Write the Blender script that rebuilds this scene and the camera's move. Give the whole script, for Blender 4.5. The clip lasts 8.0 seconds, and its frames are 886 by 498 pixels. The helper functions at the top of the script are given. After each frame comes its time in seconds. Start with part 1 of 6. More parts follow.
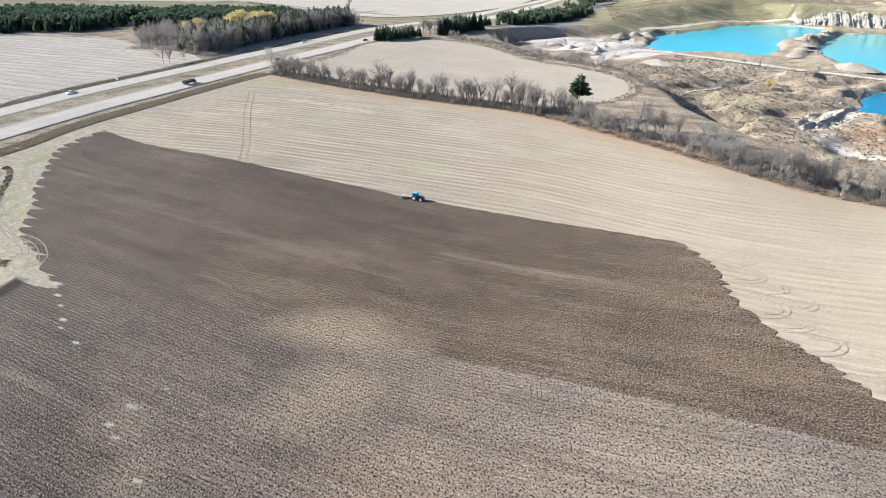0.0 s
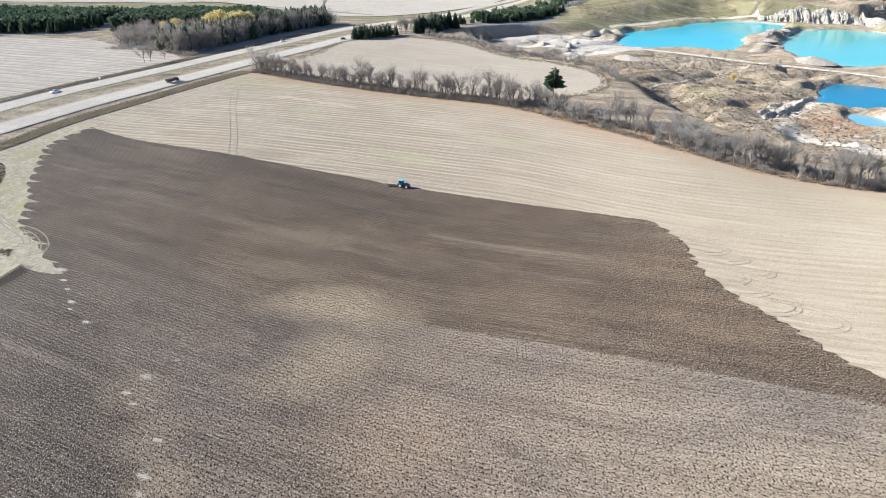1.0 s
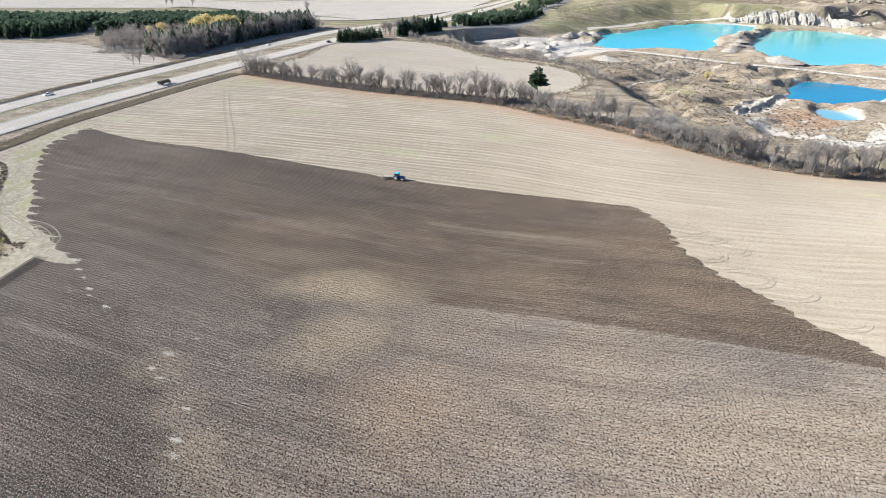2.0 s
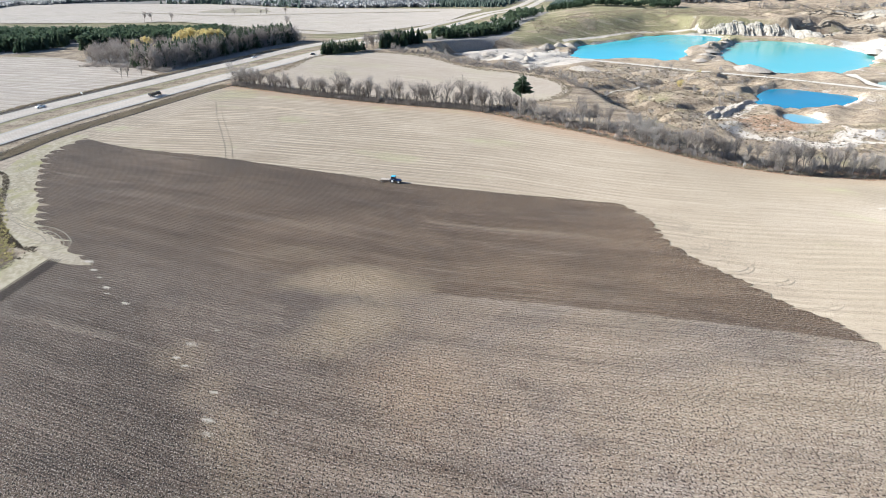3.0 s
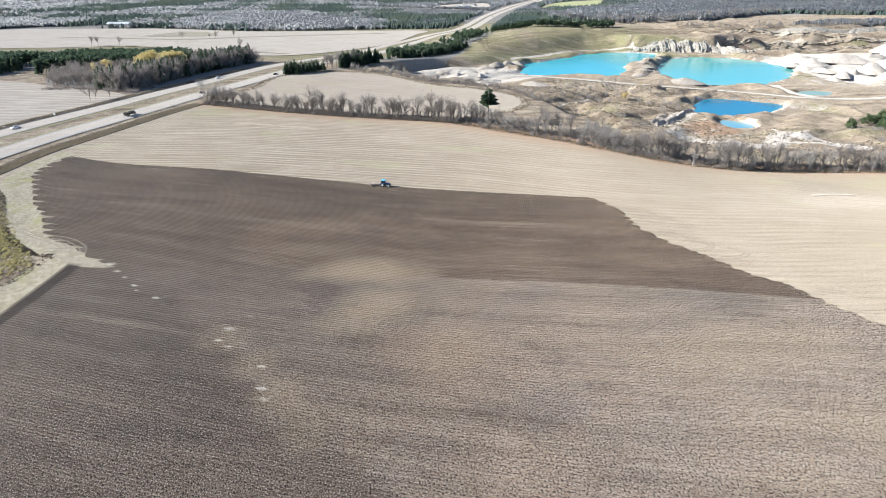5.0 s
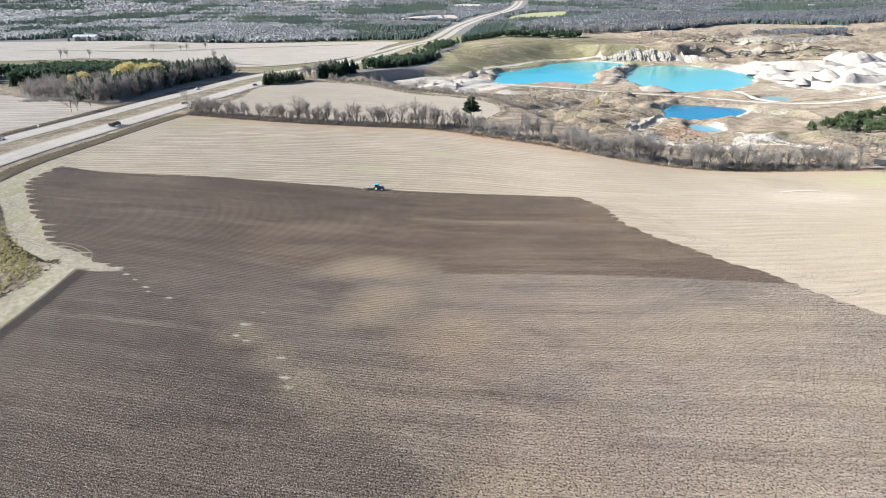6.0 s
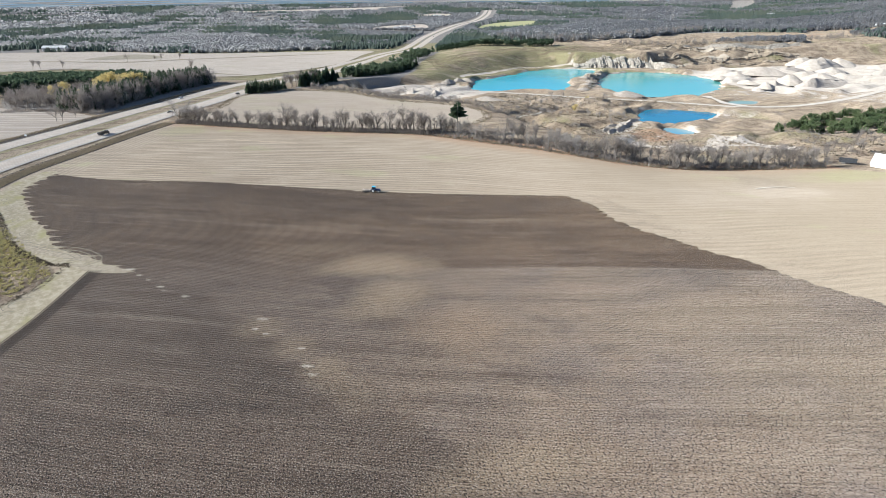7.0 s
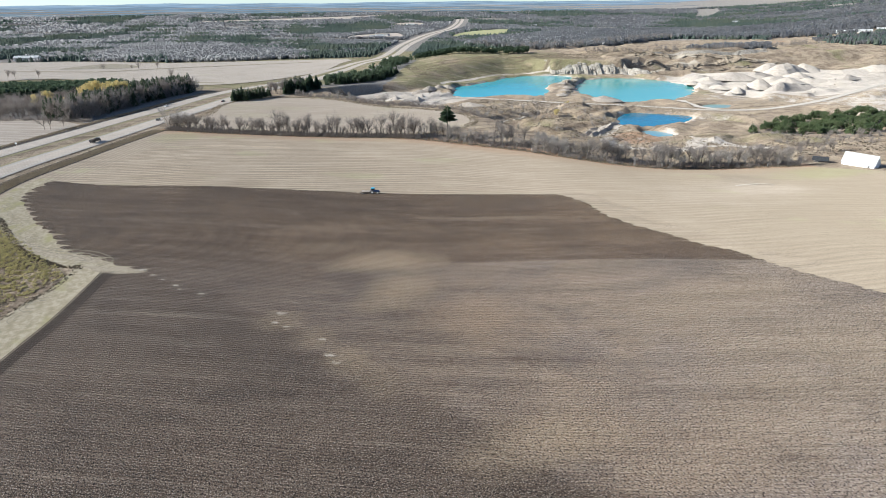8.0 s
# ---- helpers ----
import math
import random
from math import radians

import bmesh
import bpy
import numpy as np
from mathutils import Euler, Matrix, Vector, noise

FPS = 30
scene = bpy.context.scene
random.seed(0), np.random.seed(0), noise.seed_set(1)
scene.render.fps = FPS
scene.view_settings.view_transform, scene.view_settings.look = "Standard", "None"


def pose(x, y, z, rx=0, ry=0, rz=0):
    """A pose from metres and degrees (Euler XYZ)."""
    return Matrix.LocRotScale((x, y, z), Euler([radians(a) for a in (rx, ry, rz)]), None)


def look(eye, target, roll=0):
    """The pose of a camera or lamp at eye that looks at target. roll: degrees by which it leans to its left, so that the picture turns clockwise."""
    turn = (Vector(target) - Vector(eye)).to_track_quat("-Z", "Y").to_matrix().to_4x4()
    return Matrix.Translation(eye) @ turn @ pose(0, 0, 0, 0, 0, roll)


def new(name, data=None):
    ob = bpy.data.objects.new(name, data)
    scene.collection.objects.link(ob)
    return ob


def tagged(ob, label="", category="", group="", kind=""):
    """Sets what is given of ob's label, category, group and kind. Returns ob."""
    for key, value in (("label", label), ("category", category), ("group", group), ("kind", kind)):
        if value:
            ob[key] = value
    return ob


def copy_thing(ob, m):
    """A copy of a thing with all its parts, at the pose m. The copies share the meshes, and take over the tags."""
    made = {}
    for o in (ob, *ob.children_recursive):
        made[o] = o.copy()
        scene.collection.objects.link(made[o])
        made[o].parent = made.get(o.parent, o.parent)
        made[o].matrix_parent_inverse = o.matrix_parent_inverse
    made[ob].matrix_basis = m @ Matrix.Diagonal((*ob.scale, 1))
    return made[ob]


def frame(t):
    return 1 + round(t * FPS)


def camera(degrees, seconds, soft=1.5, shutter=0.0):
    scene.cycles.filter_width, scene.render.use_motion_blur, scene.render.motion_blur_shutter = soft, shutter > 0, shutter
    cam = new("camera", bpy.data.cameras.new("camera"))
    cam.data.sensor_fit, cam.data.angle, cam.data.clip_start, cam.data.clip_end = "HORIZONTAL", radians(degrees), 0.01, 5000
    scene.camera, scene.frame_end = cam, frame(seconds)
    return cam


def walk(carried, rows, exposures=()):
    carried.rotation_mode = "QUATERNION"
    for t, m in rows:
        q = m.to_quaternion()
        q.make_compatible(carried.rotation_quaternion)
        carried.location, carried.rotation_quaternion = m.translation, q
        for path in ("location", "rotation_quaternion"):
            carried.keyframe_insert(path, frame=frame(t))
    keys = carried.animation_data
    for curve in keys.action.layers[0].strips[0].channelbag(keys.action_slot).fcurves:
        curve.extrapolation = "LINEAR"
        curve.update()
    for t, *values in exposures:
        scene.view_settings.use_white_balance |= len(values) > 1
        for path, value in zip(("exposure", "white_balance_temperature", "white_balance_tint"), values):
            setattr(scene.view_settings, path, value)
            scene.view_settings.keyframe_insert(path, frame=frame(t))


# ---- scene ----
cam = camera(68.1, 8.0, soft=0.7)

PATH = [
    (0, (-2.735, -4.641, 98.788), (-2.854, -2.853, 97.899), -0.0),
    (0.5, (-3.681, -11.479, 98.841), (-3.762, -9.689, 97.953), -0.0),
    (1, (-5.344, -18.345, 98.827), (-5.391, -16.553, 97.939), -0.1),
    (1.5, (-7.768, -25.034, 98.738), (-7.785, -23.241, 97.852), -0.1),
    (3, (-19.022, -43.962, 98.634), (-18.934, -42.15, 97.794), -0.2),
    (3.5, (-23.811, -49.845, 98.572), (-23.681, -48.028, 97.746), -0.1),
    (4, (-29.012, -55.596, 98.529), (-28.837, -53.777, 97.717), -0.1),
    (4.5, (-34.422, -61.115, 98.57), (-34.205, -59.294, 97.772), -0.2),
    (6, (-52.634, -76.322, 98.731), (-52.276, -74.505, 97.976), -0.3),
    (6.5, (-59.296, -80.99, 98.932), (-58.893, -79.177, 98.19), -0.4),
    (7, (-65.997, -85.457, 98.736), (-65.552, -83.649, 98.005), -0.4),
    (7.5, (-72.947, -89.162, 98.25), (-72.461, -87.359, 97.533), -0.5),
    (8, (-79.907, -92.597, 98.014), (-79.383, -90.802, 97.306), -0.5),
]
walk(cam, [(t, look(eye, target, roll)) for t, eye, target, roll in PATH], exposures=[(0, 1.47, 6020, 6), (4.7, 1.38, 6020, 6), (6.0, 1.34, 6050, 6), (7.0, 1.11, 6080, 6), (8.0, 0.95, 6120, 6)])

from mathutils.geometry import delaunay_2d_cdt as cdt

# ---- light ----
SUN_UP, SUN_FROM = 25.5, Vector((-1.0, 0.12, 0.0)).normalized()  # the sun stands low over the highway side
world = bpy.data.worlds.new("sky")
scene.world = world
world.use_nodes = True
sky = world.node_tree.nodes.new("ShaderNodeTexSky")
sky.sky_type, sky.sun_disc, sky.sun_elevation = "NISHITA", False, radians(SUN_UP)
sky.sun_rotation = math.atan2(SUN_FROM.x, SUN_FROM.y)
sky.altitude, sky.air_density, sky.dust_density, sky.ozone_density = 300, 0.5, 0.25, 1.0
back = world.node_tree.nodes["Background"]
back.inputs["Strength"].default_value = 0.085
world.node_tree.links.new(sky.outputs["Color"], back.inputs["Color"])
sun = new("sun", bpy.data.lights.new("sun", "SUN"))
sun.data.energy, sun.data.angle, sun.data.color = 5.0, radians(0.53), (1.0, 0.97, 0.915)
sun.matrix_basis = look((0, 0, 0), -(SUN_FROM * math.cos(radians(SUN_UP)) + Vector((0, 0, math.sin(radians(SUN_UP))))))


# ---- materials ----
class Nodes:
    """A short way to write a node material."""

    def __init__(self, name, rough=0.9, specular=0.2, metallic=0.0):
        self.material = bpy.data.materials.new(name)
        self.material.use_nodes = True
        self.tree = self.material.node_tree
        self.bsdf = self.tree.nodes["Principled BSDF"]
        self.bsdf.inputs["Roughness"].default_value = rough
        self.bsdf.inputs["Specular IOR Level"].default_value = specular
        self.bsdf.inputs["Metallic"].default_value = metallic
        self.bsdf.inputs["Diffuse Roughness"].default_value = 0.45 if rough > 0.8 else 0.0
        self.place = self.add("ShaderNodeTexCoord").outputs["Object"]

    def add(self, kind):
        return self.tree.nodes.new(kind)

    def put(self, socket, value):
        if isinstance(value, bpy.types.NodeSocket):
            self.tree.links.new(value, socket)
        elif isinstance(value, tuple) and len(value) == 3 and socket.type == "RGBA":
            socket.default_value = (*value, 1)
        else:
            socket.default_value = value

    def math(self, op, a, b=0.0, c=0.0):
        n = self.add("ShaderNodeMath")
        n.operation = op
        for s, v in zip(n.inputs, (a, b, c)):
            self.put(s, v)
        return n.outputs[0]

    def axes(self):
        n = self.add("ShaderNodeSeparateXYZ")
        self.put(n.inputs[0], self.place)
        return n.outputs[0], n.outputs[1], n.outputs[2]

    def vector(self, x, y, z=0.0):
        n = self.add("ShaderNodeCombineXYZ")
        for s, v in zip(n.inputs, (x, y, z)):
            self.put(s, v)
        return n.outputs[0]

    def noise(self, scale, detail=3.0, rough=0.55, at=None, distortion=0.0):
        n = self.add("ShaderNodeTexNoise")
        self.put(n.inputs["Vector"], at if at is not None else self.place)
        self.put(n.inputs["Scale"], scale)
        self.put(n.inputs["Detail"], detail)
        self.put(n.inputs["Roughness"], rough)
        self.put(n.inputs["Distortion"], distortion)
        return n.outputs["Fac"]

    def step(self, value, low, high):
        n = self.add("ShaderNodeMapRange")
        n.interpolation_type = "SMOOTHSTEP"
        self.put(n.inputs["Value"], value)
        self.put(n.inputs["From Min"], low)
        self.put(n.inputs["From Max"], high)
        return n.outputs["Result"]

    def mix(self, fac, a, b, blend="MIX"):
        n = self.add("ShaderNodeMix")
        n.data_type, n.blend_type = "RGBA", blend
        self.put(n.inputs[0], fac)
        self.put(n.inputs[6], a)
        self.put(n.inputs[7], b)
        return n.outputs[2]

    def stored(self, name):
        n = self.add("ShaderNodeAttribute")
        n.attribute_name = name
        return n.outputs["Fac"]

    def chance(self):
        return self.add("ShaderNodeObjectInfo").outputs["Random"]

    def island(self):
        return self.add("ShaderNodeNewGeometry").outputs["Random Per Island"]

    def relief(self, height, distance, strength=1.0):
        n = self.add("ShaderNodeBump")
        self.put(n.inputs["Height"], height)
        n.inputs["Distance"].default_value, n.inputs["Strength"].default_value = distance, strength
        self.put(self.bsdf.inputs["Normal"], n.outputs[0])

    def colour(self, value):
        self.put(self.bsdf.inputs["Base Color"], value)
        return self.material


def make_ground():
    """Dry autumn grass with bare sand, leaf litter and rusty soil where the land has them."""
    n = Nodes("dry_grassland", 0.95, 0.1)
    big, mid, fine = n.noise(0.018, 4), n.noise(0.11, 5), n.noise(0.9, 5, 0.7)
    c = n.mix(n.step(mid, 0.35, 0.65), (0.425, 0.340, 0.250), (0.275, 0.212, 0.155))
    x, y, _ = n.axes()
    north = n.math("MULTIPLY_ADD", n.math("MULTIPLY", n.step(y, 640.0, 700.0), n.step(x, 420.0, 330.0)), 0.24, 0.0)
    c = n.mix(n.step(n.math("ADD", big, north), 0.56, 0.72), c, (0.285, 0.255, 0.145))
    c = n.mix(n.math("MULTIPLY", n.step(n.noise(0.06, 4), 0.55, 0.7), 0.7), c, (0.50, 0.40, 0.27))
    band = n.noise(1.0, 4, 0.6, at=n.vector(n.math("MULTIPLY", x, 0.025), n.math("MULTIPLY", y, 0.10)))
    c = n.mix(n.math("MULTIPLY", n.step(band, 0.54, 0.66), 0.75), c, (0.17, 0.13, 0.092))
    c = n.mix(n.math("MULTIPLY", n.step(band, 0.44, 0.34), 0.65), c, (0.52, 0.43, 0.315))
    wood = n.step(n.math("ADD", n.stored("wood"), n.math("MULTIPLY", mid, 0.3)), 0.5, 0.75)
    c = n.mix(wood, c, (0.29, 0.265, 0.24))
    rust = n.step(n.math("ADD", n.stored("rust"), n.math("MULTIPLY", mid, 0.6)), 0.65, 1.0)
    c = n.mix(rust, c, (0.38, 0.25, 0.165))
    ragged = n.math("ADD", n.math("MULTIPLY", mid, 0.7), n.math("MULTIPLY", fine, 0.35))
    sand = n.step(n.math("ADD", n.stored("sand"), ragged), 0.92, 1.12)
    pale = n.mix(n.step(n.noise(0.07, 6, 0.65), 0.38, 0.62), (0.57, 0.50, 0.43), (0.46, 0.40, 0.335))
    c = n.mix(n.step(fine, 0.58, 0.36), c, (0.60, 0.57, 0.54), "MULTIPLY")
    c = n.mix(sand, c, n.mix(n.math("MULTIPLY", n.step(fine, 0.5, 0.3), 0.4), pale, (0.36, 0.32, 0.27)))
    n.relief(n.math("ADD", fine, n.noise(0.35, 4, 0.7)), 0.8, 0.9)
    return n.colour(c)


def rows_across(n):
    """The distance across the plough's lines, which bend a little over the field."""
    x, y, _ = n.axes()
    return n.math("ADD", y, n.math("MULTIPLY", x, n.math("MULTIPLY_ADD", x, -0.0007, 0.33))), x, y


def make_stubble(name, a, b, slope=None, green=0.35, rows=0.5, patch=0.58, swaths=0.0):
    """Harvested field: pale straw in swaths, with fine rows."""
    n = Nodes(name, 0.92, 0.15)
    if slope is None:
        x, y, _ = n.axes()
        bend = n.math("COSINE", n.math("DIVIDE", n.math("MINIMUM", n.math("MAXIMUM", x, 0.0), 157.0), 25.0))
        v = n.math("ADD", n.math("ADD", y, n.math("MULTIPLY", x, 0.31)), n.math("MULTIPLY", bend, -6.0))
    else:
        x, y, _ = n.axes()
        v = n.math("ADD", y, n.math("MULTIPLY", x, slope))
    u = n.vector(n.math("MULTIPLY", x, 0.03), n.math("MULTIPLY", v, 0.48))
    swath = n.noise(1.0, 3, 0.6, at=u)
    u2 = n.vector(n.math("MULTIPLY", x, 0.02), n.math("MULTIPLY", v, 1.0))
    row = n.noise(1.0, 2, 0.5, at=u2)
    fine, big = n.noise(1.6, 5, 0.75), n.noise(0.014, 4, 0.6)
    c = n.mix(n.math("MULTIPLY", n.step(swath, 0.36, 0.64), n.math("MULTIPLY_ADD", n.step(x, 120.0, -40.0), 0.1, 0.9)), a, b)
    if slope is None:
        pairs = n.math("SINE", n.math("MULTIPLY_ADD", v, 2 * math.pi / 3.5, n.math("ADD", n.math("MULTIPLY", n.noise(0.02, 2), 7.0), n.math("MULTIPLY", n.noise(0.25, 2), 2.0))))
        c = n.mix(n.math("MULTIPLY", n.step(pairs, -0.3, 0.9), n.math("MULTIPLY", n.math("MULTIPLY", n.math("MULTIPLY_ADD", n.step(x, 90.0, -60.0), 0.35, 0.47), n.math("MULTIPLY_ADD", n.step(n.noise(0.05, 4, 0.6), 0.34, 0.6), 0.8, 0.2)), 1.0)), c, tuple(f * k for f, k in zip((0.74, 0.71, 0.67), b)))
        c = n.mix(n.math("MULTIPLY", n.step(pairs, -0.5, -1.0), n.math("MULTIPLY_ADD", n.step(x, 60.0, -60.0), 0.4, 0.1)), c, tuple(1.22 * k for k in a))
        edge = n.stored("edge")
        along = n.math("SINE", n.math("MULTIPLY_ADD", edge, 2 * math.pi / 3.4, n.math("MULTIPLY", n.noise(0.2, 2), 2.0)))
        outer = n.mix(n.math("MULTIPLY", n.step(along, -0.2, 0.9), 0.6), a, tuple(0.74 * k for k in b))
        c = n.mix(n.math("MULTIPLY", n.step(n.math("ADD", edge, n.math("MULTIPLY", n.noise(0.08, 3), 4.0)), 28.0, 22.0), 0.85), c, outer)
        litter = n.step(n.math("ADD", n.stored("litter"), n.math("MULTIPLY", n.math("SUBTRACT", n.noise(0.12, 4, 0.6), 0.5), 0.9)), 0.35, 0.95)
        c = n.mix(n.math("MULTIPLY", litter, 0.7), c, (0.40, 0.275, 0.185))
        c = n.mix(n.math("MULTIPLY", n.step(n.math("ADD", x, n.math("MULTIPLY", big, 80.0)), 70.0, 200.0), 0.6), c, (0.330, 0.268, 0.191))
        for cx, cy, rx, ry, amount, tint in ((166, 172, 24, 11, 0.5, (0.53, 0.44, 0.345)), (150, 168, 50, 24, 0.35, (0.50, 0.41, 0.32)), (232, 196, 34, 13, 0.5, (0.34, 0.33, 0.165)), (-128, 372, 16, 16, 0.5, (0.38, 0.36, 0.19))):
            dx, dy = n.math("DIVIDE", n.math("SUBTRACT", x, cx), rx), n.math("DIVIDE", n.math("SUBTRACT", y, cy), ry)
            d = n.math("ADD", n.math("ADD", n.math("MULTIPLY", dx, dx), n.math("MULTIPLY", dy, dy)), n.math("MULTIPLY", n.math("SUBTRACT", n.noise(0.07, 4, 0.6), 0.5), 2.6))
            c = n.mix(n.math("MULTIPLY", n.step(d, 1.6, 0.0), amount), c, tint)
    if swaths:
        wide = n.math("SINE", n.math("MULTIPLY_ADD", v, 2 * math.pi / swaths, n.math("MULTIPLY", n.noise(0.03, 3), 4.0)))
        c = n.mix(n.math("MULTIPLY", n.step(wide, 0.35, 0.95), 0.6), c, tuple(0.70 * k for k in b))
    c = n.mix(n.math("MULTIPLY", n.step(row, 0.55, 0.40), n.math("MULTIPLY_ADD", n.step(x, 90.0, -90.0), rows * 0.9, rows * 0.5)), c, tuple(0.66 * k for k in b))
    c = n.mix(n.math("MULTIPLY", n.step(big, 0.52, 0.72), 0.5), c, tuple(k * f for k, f in zip(b, (0.88, 0.86, 0.84))))
    c = n.mix(n.math("MULTIPLY", n.step(n.noise(0.03, 4, at=n.vector(n.math("MULTIPLY", x, 0.6), v)), patch, patch + 0.16), n.math("MULTIPLY_ADD", n.step(x, -60.0, -130.0), green, green)), c, (0.40, 0.385, 0.215))
    c = n.mix(n.step(fine, 0.55, 0.3), c, (0.72, 0.70, 0.68), "MULTIPLY")
    n.relief(n.math("ADD", n.math("MULTIPLY", row, 0.6), fine), 0.25, 0.7)
    return n.colour(c)


def make_ploughed():
    """Turned soil: fresh and dark beyond a straight line, dried grey and tan on the near side, with knolls of paler soil."""
    n = Nodes("ploughed_soil", 0.9, 0.18)
    v, x, y = rows_across(n)
    big = n.noise(0.02, 4, 0.6)
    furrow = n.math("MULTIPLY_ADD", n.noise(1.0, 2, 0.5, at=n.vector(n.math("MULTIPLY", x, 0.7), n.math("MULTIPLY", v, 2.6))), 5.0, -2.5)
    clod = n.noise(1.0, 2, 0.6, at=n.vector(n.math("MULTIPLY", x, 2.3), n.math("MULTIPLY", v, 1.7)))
    fine = n.noise(1.0, 2, 0.6, at=n.vector(n.math("MULTIPLY", x, 2.9), n.math("MULTIPLY", v, 2.4), 7.0))
    # how fresh: past the line, fading out at its west end
    line = n.math("ADD", n.math("MULTIPLY_ADD", x, 0.315, -119.4), n.math("ADD", y, n.math("MULTIPLY", n.math("SUBTRACT", n.noise(0.4, 3), 0.5), 2.5)))
    edge = n.step(line, -0.7, 0.7)
    soft = n.step(n.math("ADD", line, n.math("MULTIPLY", big, 30.0)), -14.0, 34.0)
    west = n.step(x, -20.0, -80.0)
    fresh = n.math("ADD", n.math("MULTIPLY", edge, n.math("SUBTRACT", 1.0, west)), n.math("MULTIPLY", soft, west))
    # a swale of darker soil runs down the west side, with a firm east bank
    swale = n.math("ADD", n.math("ADD", n.math("MULTIPLY", x, 0.80), n.math("MULTIPLY", y, 0.55)), n.math("MULTIPLY", n.math("SUBTRACT", n.noise(0.045, 4, 0.6), 0.5), 16.0))
    dark = n.step(swale, -6.0, -15.0)
    bottom = n.math("MULTIPLY", n.step(swale, -62.0, -20.0), n.step(n.noise(0.03, 3), 0.3, 0.6))
    dry = n.mix(n.step(n.noise(0.028, 4, 0.6), 0.38, 0.62), (0.330, 0.247, 0.179), (0.277, 0.208, 0.155))
    # paler east, darker west: dried soil, and partly the sun's angle painted in
    dry = n.mix(n.step(n.math("ADD", x, n.math("MULTIPLY", big, 60.0)), 20.0, 110.0), dry, (0.325, 0.254, 0.192))
    grey = n.math("MULTIPLY", n.step(n.noise(0.019, 4, 0.6, at=n.vector(x, n.math("MULTIPLY", y, 1.3), 5.0)), 0.48, 0.62), 0.55)
    dry = n.mix(grey, dry, (0.290, 0.233, 0.198))
    dry = n.mix(n.math("MULTIPLY", n.step(x, 10.0, -95.0), 0.8), dry, (0.198, 0.145, 0.107))
    west_soil = n.mix(n.step(n.noise(0.025, 4, 0.6, at=n.vector(n.math("MULTIPLY", x, 0.5), v, 2.0)), 0.36, 0.64), (0.134, 0.096, 0.069), (0.186, 0.135, 0.097))
    dry = n.mix(dark, dry, n.mix(n.math("MULTIPLY", bottom, 0.3), west_soil, (0.128, 0.096, 0.075)))
    wet = n.mix(n.step(n.noise(0.022, 5, 0.65), 0.36, 0.64), (0.110, 0.071, 0.042), (0.184, 0.121, 0.072))
    streak = n.noise(1.0, 4, 0.6, at=n.vector(n.math("MULTIPLY", x, 0.018), n.math("MULTIPLY", v, 0.16)))
    wet = n.mix(n.math("MULTIPLY", n.step(streak, 0.42, 0.68), 0.38), wet, (0.255, 0.177, 0.119))
    wet = n.mix(n.math("MULTIPLY", n.step(n.math("ADD", line, n.math("MULTIPLY", big, 60.0)), 75.0, 20.0), n.math("MULTIPLY", n.step(x, -70.0, -20.0), 0.1)), wet, (0.275, 0.193, 0.130))
    wet = n.mix(n.math("MULTIPLY", n.step(n.math("ADD", line, n.math("MULTIPLY", big, 14.0)), 26.0, 8.0), n.math("MULTIPLY", n.step(x, -45.0, 5.0), 0.35)), wet, (0.104, 0.070, 0.048))
    wet = n.mix(n.step(x, -60.0, -150.0), wet, (0.82, 0.81, 0.80), "MULTIPLY")
    c = n.mix(fresh, dry, wet)
    # passes of the plough: long faint lines, a few of them dark
    run = n.noise(1.0, 3, 0.7, at=n.vector(n.math("MULTIPLY", x, 0.022), n.math("MULTIPLY", v, 0.75), 3.0))
    c = n.mix(n.step(run, 0.54, 0.34), c, (0.76, 0.745, 0.73), "MULTIPLY")
    lines = n.math("SINE", n.math("MULTIPLY_ADD", v, 2 * math.pi / 1.12, n.math("ADD", n.math("MULTIPLY", n.noise(0.02, 2), 3.5), n.math("MULTIPLY", n.noise(0.4, 3), 2.6))))
    # close rows: each trough is coloured darker, as if in shade
    c = n.mix(n.math("MULTIPLY", n.step(lines, -0.1, -0.8), n.math("MULTIPLY", n.step(n.noise(0.05, 3), 0.28, 0.6), n.math("MULTIPLY", n.math("MULTIPLY_ADD", fresh, -0.4, 1.0), n.math("MULTIPLY_ADD", n.step(x, 30.0, -40.0), 0.35, 0.25)))), c, (0.52, 0.505, 0.49), "MULTIPLY")
    c = n.mix(n.math("MULTIPLY", n.step(run, 0.54, 0.72), 0.35), c, n.mix(0.6, c, (0.55, 0.45, 0.34)))
    band = n.noise(1.0, 3, 0.55, at=n.vector(n.math("MULTIPLY", x, 0.010), n.math("MULTIPLY", v, 0.13), 9.0))
    c = n.mix(n.step(band, 0.52, 0.36), c, (0.80, 0.79, 0.785), "MULTIPLY")
    c = n.mix(n.math("MULTIPLY", n.step(band, 0.54, 0.70), 0.30), c, n.mix(0.5, c, (0.50, 0.39, 0.29)))
    blotch = n.noise(0.05, 4, 0.65, at=n.vector(n.math("MULTIPLY", x, 0.5), v, 11.0))
    c = n.mix(n.step(blotch, 0.50, 0.34), c, (0.72, 0.72, 0.74), "MULTIPLY")
    # worn knolls where straw-coloured subsoil shows
    pale, rusty = (0.46, 0.345, 0.222), (0.40, 0.275, 0.175)
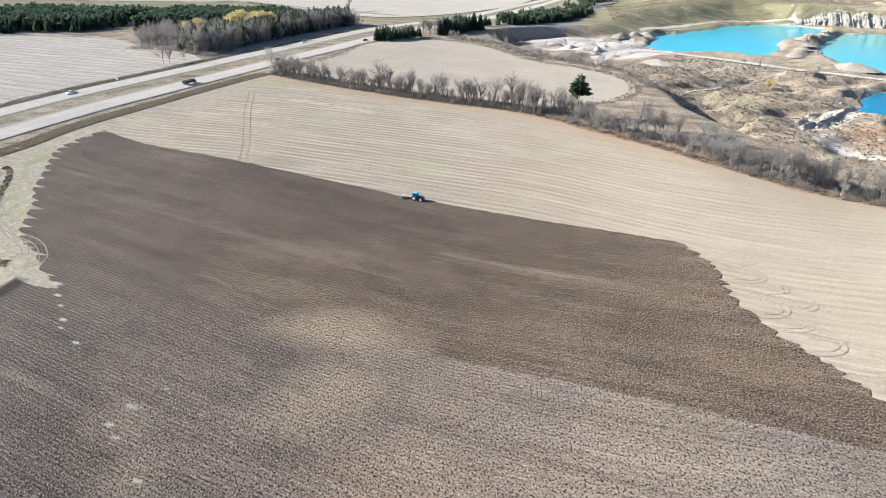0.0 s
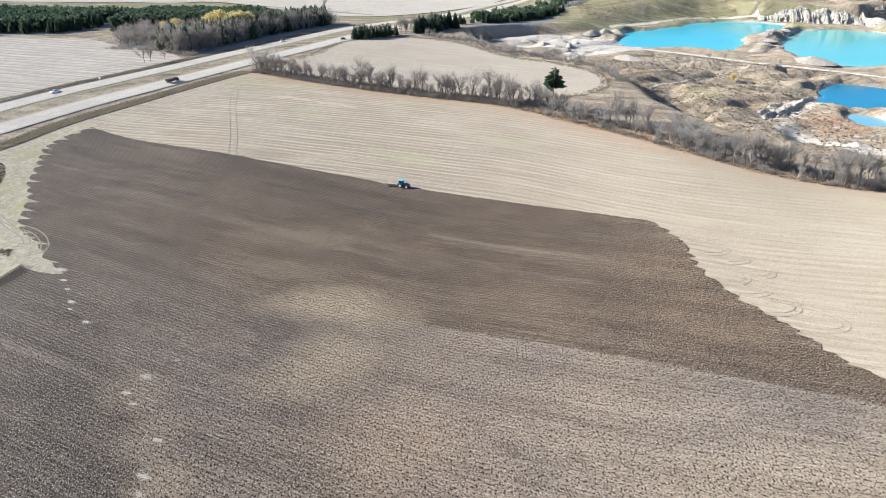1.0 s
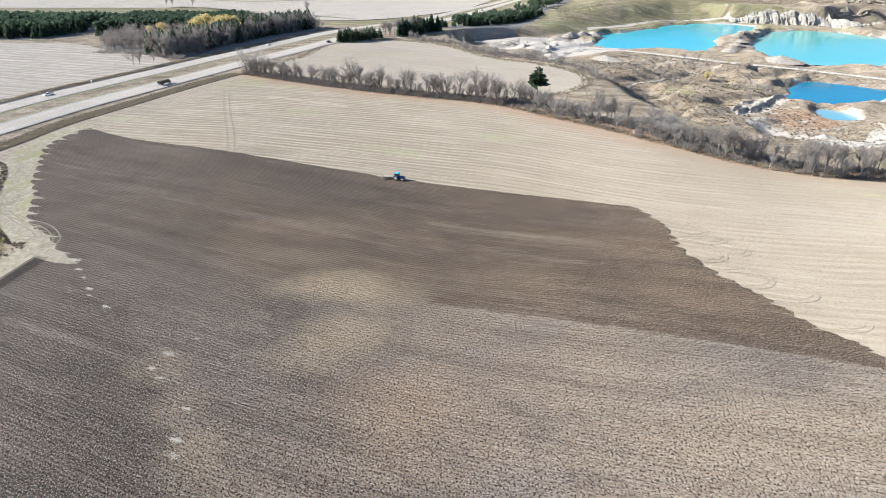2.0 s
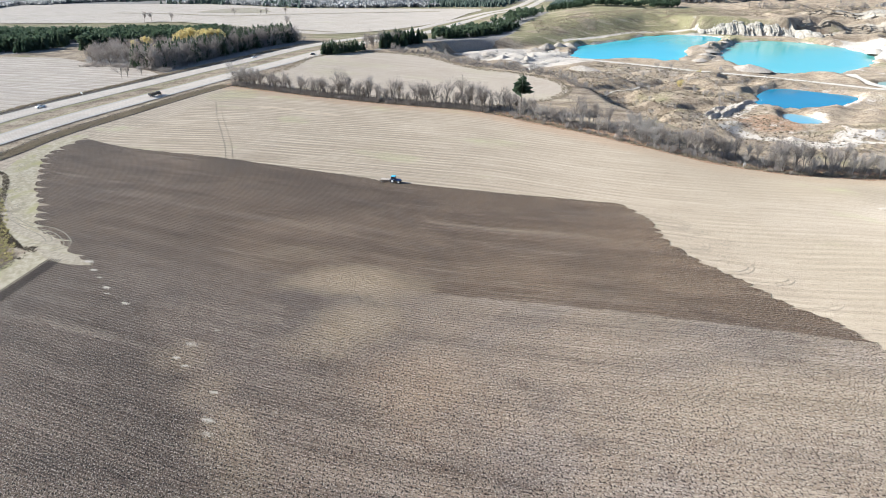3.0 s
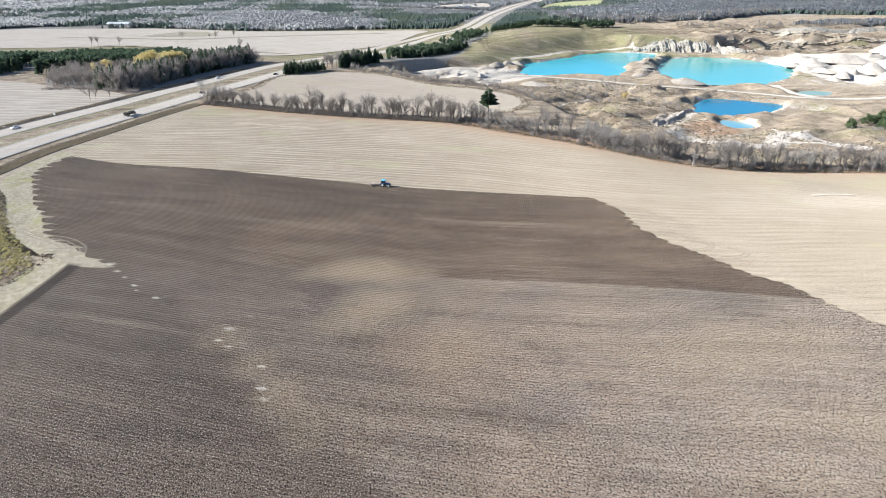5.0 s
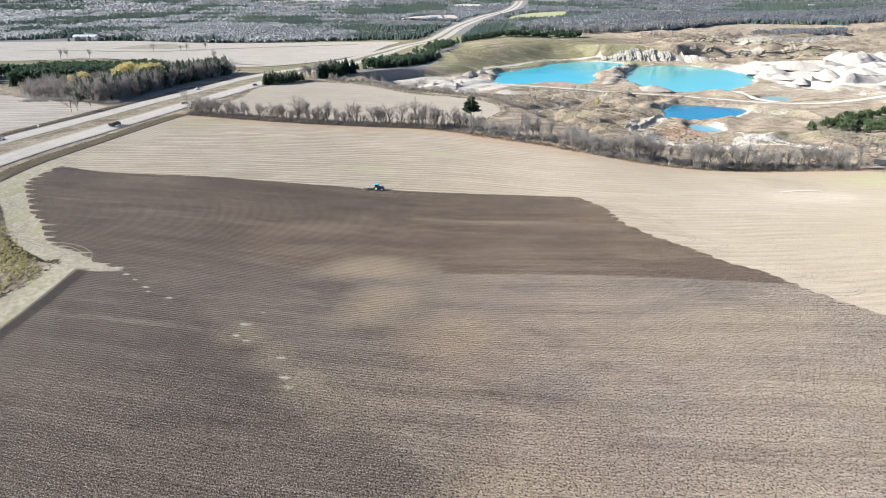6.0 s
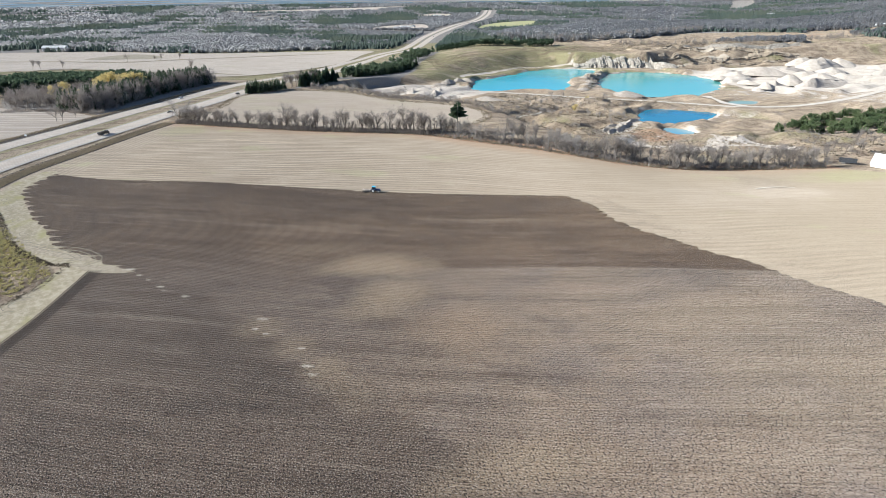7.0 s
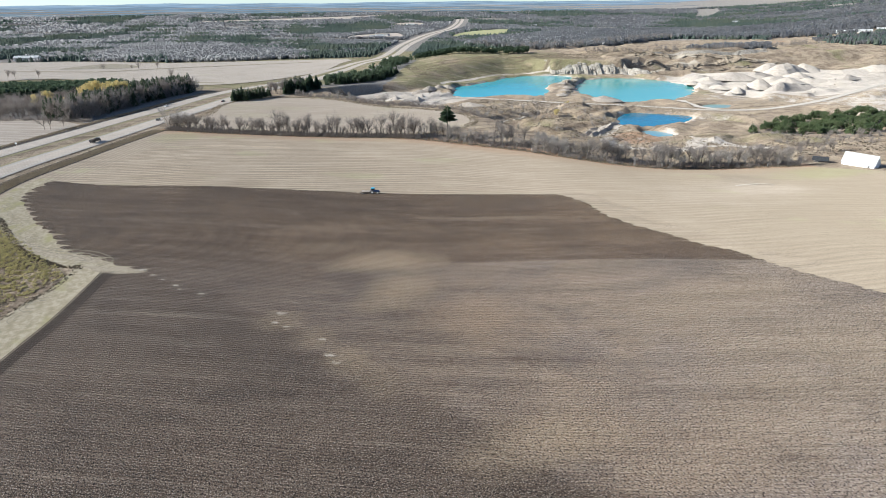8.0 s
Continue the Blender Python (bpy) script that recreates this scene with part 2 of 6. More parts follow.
    for cx, cy, rx, ry, amount, tint in ((-40, 133, 15, 7, 0.85, pale), (-27, 127, 12, 6, 0.5, pale), (-35, 110, 12, 9, 0.75, pale), (-43, 101, 10, 7, 0.5, pale), (-20, 85, 14, 10, 0.4, rusty), (-14, 71, 13, 10, 0.2, rusty), (-24, 22, 18, 9, 0.45, pale), (-53, 170, 22, 9, 0.25, rusty), (-58, 150, 14, 6, 0.2, pale), (-78, 97, 7, 6, 0.35, pale), (-68, 84, 6, 6, 0.35, pale), (-61, 70, 6, 7, 0.4, pale), (-54, 58, 6, 8, 0.3, pale), (60, 70, 30, 10, 0.25, pale), (70, 30, 30, 14, 0.2, pale)):
        dx, dy = n.math("DIVIDE", n.math("SUBTRACT", x, cx), rx), n.math("DIVIDE", n.math("SUBTRACT", y, cy), ry)
        d = n.math("ADD", n.math("ADD", n.math("MULTIPLY", dx, dx), n.math("MULTIPLY", dy, dy)), n.math("MULTIPLY", n.math("SUBTRACT", n.noise(0.06, 5, 0.65), 0.5), 2.4))
        c = n.mix(n.math("MULTIPLY", n.step(d, 2.4, -0.7), amount), c, tint)
    # specks: shadows between clods and highlights on them, painted into the soil colour
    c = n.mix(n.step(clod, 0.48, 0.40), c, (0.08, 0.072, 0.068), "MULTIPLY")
    c = n.mix(n.math("MULTIPLY", n.step(fine, 0.53, 0.62), n.math("MULTIPLY_ADD", fresh, -0.05, 0.62)), c, n.mix(0.6, c, (0.78, 0.67, 0.56)))
    c = n.mix(n.step(n.noise(0.45, 4, 0.6), 0.52, 0.36), c, (0.85, 0.82, 0.80), "MULTIPLY")
    # furrow hollows darkened in the colour too, where shade would lie
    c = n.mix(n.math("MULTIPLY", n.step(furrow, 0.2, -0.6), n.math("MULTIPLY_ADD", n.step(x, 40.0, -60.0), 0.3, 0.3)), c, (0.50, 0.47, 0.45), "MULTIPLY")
    n.relief(n.math("ADD", n.math("MULTIPLY", furrow, 0.25), n.math("ADD", n.math("MULTIPLY", lines, 0.16), n.math("ADD", n.math("MULTIPLY", clod, 0.7), n.math("MULTIPLY", fine, 0.35)))), 0.5, 0.9)
    return n.colour(c)


def make_speckled(name, a, b, scale, rough=0.9, relief=0.05, specular=0.2, c=None):
    n = Nodes(name, rough, specular)
    f = n.noise(scale, 5, 0.65)
    col = n.mix(n.step(f, 0.35, 0.65), a, b)
    if c:
        col = n.mix(n.step(n.noise(scale * 0.13, 4), 0.5, 0.68), col, c)
    n.relief(n.noise(scale * 2.5, 4, 0.7), relief)
    return n.colour(col)


def make_paint(name, colour, rough=0.4, metallic=0.0):
    """A plain painted or moulded surface with a little dust."""
    n = Nodes(name, rough, 0.5, metallic)
    c = n.mix(n.math("MULTIPLY", n.step(n.noise(3.0, 4), 0.5, 0.75), 0.25), colour, (0.30, 0.26, 0.21))
    return n.colour(c)


def make_road(name, a, b):
    """Weathered pavement with darker wheel paths along it."""
    n = Nodes(name, 0.9, 0.1)
    across = n.stored("across")
    lane = n.math("ABSOLUTE", n.math("SINE", n.math("MULTIPLY", across, math.pi / 1.85)))
    c = n.mix(n.step(n.noise(0.25, 5, 0.65), 0.35, 0.65), a, b)
    c = n.mix(n.math("MULTIPLY", n.step(lane, 0.55, 0.95), 0.35), c, tuple(0.7 * k for k in b))
    c = n.mix(n.math("MULTIPLY", n.step(n.noise(0.03, 4), 0.5, 0.7), 0.4), c, tuple(0.8 * k for k in b))
    shoulder = n.step(n.math("ABSOLUTE", across), 5.6, 6.6)
    c = n.mix(shoulder, c, n.mix(n.noise(0.8, 5, 0.7), (0.46, 0.425, 0.38), (0.36, 0.325, 0.285)))
    n.relief(n.noise(6, 3), 0.02)
    return n.colour(c)


def make_water(name, deep, shallow, reach, gloss=0.26):
    """Turbid mineral water with a small ripple; paler where it is shallow by the shore."""
    n = Nodes(name, 0.15, gloss)
    c = n.mix(n.step(n.noise(0.012, 4, 0.6), 0.35, 0.7), deep, tuple(0.7 * p + 0.3 * q for p, q in zip(deep, shallow)))
    c = n.mix(n.step(n.math("ADD", n.stored("shore"), n.math("MULTIPLY", n.noise(0.1, 3), 0.4 * reach)), reach * 1.1, 0.0), c, shallow)
    x, y, _ = n.axes()
    n.relief(n.noise(0.9, 3, 0.5, at=n.vector(x, n.math("MULTIPLY", y, 0.6))), 0.05, 0.35)
    return n.colour(c)


def make_leafy(name, a, b, rough=0.7, each="object", through_light=0.35, stand=None):
    n = Nodes(name, rough, 0.06)
    thin, both, out = n.add("ShaderNodeBsdfTranslucent"), n.add("ShaderNodeMixShader"), n.tree.nodes["Material Output"]
    both.inputs[0].default_value = through_light
    tint = (n.mix(n.chance() if each == "object" else n.island(), n.mix(n.noise(1.3, 2), a, tuple(0.75 * k for k in a)), b))
    if stand:  # neighbouring stands of trees differ in kind
        tint = n.mix(n.math("MULTIPLY", n.step(n.noise(0.006, 4, 0.6), 0.45, 0.62), 0.75), tint, stand)
    n.put(thin.inputs[0], tint)
    n.put(both.inputs[1], n.bsdf.outputs[0])
    n.put(both.inputs[2], thin.outputs[0])
    n.put(out.inputs[0], both.outputs[0])
    return n.colour(tint)


GRASSLAND = make_ground()
STUBBLE = make_stubble("corn_stubble", (0.465, 0.378, 0.284), (0.385, 0.309, 0.229), green=0.5)
STUBBLE_FAR = make_stubble("pale_stubble", (0.57, 0.485, 0.40), (0.49, 0.415, 0.34), slope=0.55, green=0.1)
STUBBLE_WEST = make_stubble("swathed_stubble", (0.57, 0.485, 0.40), (0.45, 0.375, 0.305), slope=0.30, green=0.05, rows=0.45, swaths=8.5)
STUBBLE_EAST = make_stubble("weathered_stubble", (0.46, 0.38, 0.30), (0.395, 0.325, 0.255), slope=0.55, green=0.15, rows=0.3, patch=0.5)
SOIL = make_ploughed()
PALE_HEADLAND = make_speckled("grassy_headland", (0.445, 0.375, 0.275), (0.31, 0.262, 0.172), 0.5, 0.95, 0.3, c=(0.335, 0.30, 0.15))
TURNED_DUST = make_speckled("dusty_earth", (0.42, 0.355, 0.265), (0.30, 0.248, 0.18), 0.7, 0.95, 0.2)
SOIL_AND_SHADE = make_speckled("furrow_soil_and_shade", (0.065, 0.052, 0.044), (0.11, 0.088, 0.07), 1.2, 0.9, 0.15)
TRACK_SOIL = make_speckled("pressed_soil", (0.275, 0.222, 0.165), (0.35, 0.285, 0.212), 0.5, 0.95, 0.05)
STRAW = make_speckled("loose_straw", (0.56, 0.49, 0.40), (0.44, 0.375, 0.30), 0.9, 0.95, 0.15)
BARE_SAND = make_speckled("washed_sand", (0.47, 0.365, 0.262), (0.40, 0.315, 0.23), 0.2, 0.95, 0.05)
ASPHALT = make_road("pale_asphalt", (0.57, 0.485, 0.405), (0.485, 0.412, 0.345))
MARKING = make_paint("road_paint", (0.60, 0.57, 0.51), 0.7)
VERGE = make_speckled("verge_weeds", (0.38, 0.33, 0.245), (0.28, 0.237, 0.175), 0.6, 0.95, 0.35, c=(0.28, 0.24, 0.155))
MEDIAN = make_speckled("median_grass", (0.33, 0.29, 0.165), (0.25, 0.215, 0.125), 0.35, 0.95, 0.15, c=(0.36, 0.29, 0.19))
HAUL = make_speckled("haul_gravel", (0.50, 0.445, 0.38), (0.42, 0.37, 0.315), 0.3, 0.95, 0.05)
SAND = make_speckled("quarry_sand", (0.50, 0.435, 0.37), (0.41, 0.355, 0.297), 0.25, 0.95, 0.25)
ROCK = make_speckled("pale_limestone", (0.43, 0.385, 0.325), (0.27, 0.235, 0.195), 0.35, 0.9, 0.5, c=(0.38, 0.335, 0.28))
GREY_ROCK = make_speckled("grey_spoil", (0.30, 0.252, 0.205), (0.43, 0.375, 0.32), 0.6, 0.9, 0.4)
LAKE_BLUE = make_water("turquoise_water", (0.02, 0.35, 0.425), (0.06, 0.43, 0.45), 14.0)
LAKE_TEAL = make_water("milky_teal_water", (0.075, 0.39, 0.375), (0.13, 0.41, 0.375), 20.0)
POND_BLUE = make_water("deep_blue_water", (0.0, 0.15, 0.27), (0.01, 0.22, 0.32), 6.0, 0.12)
POOL_BLUE = make_water("shallow_pool_water", (0.13, 0.34, 0.43), (0.24, 0.38, 0.42), 5.0, 0.2)
TARN_GREEN = make_water("pale_green_water", (0.20, 0.30, 0.22), (0.31, 0.36, 0.28), 5.0, 0.1)
BARK = make_leafy("grey_bark", (0.185, 0.155, 0.13), (0.25, 0.215, 0.185), 0.9, through_light=0.0)
TWIG = make_leafy("bare_twigs", (0.275, 0.235, 0.205), (0.365, 0.322, 0.29), 0.9)
PALE_TWIG = make_leafy("pale_birch_twigs", (0.46, 0.415, 0.37), (0.37, 0.33, 0.295), 0.9)
NEEDLES = make_leafy("dark_needles", (0.062, 0.096, 0.060), (0.098, 0.126, 0.074), 0.7)
PINE_GREEN = make_leafy("pine_needles", (0.070, 0.100, 0.060), (0.102, 0.132, 0.078), 0.7)
YELLOW = make_leafy("yellow_leaves", (0.70, 0.58, 0.26), (0.60, 0.49, 0.23), 0.8)
# far crowns cooler than near trees: a little haze is mixed into the colour
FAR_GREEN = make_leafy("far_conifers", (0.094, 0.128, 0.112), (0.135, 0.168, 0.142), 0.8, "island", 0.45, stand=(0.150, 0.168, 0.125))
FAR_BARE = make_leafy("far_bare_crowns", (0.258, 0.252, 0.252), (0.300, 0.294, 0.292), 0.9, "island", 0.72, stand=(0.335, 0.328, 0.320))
WEED = make_leafy("dead_weeds", (0.42, 0.35, 0.25), (0.28, 0.225, 0.16), 0.95, "island")


# ---- land ----
def sstep(a, b, v):
    """Smooth step from 0 at a to 1 at b."""
    u = np.clip((v - a) / (b - a), 0.0, 1.0)
    return u * u * (3 - 2 * u)


def curve(points, step=3.0, closed=False):
    """A Catmull-Rom line through the points, as an array of x, y."""
    p = np.array(points, float)
    n = len(p)
    out = []
    for i in range(n if closed else n - 1):
        if closed:
            a, b, c, d = p[(i - 1) % n], p[i], p[(i + 1) % n], p[(i + 2) % n]
        else:
            a, b, c, d = p[max(i - 1, 0)], p[i], p[i + 1], p[min(i + 2, n - 1)]
        for u in np.linspace(0, 1, max(2, int(np.linalg.norm(c - b) / step)), endpoint=False):
            out.append(0.5 * (2 * b + (c - a) * u + (2 * a - 5 * b + 4 * c - d) * u * u + (3 * b - a - 3 * c + d) * u**3))
    if not closed:
        out.append(p[-1])
    return np.array(out)


def inside(poly, x, y):
    """Whether points lie in a closed outline."""
    x, y = np.asarray(x, float), np.asarray(y, float)
    hit = np.zeros(x.shape, bool)
    for (ax, ay), (bx, by) in zip(poly, np.roll(poly, -1, 0)):
        with np.errstate(divide="ignore", invalid="ignore"):
            hit ^= ((ay > y) != (by > y)) & (x < (bx - ax) * (y - ay) / (by - ay) + ax)
    return hit


def to_line(line, x, y, closed=False):
    """The distance of points from a line."""
    x, y = np.asarray(x, float), np.asarray(y, float)
    best = np.full(x.shape, 1e9)
    q = np.roll(line, -1, 0) if closed else line[1:]
    for (ax, ay), (bx, by) in zip(line, q):
        ll = (bx - ax) ** 2 + (by - ay) ** 2 + 1e-9
        u = np.clip(((x - ax) * (bx - ax) + (y - ay) * (by - ay)) / ll, 0, 1)
        best = np.minimum(best, np.hypot(x - ax - u * (bx - ax), y - ay - u * (by - ay)))
    return best


LAKES = {
    "west": curve([(140, 610), (152, 650), (168, 687), (218, 722), (281, 770), (335, 764), (344, 730), (328, 696), (274, 652), (254, 616), (232, 578), (188, 580)], 6, True),
    "east": curve([(284, 600), (318, 665), (352, 703), (405, 706), (432, 666), (434, 600), (400, 545), (350, 507), (310, 508), (273, 538)], 6, True),
    "pond": curve([(238, 432), (262, 447), (279, 436), (299, 415), (291, 399), (258, 376), (233, 373), (218, 386), (226, 410)], 4, True),
    "tarn": curve([(345, 452), (351, 464), (366, 470), (379, 458), (369, 447), (355, 441)], 3, True),
    "pool": curve([(221, 366), (232, 362), (237, 347), (226, 336), (214, 342)], 3, True),
}
HAUL_LINE = curve([(62, 480), (92, 545), (128, 583), (179, 552), (224, 512), (269, 480), (307, 446), (331, 426), (379, 414), (458, 435), (539, 472), (663, 534), (800, 590)], 5)
CAUSEWAY = curve([(252, 570), (264, 592), (277, 618), (292, 645), (312, 668), (334, 694), (349, 716), (352, 730)], 6)
WATER = -1.0
for _name, _line in LAKES.items():
    # ragged shores: small bays and points
    _out = np.gradient(_line, axis=0)[:, ::-1] * (1, -1)
    _out /= np.linalg.norm(_out, axis=1)[:, None] + 1e-9
    _k = 0.35 if _name in ("pond", "pool", "tarn") else 1.0
    _wave = np.sin(_line[:, 0] / 7.1 + np.sin(_line[:, 1] / 5.3)) + 0.7 * np.sin(_line[:, 1] / 4.3 + 2 * np.sin(_line[:, 0] / 9.0))
    LAKES[_name] = _line + _out * (2.2 * _k * _wave)[:, None]


def dig_lakes(x, y, z):
    """Lowers the land under the water and smooths its shores."""
    near = (x > 90) & (x < 480) & (y > 300) & (y < 830)
    if near.any():
        px, py, pz = x[near], y[near], z[near]
        for line in LAKES.values():
            d = to_line(line, px, py, True) * np.where(inside(line, px, py), 1, -1)
            pz = pz + (np.minimum(pz, WATER + 0.7) - pz) * sstep(-5, -1, d)
            pz = pz - 3.5 * sstep(-1.5, 5, d)
        z = z.copy()
        z[near] = pz
    return z


def ground_z(x, y):
    """Height of the land: a field that climbs away to a ridge, a quarry basin, a plateau and far hills."""
    x, y = np.atleast_1d(np.asarray(x, float)), np.atleast_1d(np.asarray(y, float))
    r = np.hypot(x, y)
    field = 1.5 + 13.5 * sstep(-20, 330, y) - 4 * sstep(-90, -190, x) * sstep(400, 250, y)
    field = field - 8 * sstep(70, 200, x) * sstep(90, 230, y) + 2.2 * np.exp(-((x - 158) / 22) ** 2 - ((y - 196) / 13) ** 2)
    field = field + 2.9 * sstep(-25, 60, x) * sstep(-60, 90, y) * sstep(235, 120, y)
    field = field - 9 * sstep(560, 800, y) * sstep(140, 60, x)
    rim = np.interp(y, [150, 240, 270, 300, 340, 400, 430, 470, 520, 560, 600, 625, 650, 700], [290, 175, 140, 120, 105, 101, 91, 58, 26, 8, 4, 14, 52, 92])
    basin = sstep(rim - 8, rim + np.interp(y, [230, 320, 480, 530, 610, 648, 690], [38, 12, 14, 5, 5, 8, 120]), x) * sstep(215, 285, y)
    foot = np.interp(x, [60, 110, 165, 210, 280, 318, 336, 425, 445, 520, 640, 900], [655, 650, 700, 738, 784, 790, 768, 735, 738, 748, 728, 700])
    wide = np.interp(x, [100, 300, 337, 424, 440, 520], [80, 60, 9, 10, 26, 50])
    north = 17.0 * sstep(0, 1, (y - foot) / wide)
    pit = 0.3 + north * sstep(40, 110, x)
    rough = 1.2 * np.sin(x / 11 + 1.7 * np.sin(y / 23)) * np.sin(y / 9 + 1.3 * np.sin(x / 17)) + 0.7 * np.abs(np.sin(x / 6.1 + y / 14 + np.sin(y / 8))) * np.sin(y / 31 + x / 47)
    rough = rough + 1.6 * np.tanh(5 * np.sin(x / 19 + 1.4 * np.sin(y / 21)) * np.sin(y / 16 + np.sin(x / 26))) * sstep(20, 60, y - 250) + 1.4 * np.tanh(4 * np.sin(y / 7.5 + 0.8 * np.sin(x / 24))) * sstep(430, 470, x) * sstep(690, 720, y)
    scarp = np.tanh(5 * np.sin((0.85 * x - 0.5 * y) / 11 + 1.5 * np.sin((x + y) / 27) + 0.6 * np.sin(y / 6.5)))
    rough = rough + 1.9 * (scarp + 0.4) * sstep(30, 55, np.hypot(x - 195, y - 335)) * sstep(85, 120, x) * sstep(290, 215, x) * sstep(285, 310, y) * sstep(505, 470, y)
    rough = rough * (0.35 + 0.65 * sstep(25, 60, np.hypot(x - 212, y - 345)))
    rough = rough * (1 - 0.75 * sstep(640, 680, y) * sstep(330, 290, x))
    pit = pit + (rough + 1.3) * np.clip(1 - np.abs(y - foot - 12) / 20 * (x > 330) * (x < 430), 0.25, 1)
    z = field * (1 - basin) + pit * basin
    by_haul = (x > 60) & (x < 760) & (y > 395) & (y < 610)
    if by_haul.any():
        level = 1.2 * basin[by_haul] + z[by_haul] * (1 - basin[by_haul])
        z[by_haul] += (level - z[by_haul]) * sstep(22, 7, to_line(HAUL_LINE[::3], x[by_haul], y[by_haul]))
    z = dig_lakes(x, y, z)
    by_bar = (x > 230) & (x < 370) & (y > 550) & (y < 745)
    if by_bar.any():
        bx, by = x[by_bar], y[by_bar]
        z[by_bar] += (2.2 + 0.9 * np.sin(bx / 4.1 + 2 * np.sin(by / 6.3)) * np.sin(by / 4.7)) * sstep(8, 1.5, to_line(CAUSEWAY, bx, by))
    z = z + (4.0 - z) * sstep(800, 1100, y) * sstep(200, 120, x - 0.5 * (y - 840))
    z = z + (3.0 - z) * sstep(1000, 1900, r)
    z = z + 72 * sstep(2300, 4950, r)
    z = z + 120 * np.exp(-(((np.degrees(np.arctan2(x, y)) - 60) / 15) ** 2)) * sstep(1000, 2900, r)
    return z


# ---- building helpers ----
def mesh_of(name, verts, faces, material, smooth=False):
    me = bpy.data.meshes.new(name)
    me.from_pydata([tuple(v) for v in np.asarray(verts, float).tolist()], [], [tuple(f) for f in (faces.tolist() if isinstance(faces, np.ndarray) else faces)])
    me.materials.append(material)
    if smooth:
        me.polygons.foreach_set("use_smooth", np.ones(len(me.polygons), bool))
    me.update()
    return me


def store(me, name, values):
    me.attributes.new(name, "FLOAT", "POINT").data.foreach_set("value", np.asarray(values, np.float32))


def structure(name, verts, faces, material, label="", category="", smooth=True):
    return tagged(new(name, mesh_of(name, verts, faces, material, smooth)), label, category, kind="structure")


def part(name, me, parent, label=""):
    """One mesh object under a thing or a part."""
    ob = new(name, me)
    ob.parent = parent
    return tagged(ob, label) if label else ob


def piece(name, bm, material, parent, label="", smooth=False):
    me = bpy.data.meshes.new(name)
    bm.to_mesh(me)
    bm.free()
    me.materials.append(material)
    if smooth:
        me.polygons.foreach_set("use_smooth", np.ones(len(me.polygons), bool))
    return part(name, me, parent, label)


def box(bm, x0, y0, z0, x1, y1, z1, bevel=0.0, taper=(1.0, 1.0), shift=0.0):
    """A block, whose top may be narrower than its foot."""
    made = bmesh.ops.create_cube(bm, size=1.0)["verts"]
    for v in made:
        top = v.co.z > 0
        v.co = Vector(((x0 + x1) / 2 + v.co.x * (x1 - x0) * (taper[0] if top else 1) + (shift if top else 0), (y0 + y1) / 2 + v.co.y * (y1 - y0) * (taper[1] if top else 1), z1 if top else z0))
    if bevel:
        edges = list({e for v in made for e in v.link_edges})
        bmesh.ops.bevel(bm, geom=edges, offset=bevel, segments=2, affect="EDGES", profile=0.5)
    return bm


def drum(bm, centre, radius, width, segments=18, axis="y"):
    """A wheel-like disc round the given axis."""
    turn = {"y": Euler((math.pi / 2, 0, 0)), "x": Euler((0, math.pi / 2, 0)), "z": Euler((0, 0, 0))}[axis]
    made = bmesh.ops.create_cone(bm, cap_ends=True, segments=segments, radius1=radius, radius2=radius, depth=width, matrix=Matrix.Translation(centre) @ turn.to_matrix().to_4x4())["verts"]
    rim = [e for e in {e for v in made for e in v.link_edges} if len(e.link_faces) == 2 and any(len(f.verts) > 4 for f in e.link_faces)]
    bmesh.ops.bevel(bm, geom=rim, offset=min(radius, width) * 0.16, segments=2, affect="EDGES", profile=0.5)
    return bm


def drape(name, outline, spacing, lift, material, label="", category="", land=ground_z):
    """A sheet that follows the land inside an outline."""
    outline = np.asarray(outline, float)
    x0, y0 = outline.min(0)
    x1, y1 = outline.max(0)
    gx, gy = np.meshgrid(np.arange(x0, x1, spacing), np.arange(y0, y1, spacing))
    gx, gy = gx.ravel() + 0.0, gy.ravel() + 0.0
    keep = inside(outline, gx, gy)
    gx, gy = gx[keep], gy[keep]
    keep = to_line(outline, gx, gy, True) > spacing * 0.35
    pts = [Vector(p) for p in outline.tolist()] + [Vector(p) for p in np.c_[gx[keep], gy[keep]].tolist()]
    from_mathutils = cdt(pts, [], [list(range(len(outline)))], 1, 1e-4)
    flat, faces = np.array([tuple(v) for v in from_mathutils[0]]), from_mathutils[2]
    z = land(flat[:, 0], flat[:, 1]) + lift
    return structure(name, np.c_[flat, z], faces, material, label, category)


def offset(line, far):
    """A line beside another one, to its left."""
    d = np.gradient(line, axis=0)
    d /= np.linalg.norm(d, axis=1)[:, None]
    return line + far * np.c_[-d[:, 1], d[:, 0]]


def ribbon(name, line, halves, lift, material, label="", category="", columns=6, crown=0.0, land=ground_z, kind="structure"):
    """A strip along a line, such as a road; it keeps the distance across as an attribute."""
    n = len(line)
    half = np.full(n, halves) if np.isscalar(halves) else halves
    ts = np.linspace(-1, 1, columns + 1)
    verts, across = [], []
    for t in ts:
        p = offset(line, 1.0) - line
        q = line + p * (half * t)[:, None]
        verts.append(np.c_[q, land(q[:, 0], q[:, 1]) + lift + crown * (1 - t * t)])
        across.append(half * t)
    verts, across = np.stack(verts, 1).reshape(-1, 3), np.stack(across, 1).ravel()
    w = columns + 1
    faces = [(i * w + j, i * w + j + 1, (i + 1) * w + j + 1, (i + 1) * w + j) for i in range(n - 1) for j in range(columns)]
    ob = structure(name, verts, [f[::-1] for f in faces], material, label, category)
    store(ob.data, "across", across)
    return ob


